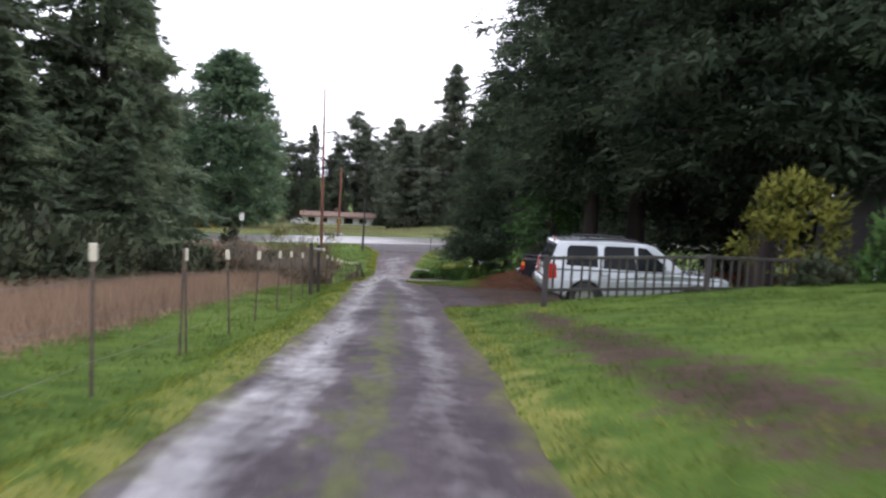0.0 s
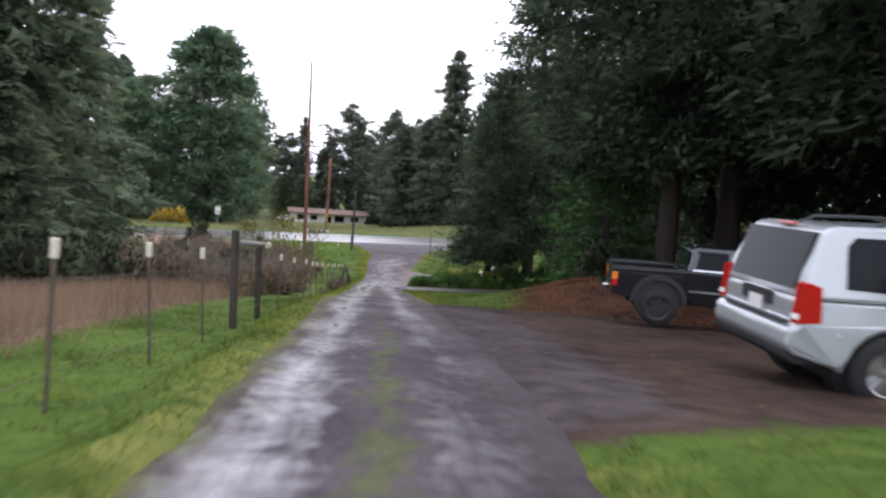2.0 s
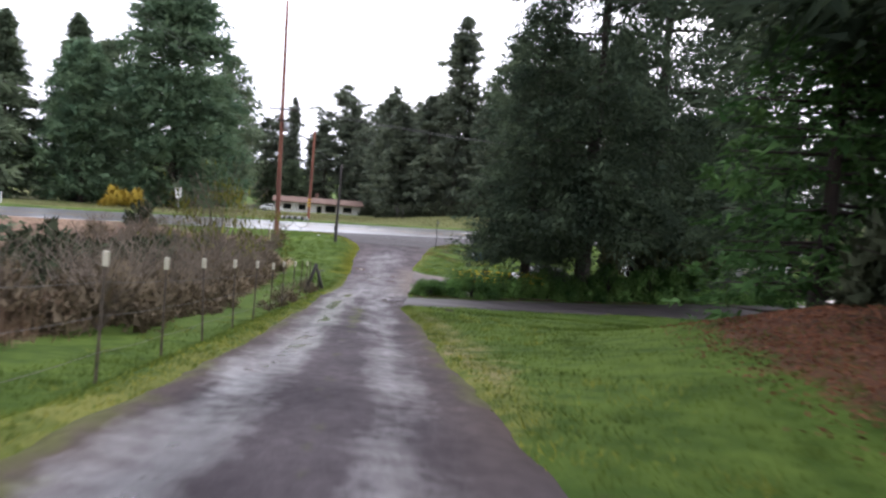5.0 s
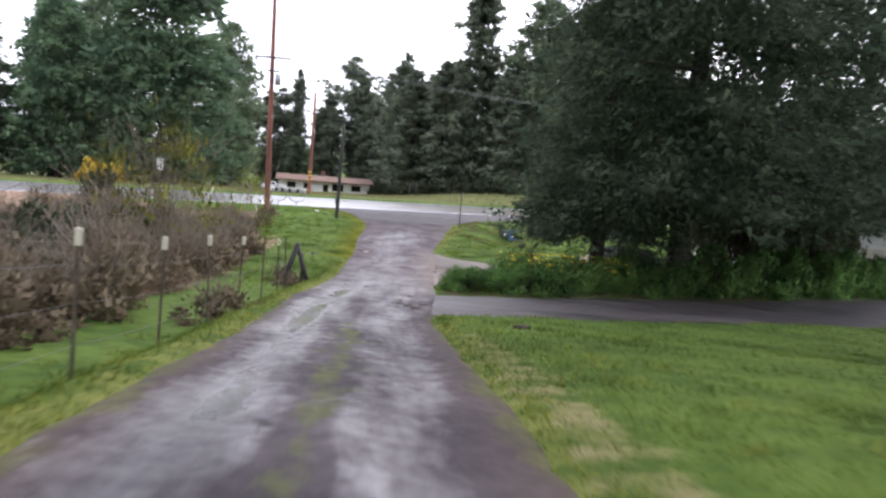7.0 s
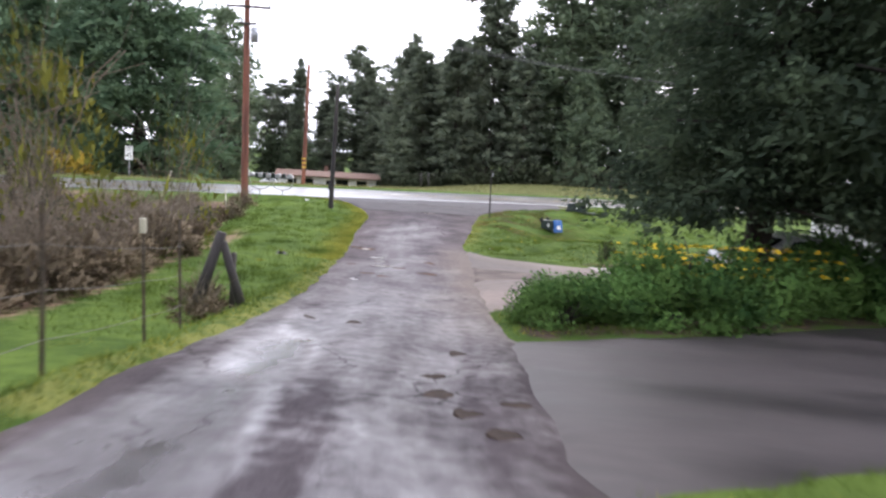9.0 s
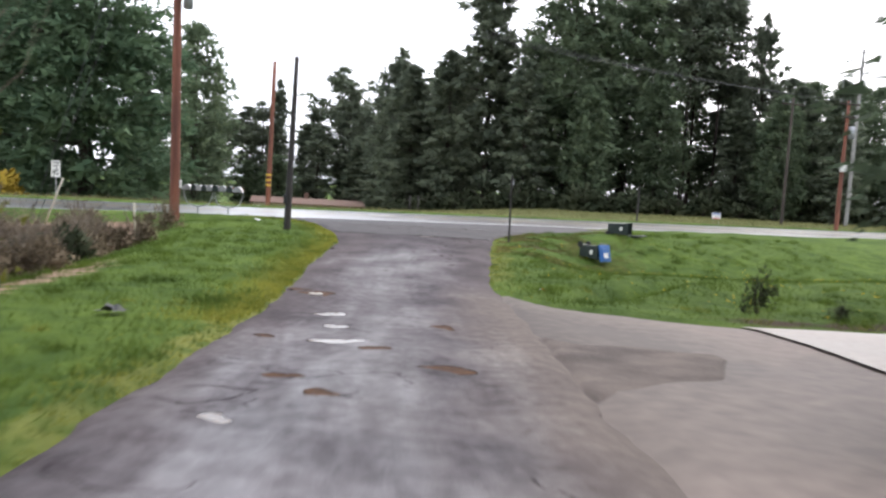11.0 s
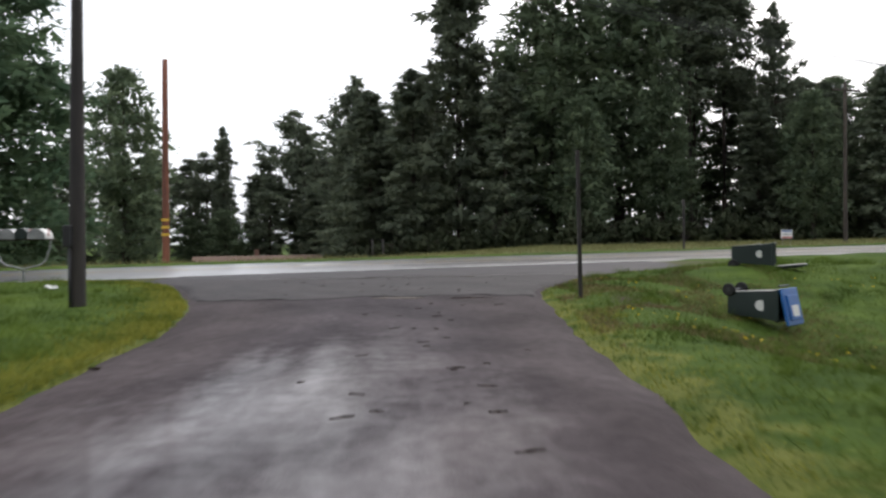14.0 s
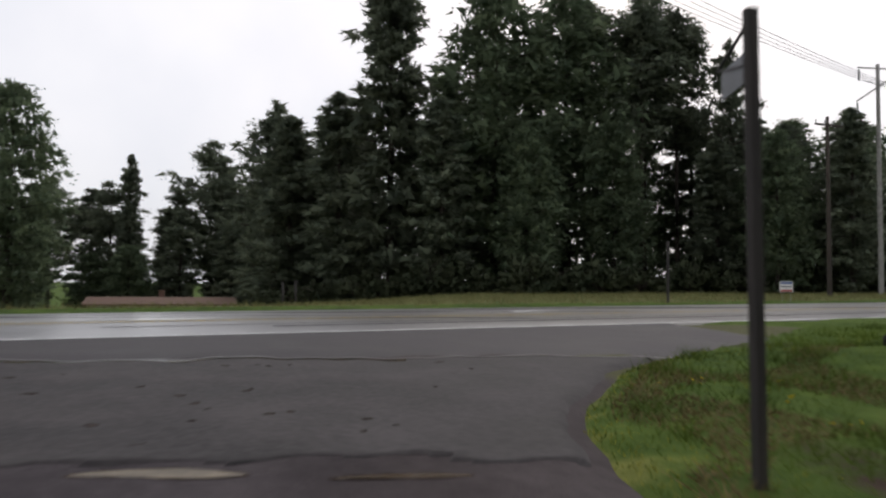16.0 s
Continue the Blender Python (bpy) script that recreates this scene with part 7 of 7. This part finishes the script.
# bushes across the highway
shrub("yellow_bush", "round autumn-yellow bush across the highway", -41.3, 118.5, (2.9, 2.4, 2.9), ORANGEBUSH, STEMS[1], 0)
shrub("dark_bush", "round dark bush beside the highway", -26.7, 89.4, (1.35, 1.3, 2.3), DARKBUSH[0], STEMS[0], 0)
for k in range(9):
    shrub("clipped_hedge", "low dark clipped hedge beside the house", -19.5 + k * 1.15, 186 + 0.3 * k, (1.6, 1.4, 2.6), DARKBUSH[k % 2], STEMS[k % 2], 40 * k, "hedge beside the house")
for k in range(34):
    x = -14 + k * 1.9 + rng.uniform(-0.8, 0.8)
    y = 141 + max(0, -x) * 0.9 + rng.uniform(-3, 4)
    s = rng.uniform(1.6, 3.2)
    if x < -13 and y < 200:
        continue
    shrub("undergrowth_bush", "dark undergrowth at the foot of the far wood", x, y, (s, s, s * rng.uniform(0.7, 1.3)), DARKBUSH[k % 2], STEMS[k % 2], rng.uniform(0, 360), "undergrowth of the far wood")
# broad-leaved small trees behind the hedge and in the thicket
HIGHLEAF = shrub_mesh("foliage", 66, 2600, 0.12, M_OLIVE, 1.0, 1.0, 30, 0.5, 0.4, lift=0.5)
for x, y, s, t in ((8.9, 71.6, 2.0, 150), (11.6, 72.6, 2.2, 80), (14.4, 75.2, 2.1, 33)):
    shrub("broadleaf_tree", "small broad-leaved tree with twisted stems", x, y, (s, s, s * 2.0), HIGHLEAF, twig_mesh("branch", 80 + t, 8, M_BARK, 0.8, 0.55, 0.035), t, "small trees behind the hedge", category="tree")
SAPLING = shrub_mesh("foliage", 90, 420, 0.055, M_YELLOW, 0.8, 1.0, 30, 0.5, 0.6)
for x, y, s in ((-12.6, 66, 4.2), (-14, 69, 4.4), (-15.5, 67, 3.8), (-11.6, 71, 3.0), (-17.5, 74, 3.6)):
    shrub("sapling", "thin sapling with sparse yellowing leaves", x, y, (s * 0.6, s * 0.6, s * 1.35), SAPLING, twig_mesh("branch", int(90 + y), 22, M_TWIG, 1.0, 0.85, 0.004, 4), 0, "saplings in the thicket", category="sapling")
for x, y, s in ((-7.9, 63.0, 0.7), (-6.75, 53.4, 0.95), (-7.4, 61.8, 0.6)):
    shrub("weed_clump", "dark clump of dead weeds at the fence foot", x, y, (s, s, s), BRAMBLE[0], CANES[1], 0, "weed clumps")
SPARSE = shrub_mesh("foliage", 95, 500, 0.12, M_OAK, 1.0, 1.0, 24, 0.4, 0.3)
shrub("small_bush", "small dark bush standing in the grass", 0.88, 74.6, (0.36, 0.36, 0.98), SPARSE, STEMS[0], 0, "bushes on the bank")
shrub("small_bush", "small dark bush beside the concrete pad", 2.15, 74.3, (0.3, 0.24, 0.5), SPARSE, STEMS[0], 90, "bushes on the bank")


# ---- grass, litter and flowers ----
def blades(name, label, points, height, width, mat, seed, category="grass", lean=0.5):
    """One sheet of grass blades: a bent triangle each."""
    rng = np.random.default_rng(seed)
    x, y = points
    n = len(x)
    z = ground_z(x, y)
    a = rng.uniform(0, 2 * np.pi, n)
    h = height * rng.uniform(0.45, 1.3, n)
    w = width * rng.uniform(0.6, 1.4, n)
    b = np.c_[x, y, z - 0.01]
    s = np.c_[np.cos(a), np.sin(a), np.zeros(n)] * w[:, None] * 0.5
    t = np.c_[rng.normal(0, lean, n) * h, rng.normal(0, lean, n) * h, h]
    v = np.stack([b - s, b + s, b + t], 1).reshape(-1, 3)
    ob = new(name, mesh_of(name, v, np.arange(3 * n).reshape(n, 3), mat))
    return tagged(ob, label, category, kind="stuff")


def scatter(n, x0, x1, y0, y1, seed, keep):
    rng = np.random.default_rng(seed)
    x, y = rng.uniform(x0, x1, n), rng.uniform(y0, y1, n)
    k = rng.uniform(0, 1, n) < keep(x, y)
    return x[k], y[k]


def patchy(x, y):
    return 0.6 + 0.4 * np.sin(x * 2.1 + 1.7 * np.sin(y * 1.3)) * np.sin(y * 1.9 + x * 0.7)


def on_grass(x, y):
    out = (paved(x, y) < -0.03)
    dr = x - right_edge(y)
    pad = (dr > -0.2) & (y - 0.45 * np.clip(dr, 0, 6) > 18.3) & (y + 0.3 * dr < 33.8)
    return out & ~pad


def lawn_keep(x, y):
    d = np.maximum(left_edge(y) - x, x - right_edge(y))
    bare = (x - right_edge(y) > 0) & (x > 1.0 + 0.16 * (y - 34) + 1.0) & (y + 0.3 * (x - right_edge(y)) > 32.0) & (y < 44)
    return on_grass(x, y) * (1 - 0.6 * mud_track(x, y)) * (0.25 + 0.75 * np.exp(-np.clip(d - 0.3, 0, 30) / 5.0)) * patchy(x, y) * np.where(bare, 0.12, 1) * (0.3 + 0.7 * smooth(d, 0.1, 0.9)) * (1 - 0.95 * np.exp(-(((x + 1.13 - 0.6 * (y - 76.4)) / 0.4) ** 2 + ((y - 77.1) / 1.2) ** 2)))


blades("lawn_grass", "short bright green lawn grass beside the driveway", scatter(380000, -6.5, 9, 3, 62, 1, lambda x, y: lawn_keep(x, y) * ((left_edge(y) - x) < 3.6)), 0.075, 0.011, M_GRASS, 1)
blades("bank_grass", "green grass of the roadside banks", scatter(260000, -15, 14, 60, 98, 2, lambda x, y: lawn_keep(x, y) * ((left_edge(y) - x) < 6)), 0.085, 0.012, M_GRASS, 2)


def tufts(name, label, points, count, spread, height, width, mat, seed):
    """Lumps of taller grass."""
    rng = np.random.default_rng(seed)
    x, y = points
    k = np.repeat(np.arange(len(x)), count)
    r = spread * rng.uniform(0.5, 1.5, len(x))[k]
    px, py = x[k] + rng.normal(0, 1, len(k)) * r, y[k] + rng.normal(0, 1, len(k)) * r
    keep = on_grass(px, py)
    return blades(name, label, (px[keep], py[keep]), height, width, mat, seed, lean=0.7)


tufts("bank_tufts", "lumps of taller green grass on the roadside banks", scatter(1500, -14, 12, 62, 98, 41, lambda x, y: (paved(x, y) < -0.3) * ((left_edge(y) - x) < 6) * 0.9), 60, 0.14, 0.15, 0.012, M_GRASS, 42)
tufts("lawn_tufts", "lumps of taller grass on the lawn and verge", scatter(900, -7, 9, 4, 60, 43, lambda x, y: on_grass(x, y) * ((left_edge(y) - x) < 3.4) * 0.7), 50, 0.16, 0.085, 0.011, M_GRASS, 44)
tufts("yellow_tufts", "lumps of yellowed grass along the verge", scatter(900, -9, 9, 4, 96, 45, lambda x, y: on_grass(x, y) * (paved(x, y) > -2.2) * 0.7), 40, 0.16, 0.09, 0.011, M_STRAW, 46)


def edge_scatter(n, y0, y1, seed, out=0.6):
    """Points close along both edges of the driveway, a few on the asphalt itself."""
    rng = np.random.default_rng(seed)
    y = rng.uniform(y0, y1, n)
    d = np.abs(rng.normal(0, out * 0.5, n)) - 0.07
    left = rng.uniform(0, 1, n) < 0.5
    x = np.where(left, left_edge(y) - d, right_edge(y) + d)
    open_side = left | (y < 18.0) | (y > 34.5)
    k = open_side & (side_inside(x, y) < -0.1) & (lot_inside(x, y) < -0.1) & (rng.uniform(0, 1, n) < patchy(x * 0.7, y * 0.6))
    return x[k], y[k]


blades("verge_grass", "yellowed grass along the driveway edges", edge_scatter(60000, 3, 94, 3, 1.0), 0.042, 0.010, M_STRAW, 3)
def left_bank_edge(n, seed):
    rng = np.random.default_rng(seed)
    y = rng.uniform(70, 94, n)
    x = left_edge(y) - np.abs(rng.normal(0, 0.45, n)) + 0.05
    k = paved(x, y) < 0.02
    return x[k], y[k]


blades("bank_edge_grass", "bright yellow-green grass along the edge of the bank", left_bank_edge(26000, 14), 0.06, 0.012, M_STRAW, 14)
blades("edge_grass", "green grass tufts lapping over the driveway edges", edge_scatter(30000, 3, 94, 13, 0.5), 0.05, 0.010, M_GRASS, 13)
blades("meadow_grass", "tall dead brown grass of the meadow", scatter(150000, -18, -4, 4, 60, 4, lambda x, y: smooth(left_edge(y) - x, 2.8, 4.2)), 0.62, 0.014, M_DEAD, 4, lean=0.3)
blades("field_grass", "pale rough grass of the far field", scatter(60000, -45, 45, 100, 150, 5, lambda x, y: (y - HWY_FAR - HWY_SLOPE * x > 0.3) * 1.0), 0.22, 0.03, M_FIELD, 5)
blades("strip_grass", "thin grass along the middle of the driveway", scatter(60000, -5, 2, 3, 52, 6, lambda x, y: (np.abs(x - (left_edge(y) + right_edge(y)) / 2) < 0.3) * (np.sin(y * 1.7 + np.sin(y * 0.6) * 3) > smooth(y, 12, 30) * 1.5 - 0.9) * 0.8), 0.045, 0.008, M_GRASS, 6)


blades("thatch", "brown trodden dead grass on the bank near the road", scatter(70000, -3.2, 3.5, 83.5, 93.5, 17, lambda x, y: (paved(x, y) < -0.15) * (np.sin(x * 1.9 + 2 * np.sin(y * 0.9)) * np.sin(y * 1.6 - x) > -0.05) * 0.8 * (1 - smooth(x, 0.5, 3.5))), 0.06, 0.014, M_THATCH, 17, lean=1.4)


def flat_bits(name, label, points, size, mat, seed, category, lift=0.012):
    rng = np.random.default_rng(seed)
    x, y = points
    n = len(x)
    c = np.c_[x, y, ground_z(x, y) + lift + rng.uniform(0, 0.03, n)]
    a = rng.uniform(0, 2 * np.pi, n)
    way = np.c_[np.cos(a), np.sin(a), rng.normal(0, 0.3, n)]
    v, f = leaf_quads(c, way, size, 0.6, rng, 0.25)
    return tagged(new(name, mesh_of(name, v, f, mat)), label, category, kind="stuff")


flat_bits("leaf_litter", "brown fallen leaves under the redwoods", scatter(90000, -0.5, 16, 31.5, 48, 7, lambda x, y: smooth(x - (1.0 + 0.14 * (y - 34)), -0.4, 1.5) * smooth(y + 0.3 * np.clip(x - 0.5, 0, 9), 33.0, 34.6) * (1 - smooth(y - 0.25 * x, 40, 45)) * (paved(x, y) < -0.1)), 0.06, M_LITTER, 7, "leaf litter")
flat_bits("scattered_leaves", "scattered fallen leaves on the dirt pad", scatter(1600, 0, 9, 19, 34, 8, lambda x, y: 0.2 + 0 * x), 0.035, M_LITTER, 8, "leaf litter", 0.02)
flat_bits("dandelions", "yellow dandelions dotting the bank", scatter(1500, -2.5, 9, 74, 92, 9, lambda x, y: (paved(x, y) < -0.3) * (np.sin(x * 1.1 + y) > 0.1) * 0.6), 0.05, M_DAISY, 9, "flowers", 0.07)
flower_rng = np.random.default_rng(10)
for row in range(4):
    fx = flower_rng.uniform(-1.3, 3.2, 90)
    flat_bits("hedge_flowers", "yellow flowers growing through the juniper hedge", (fx, np.interp(fx, SIDE_X, SIDE_FAR) + flower_rng.uniform(0.5, 2.2, 90)), 0.1, M_DAISY, 10 + row, "flowers", 0.7 + 0.14 * row)


# ---- puddles and broken asphalt ----
def pothole(x, y, rx, ry, seed, label, fill, turn=0.0):
    """A broken hole in the asphalt: a ragged raised lip round a sunken, filled floor."""
    rng = random.Random(seed)
    ob = thing("pothole", label, "pothole", (x, y, drive_height(x, y, 0.5)), turn, "potholes")
    n = 24
    ph = [rng.uniform(0, 6.28) for _ in range(4)]
    rad = [1 + 0.2 * math.sin(2 * math.pi * k / n * 2 + ph[0]) + 0.14 * math.sin(2 * math.pi * k / n * 3 + ph[1]) + 0.04 * math.sin(2 * math.pi * k / n * 7 + ph[2]) for k in range(n)]
    rings = ((1.1, -0.014), (1.04, 0.002), (1.0, 0.005), (0.94, -0.006))
    bm = bmesh.new()
    rows = [[bm.verts.new((rx * q * rad[k] * math.cos(2 * math.pi * k / n), ry * q * rad[k] * math.sin(2 * math.pi * k / n), h + rng.uniform(-0.004, 0.004))) for k in range(n)] for q, h in rings]
    for u, v in zip(rows, rows[1:]):
        for k in range(n):
            bm.faces.new((u[k], u[(k + 1) % n], v[(k + 1) % n], v[k]))
    part("broken_edge", bm, M_MUD, ob)
    bm = bmesh.new()
    bm.faces.new([bm.verts.new((rx * 0.985 * rad[k] * math.cos(2 * math.pi * k / n), ry * 0.985 * rad[k] * math.sin(2 * math.pi * k / n), 0.003)) for k in range(n)])
    part("fill", bm, fill, ob)
    return ob


for k, (x, y, rx, ry) in enumerate(((-6.06, 71.3, 0.24, 0.2), (-5.53, 69.3, 0.3, 0.15), (-5.2, 69.0, 0.16, 0.1), (-4.5, 68.15, 0.24, 0.16), (-5.8, 70.3, 0.13, 0.1), (-4.55, 70.8, 0.16, 0.13), (-6.68, 73.5, 0.34, 0.28), (-7.02, 74.0, 0.17, 0.11), (-5.74, 67.45, 0.14, 0.12), (-5.35, 66.9, 0.12, 0.1), (-5.85, 66.1, 0.12, 0.1), (-6.4, 69.4, 0.1, 0.07), (-5.5, 88.9, 0.4, 0.1), (-4.2, 88.75, 0.3, 0.06))):
    pothole(x, y, rx, ry, k, "pale sandy hollow in the broken asphalt" if k == 12 else "mud-filled pothole in the worn asphalt" if k in (2, 3, 5, 6, 7, 8, 9, 11) else "water-filled pothole in the worn asphalt", M_SAND if k == 12 else M_CLAY if k in (2, 3, 5, 6, 7, 8, 9, 11) else M_WATER)
for k, (x, y, rx, ry, t) in enumerate(((-3.75, 56.5, 0.1, 0.22, -25), (-3.5, 56.0, 0.08, 0.16, 20), (-3.3, 55.5, 0.1, 0.13, 10), (-3.85, 57.2, 0.06, 0.14, -40), (-3.2, 56.3, 0.07, 0.1, 60), (-3.6, 58.4, 0.07, 0.16, 30), (-5.5, 60.4, 0.05, 0.16, 35), (-4.9, 60.1, 0.08, 0.12, 0))):
    pothole(x, y, rx, ry, 40 + k, "crumbled hole in the worn asphalt", M_MUD, t)


pit_rng = random.Random(77)
for k in range(26):
    px, py = pit_rng.gauss(-5.4, 1.1), pit_rng.uniform(89.4, 93.2)
    s = pit_rng.uniform(0.01, 0.03)
    if left_edge(py) + 0.4 < px < right_edge(py) - 0.4 and apron_edge(px) + 0.2 < py < joint_y(px) - 0.2:
        pit = pothole(px, py, s * pit_rng.uniform(1, 2.6), s, 60 + k, "small crumbled pit in the old asphalt", M_MUD, pit_rng.uniform(-20, 40))
        pit.location.z += 0.013


for k in range(34):
    px, py = pit_rng.gauss(-4.9, 0.75), pit_rng.uniform(77.5, 88.3)
    s = pit_rng.uniform(0.007, 0.016)
    pothole(px, py, s * pit_rng.uniform(2.2, 5.5), s, 90 + k, "short dark crack in the old asphalt", M_MUD, pit_rng.uniform(-25, 25))


def stone(x, y, r, seed):
    """A rounded pale rock lying in the mud of a pothole."""
    rng = random.Random(seed)
    bm = bmesh.new()
    bmesh.ops.create_icosphere(bm, subdivisions=2, radius=r)
    for v in bm.verts:
        v.co = Vector((v.co.x * 1.3, v.co.y, v.co.z * 0.6)) * (1 + rng.uniform(-0.14, 0.14))
    ob = part("stone", bm, M_STONE, None)
    ob.matrix_world = pose(x, y, drive_height(x, y, 0.5) + r * 0.3, 0, 0, rng.uniform(0, 180))
    return tagged(ob, "pale rounded stone lying in a muddy pothole", "stone", "stones in the pothole")


for k, (x, y, r) in enumerate(((-6.68, 73.38, 0.05), (-6.58, 73.41, 0.045), (-6.63, 73.36, 0.03))):
    stone(x, y, r, k)


def litter(x, y, size, mat, seed, label):
    """A crumpled scrap: a bent, folded sheet."""
    rng = random.Random(seed)
    bm = bmesh.new()
    bmesh.ops.create_grid(bm, x_segments=4, y_segments=4, size=size)
    for v in bm.verts:
        v.co += Vector((rng.gauss(0, size * 0.15), rng.gauss(0, size * 0.15), abs(rng.gauss(0, size * 0.35)) + size * 0.1))
    ob = part("litter", bm, mat, None)
    ob.matrix_world = pose(x, y, gz(x, y) + 0.03, 0, 0, rng.uniform(0, 90))
    return tagged(ob, label, "litter", "scraps of litter")


def molehill(x, y, r, h, seed):
    rng = random.Random(seed)
    bm = bmesh.new()
    bmesh.ops.create_icosphere(bm, subdivisions=3, radius=1)
    for v in bm.verts:
        v.co = Vector((v.co.x * r, v.co.y * r * 0.85, max(v.co.z, -0.2) * h)) * (1 + rng.uniform(-0.14, 0.14))
    ob = part("molehill", bm, M_MUD, None)
    ob.matrix_world = pose(x, y, gz(x, y) + 0.01)
    return tagged(ob, "low crumbly mound of dark earth on the lawn", "molehill", "molehills")


molehill(-1.38, 53.0, 0.15, 0.05, 1)
litter(-2.75, 75.8, 0.028, M_WHITE, 1, "crumpled white paper scrap in the grass")
litter(-2.7, 75.77, 0.03, M_AMBER, 2, "crumpled orange wrapper scrap in the grass")
litter(-12.4, 90.9, 0.1, M_WHITE, 3, "crumpled white paper scrap on the bank")
litter(-8.4, 70.2, 0.13, M_SIGNBLACK, 4, "crumpled black plastic sheet on the bank")
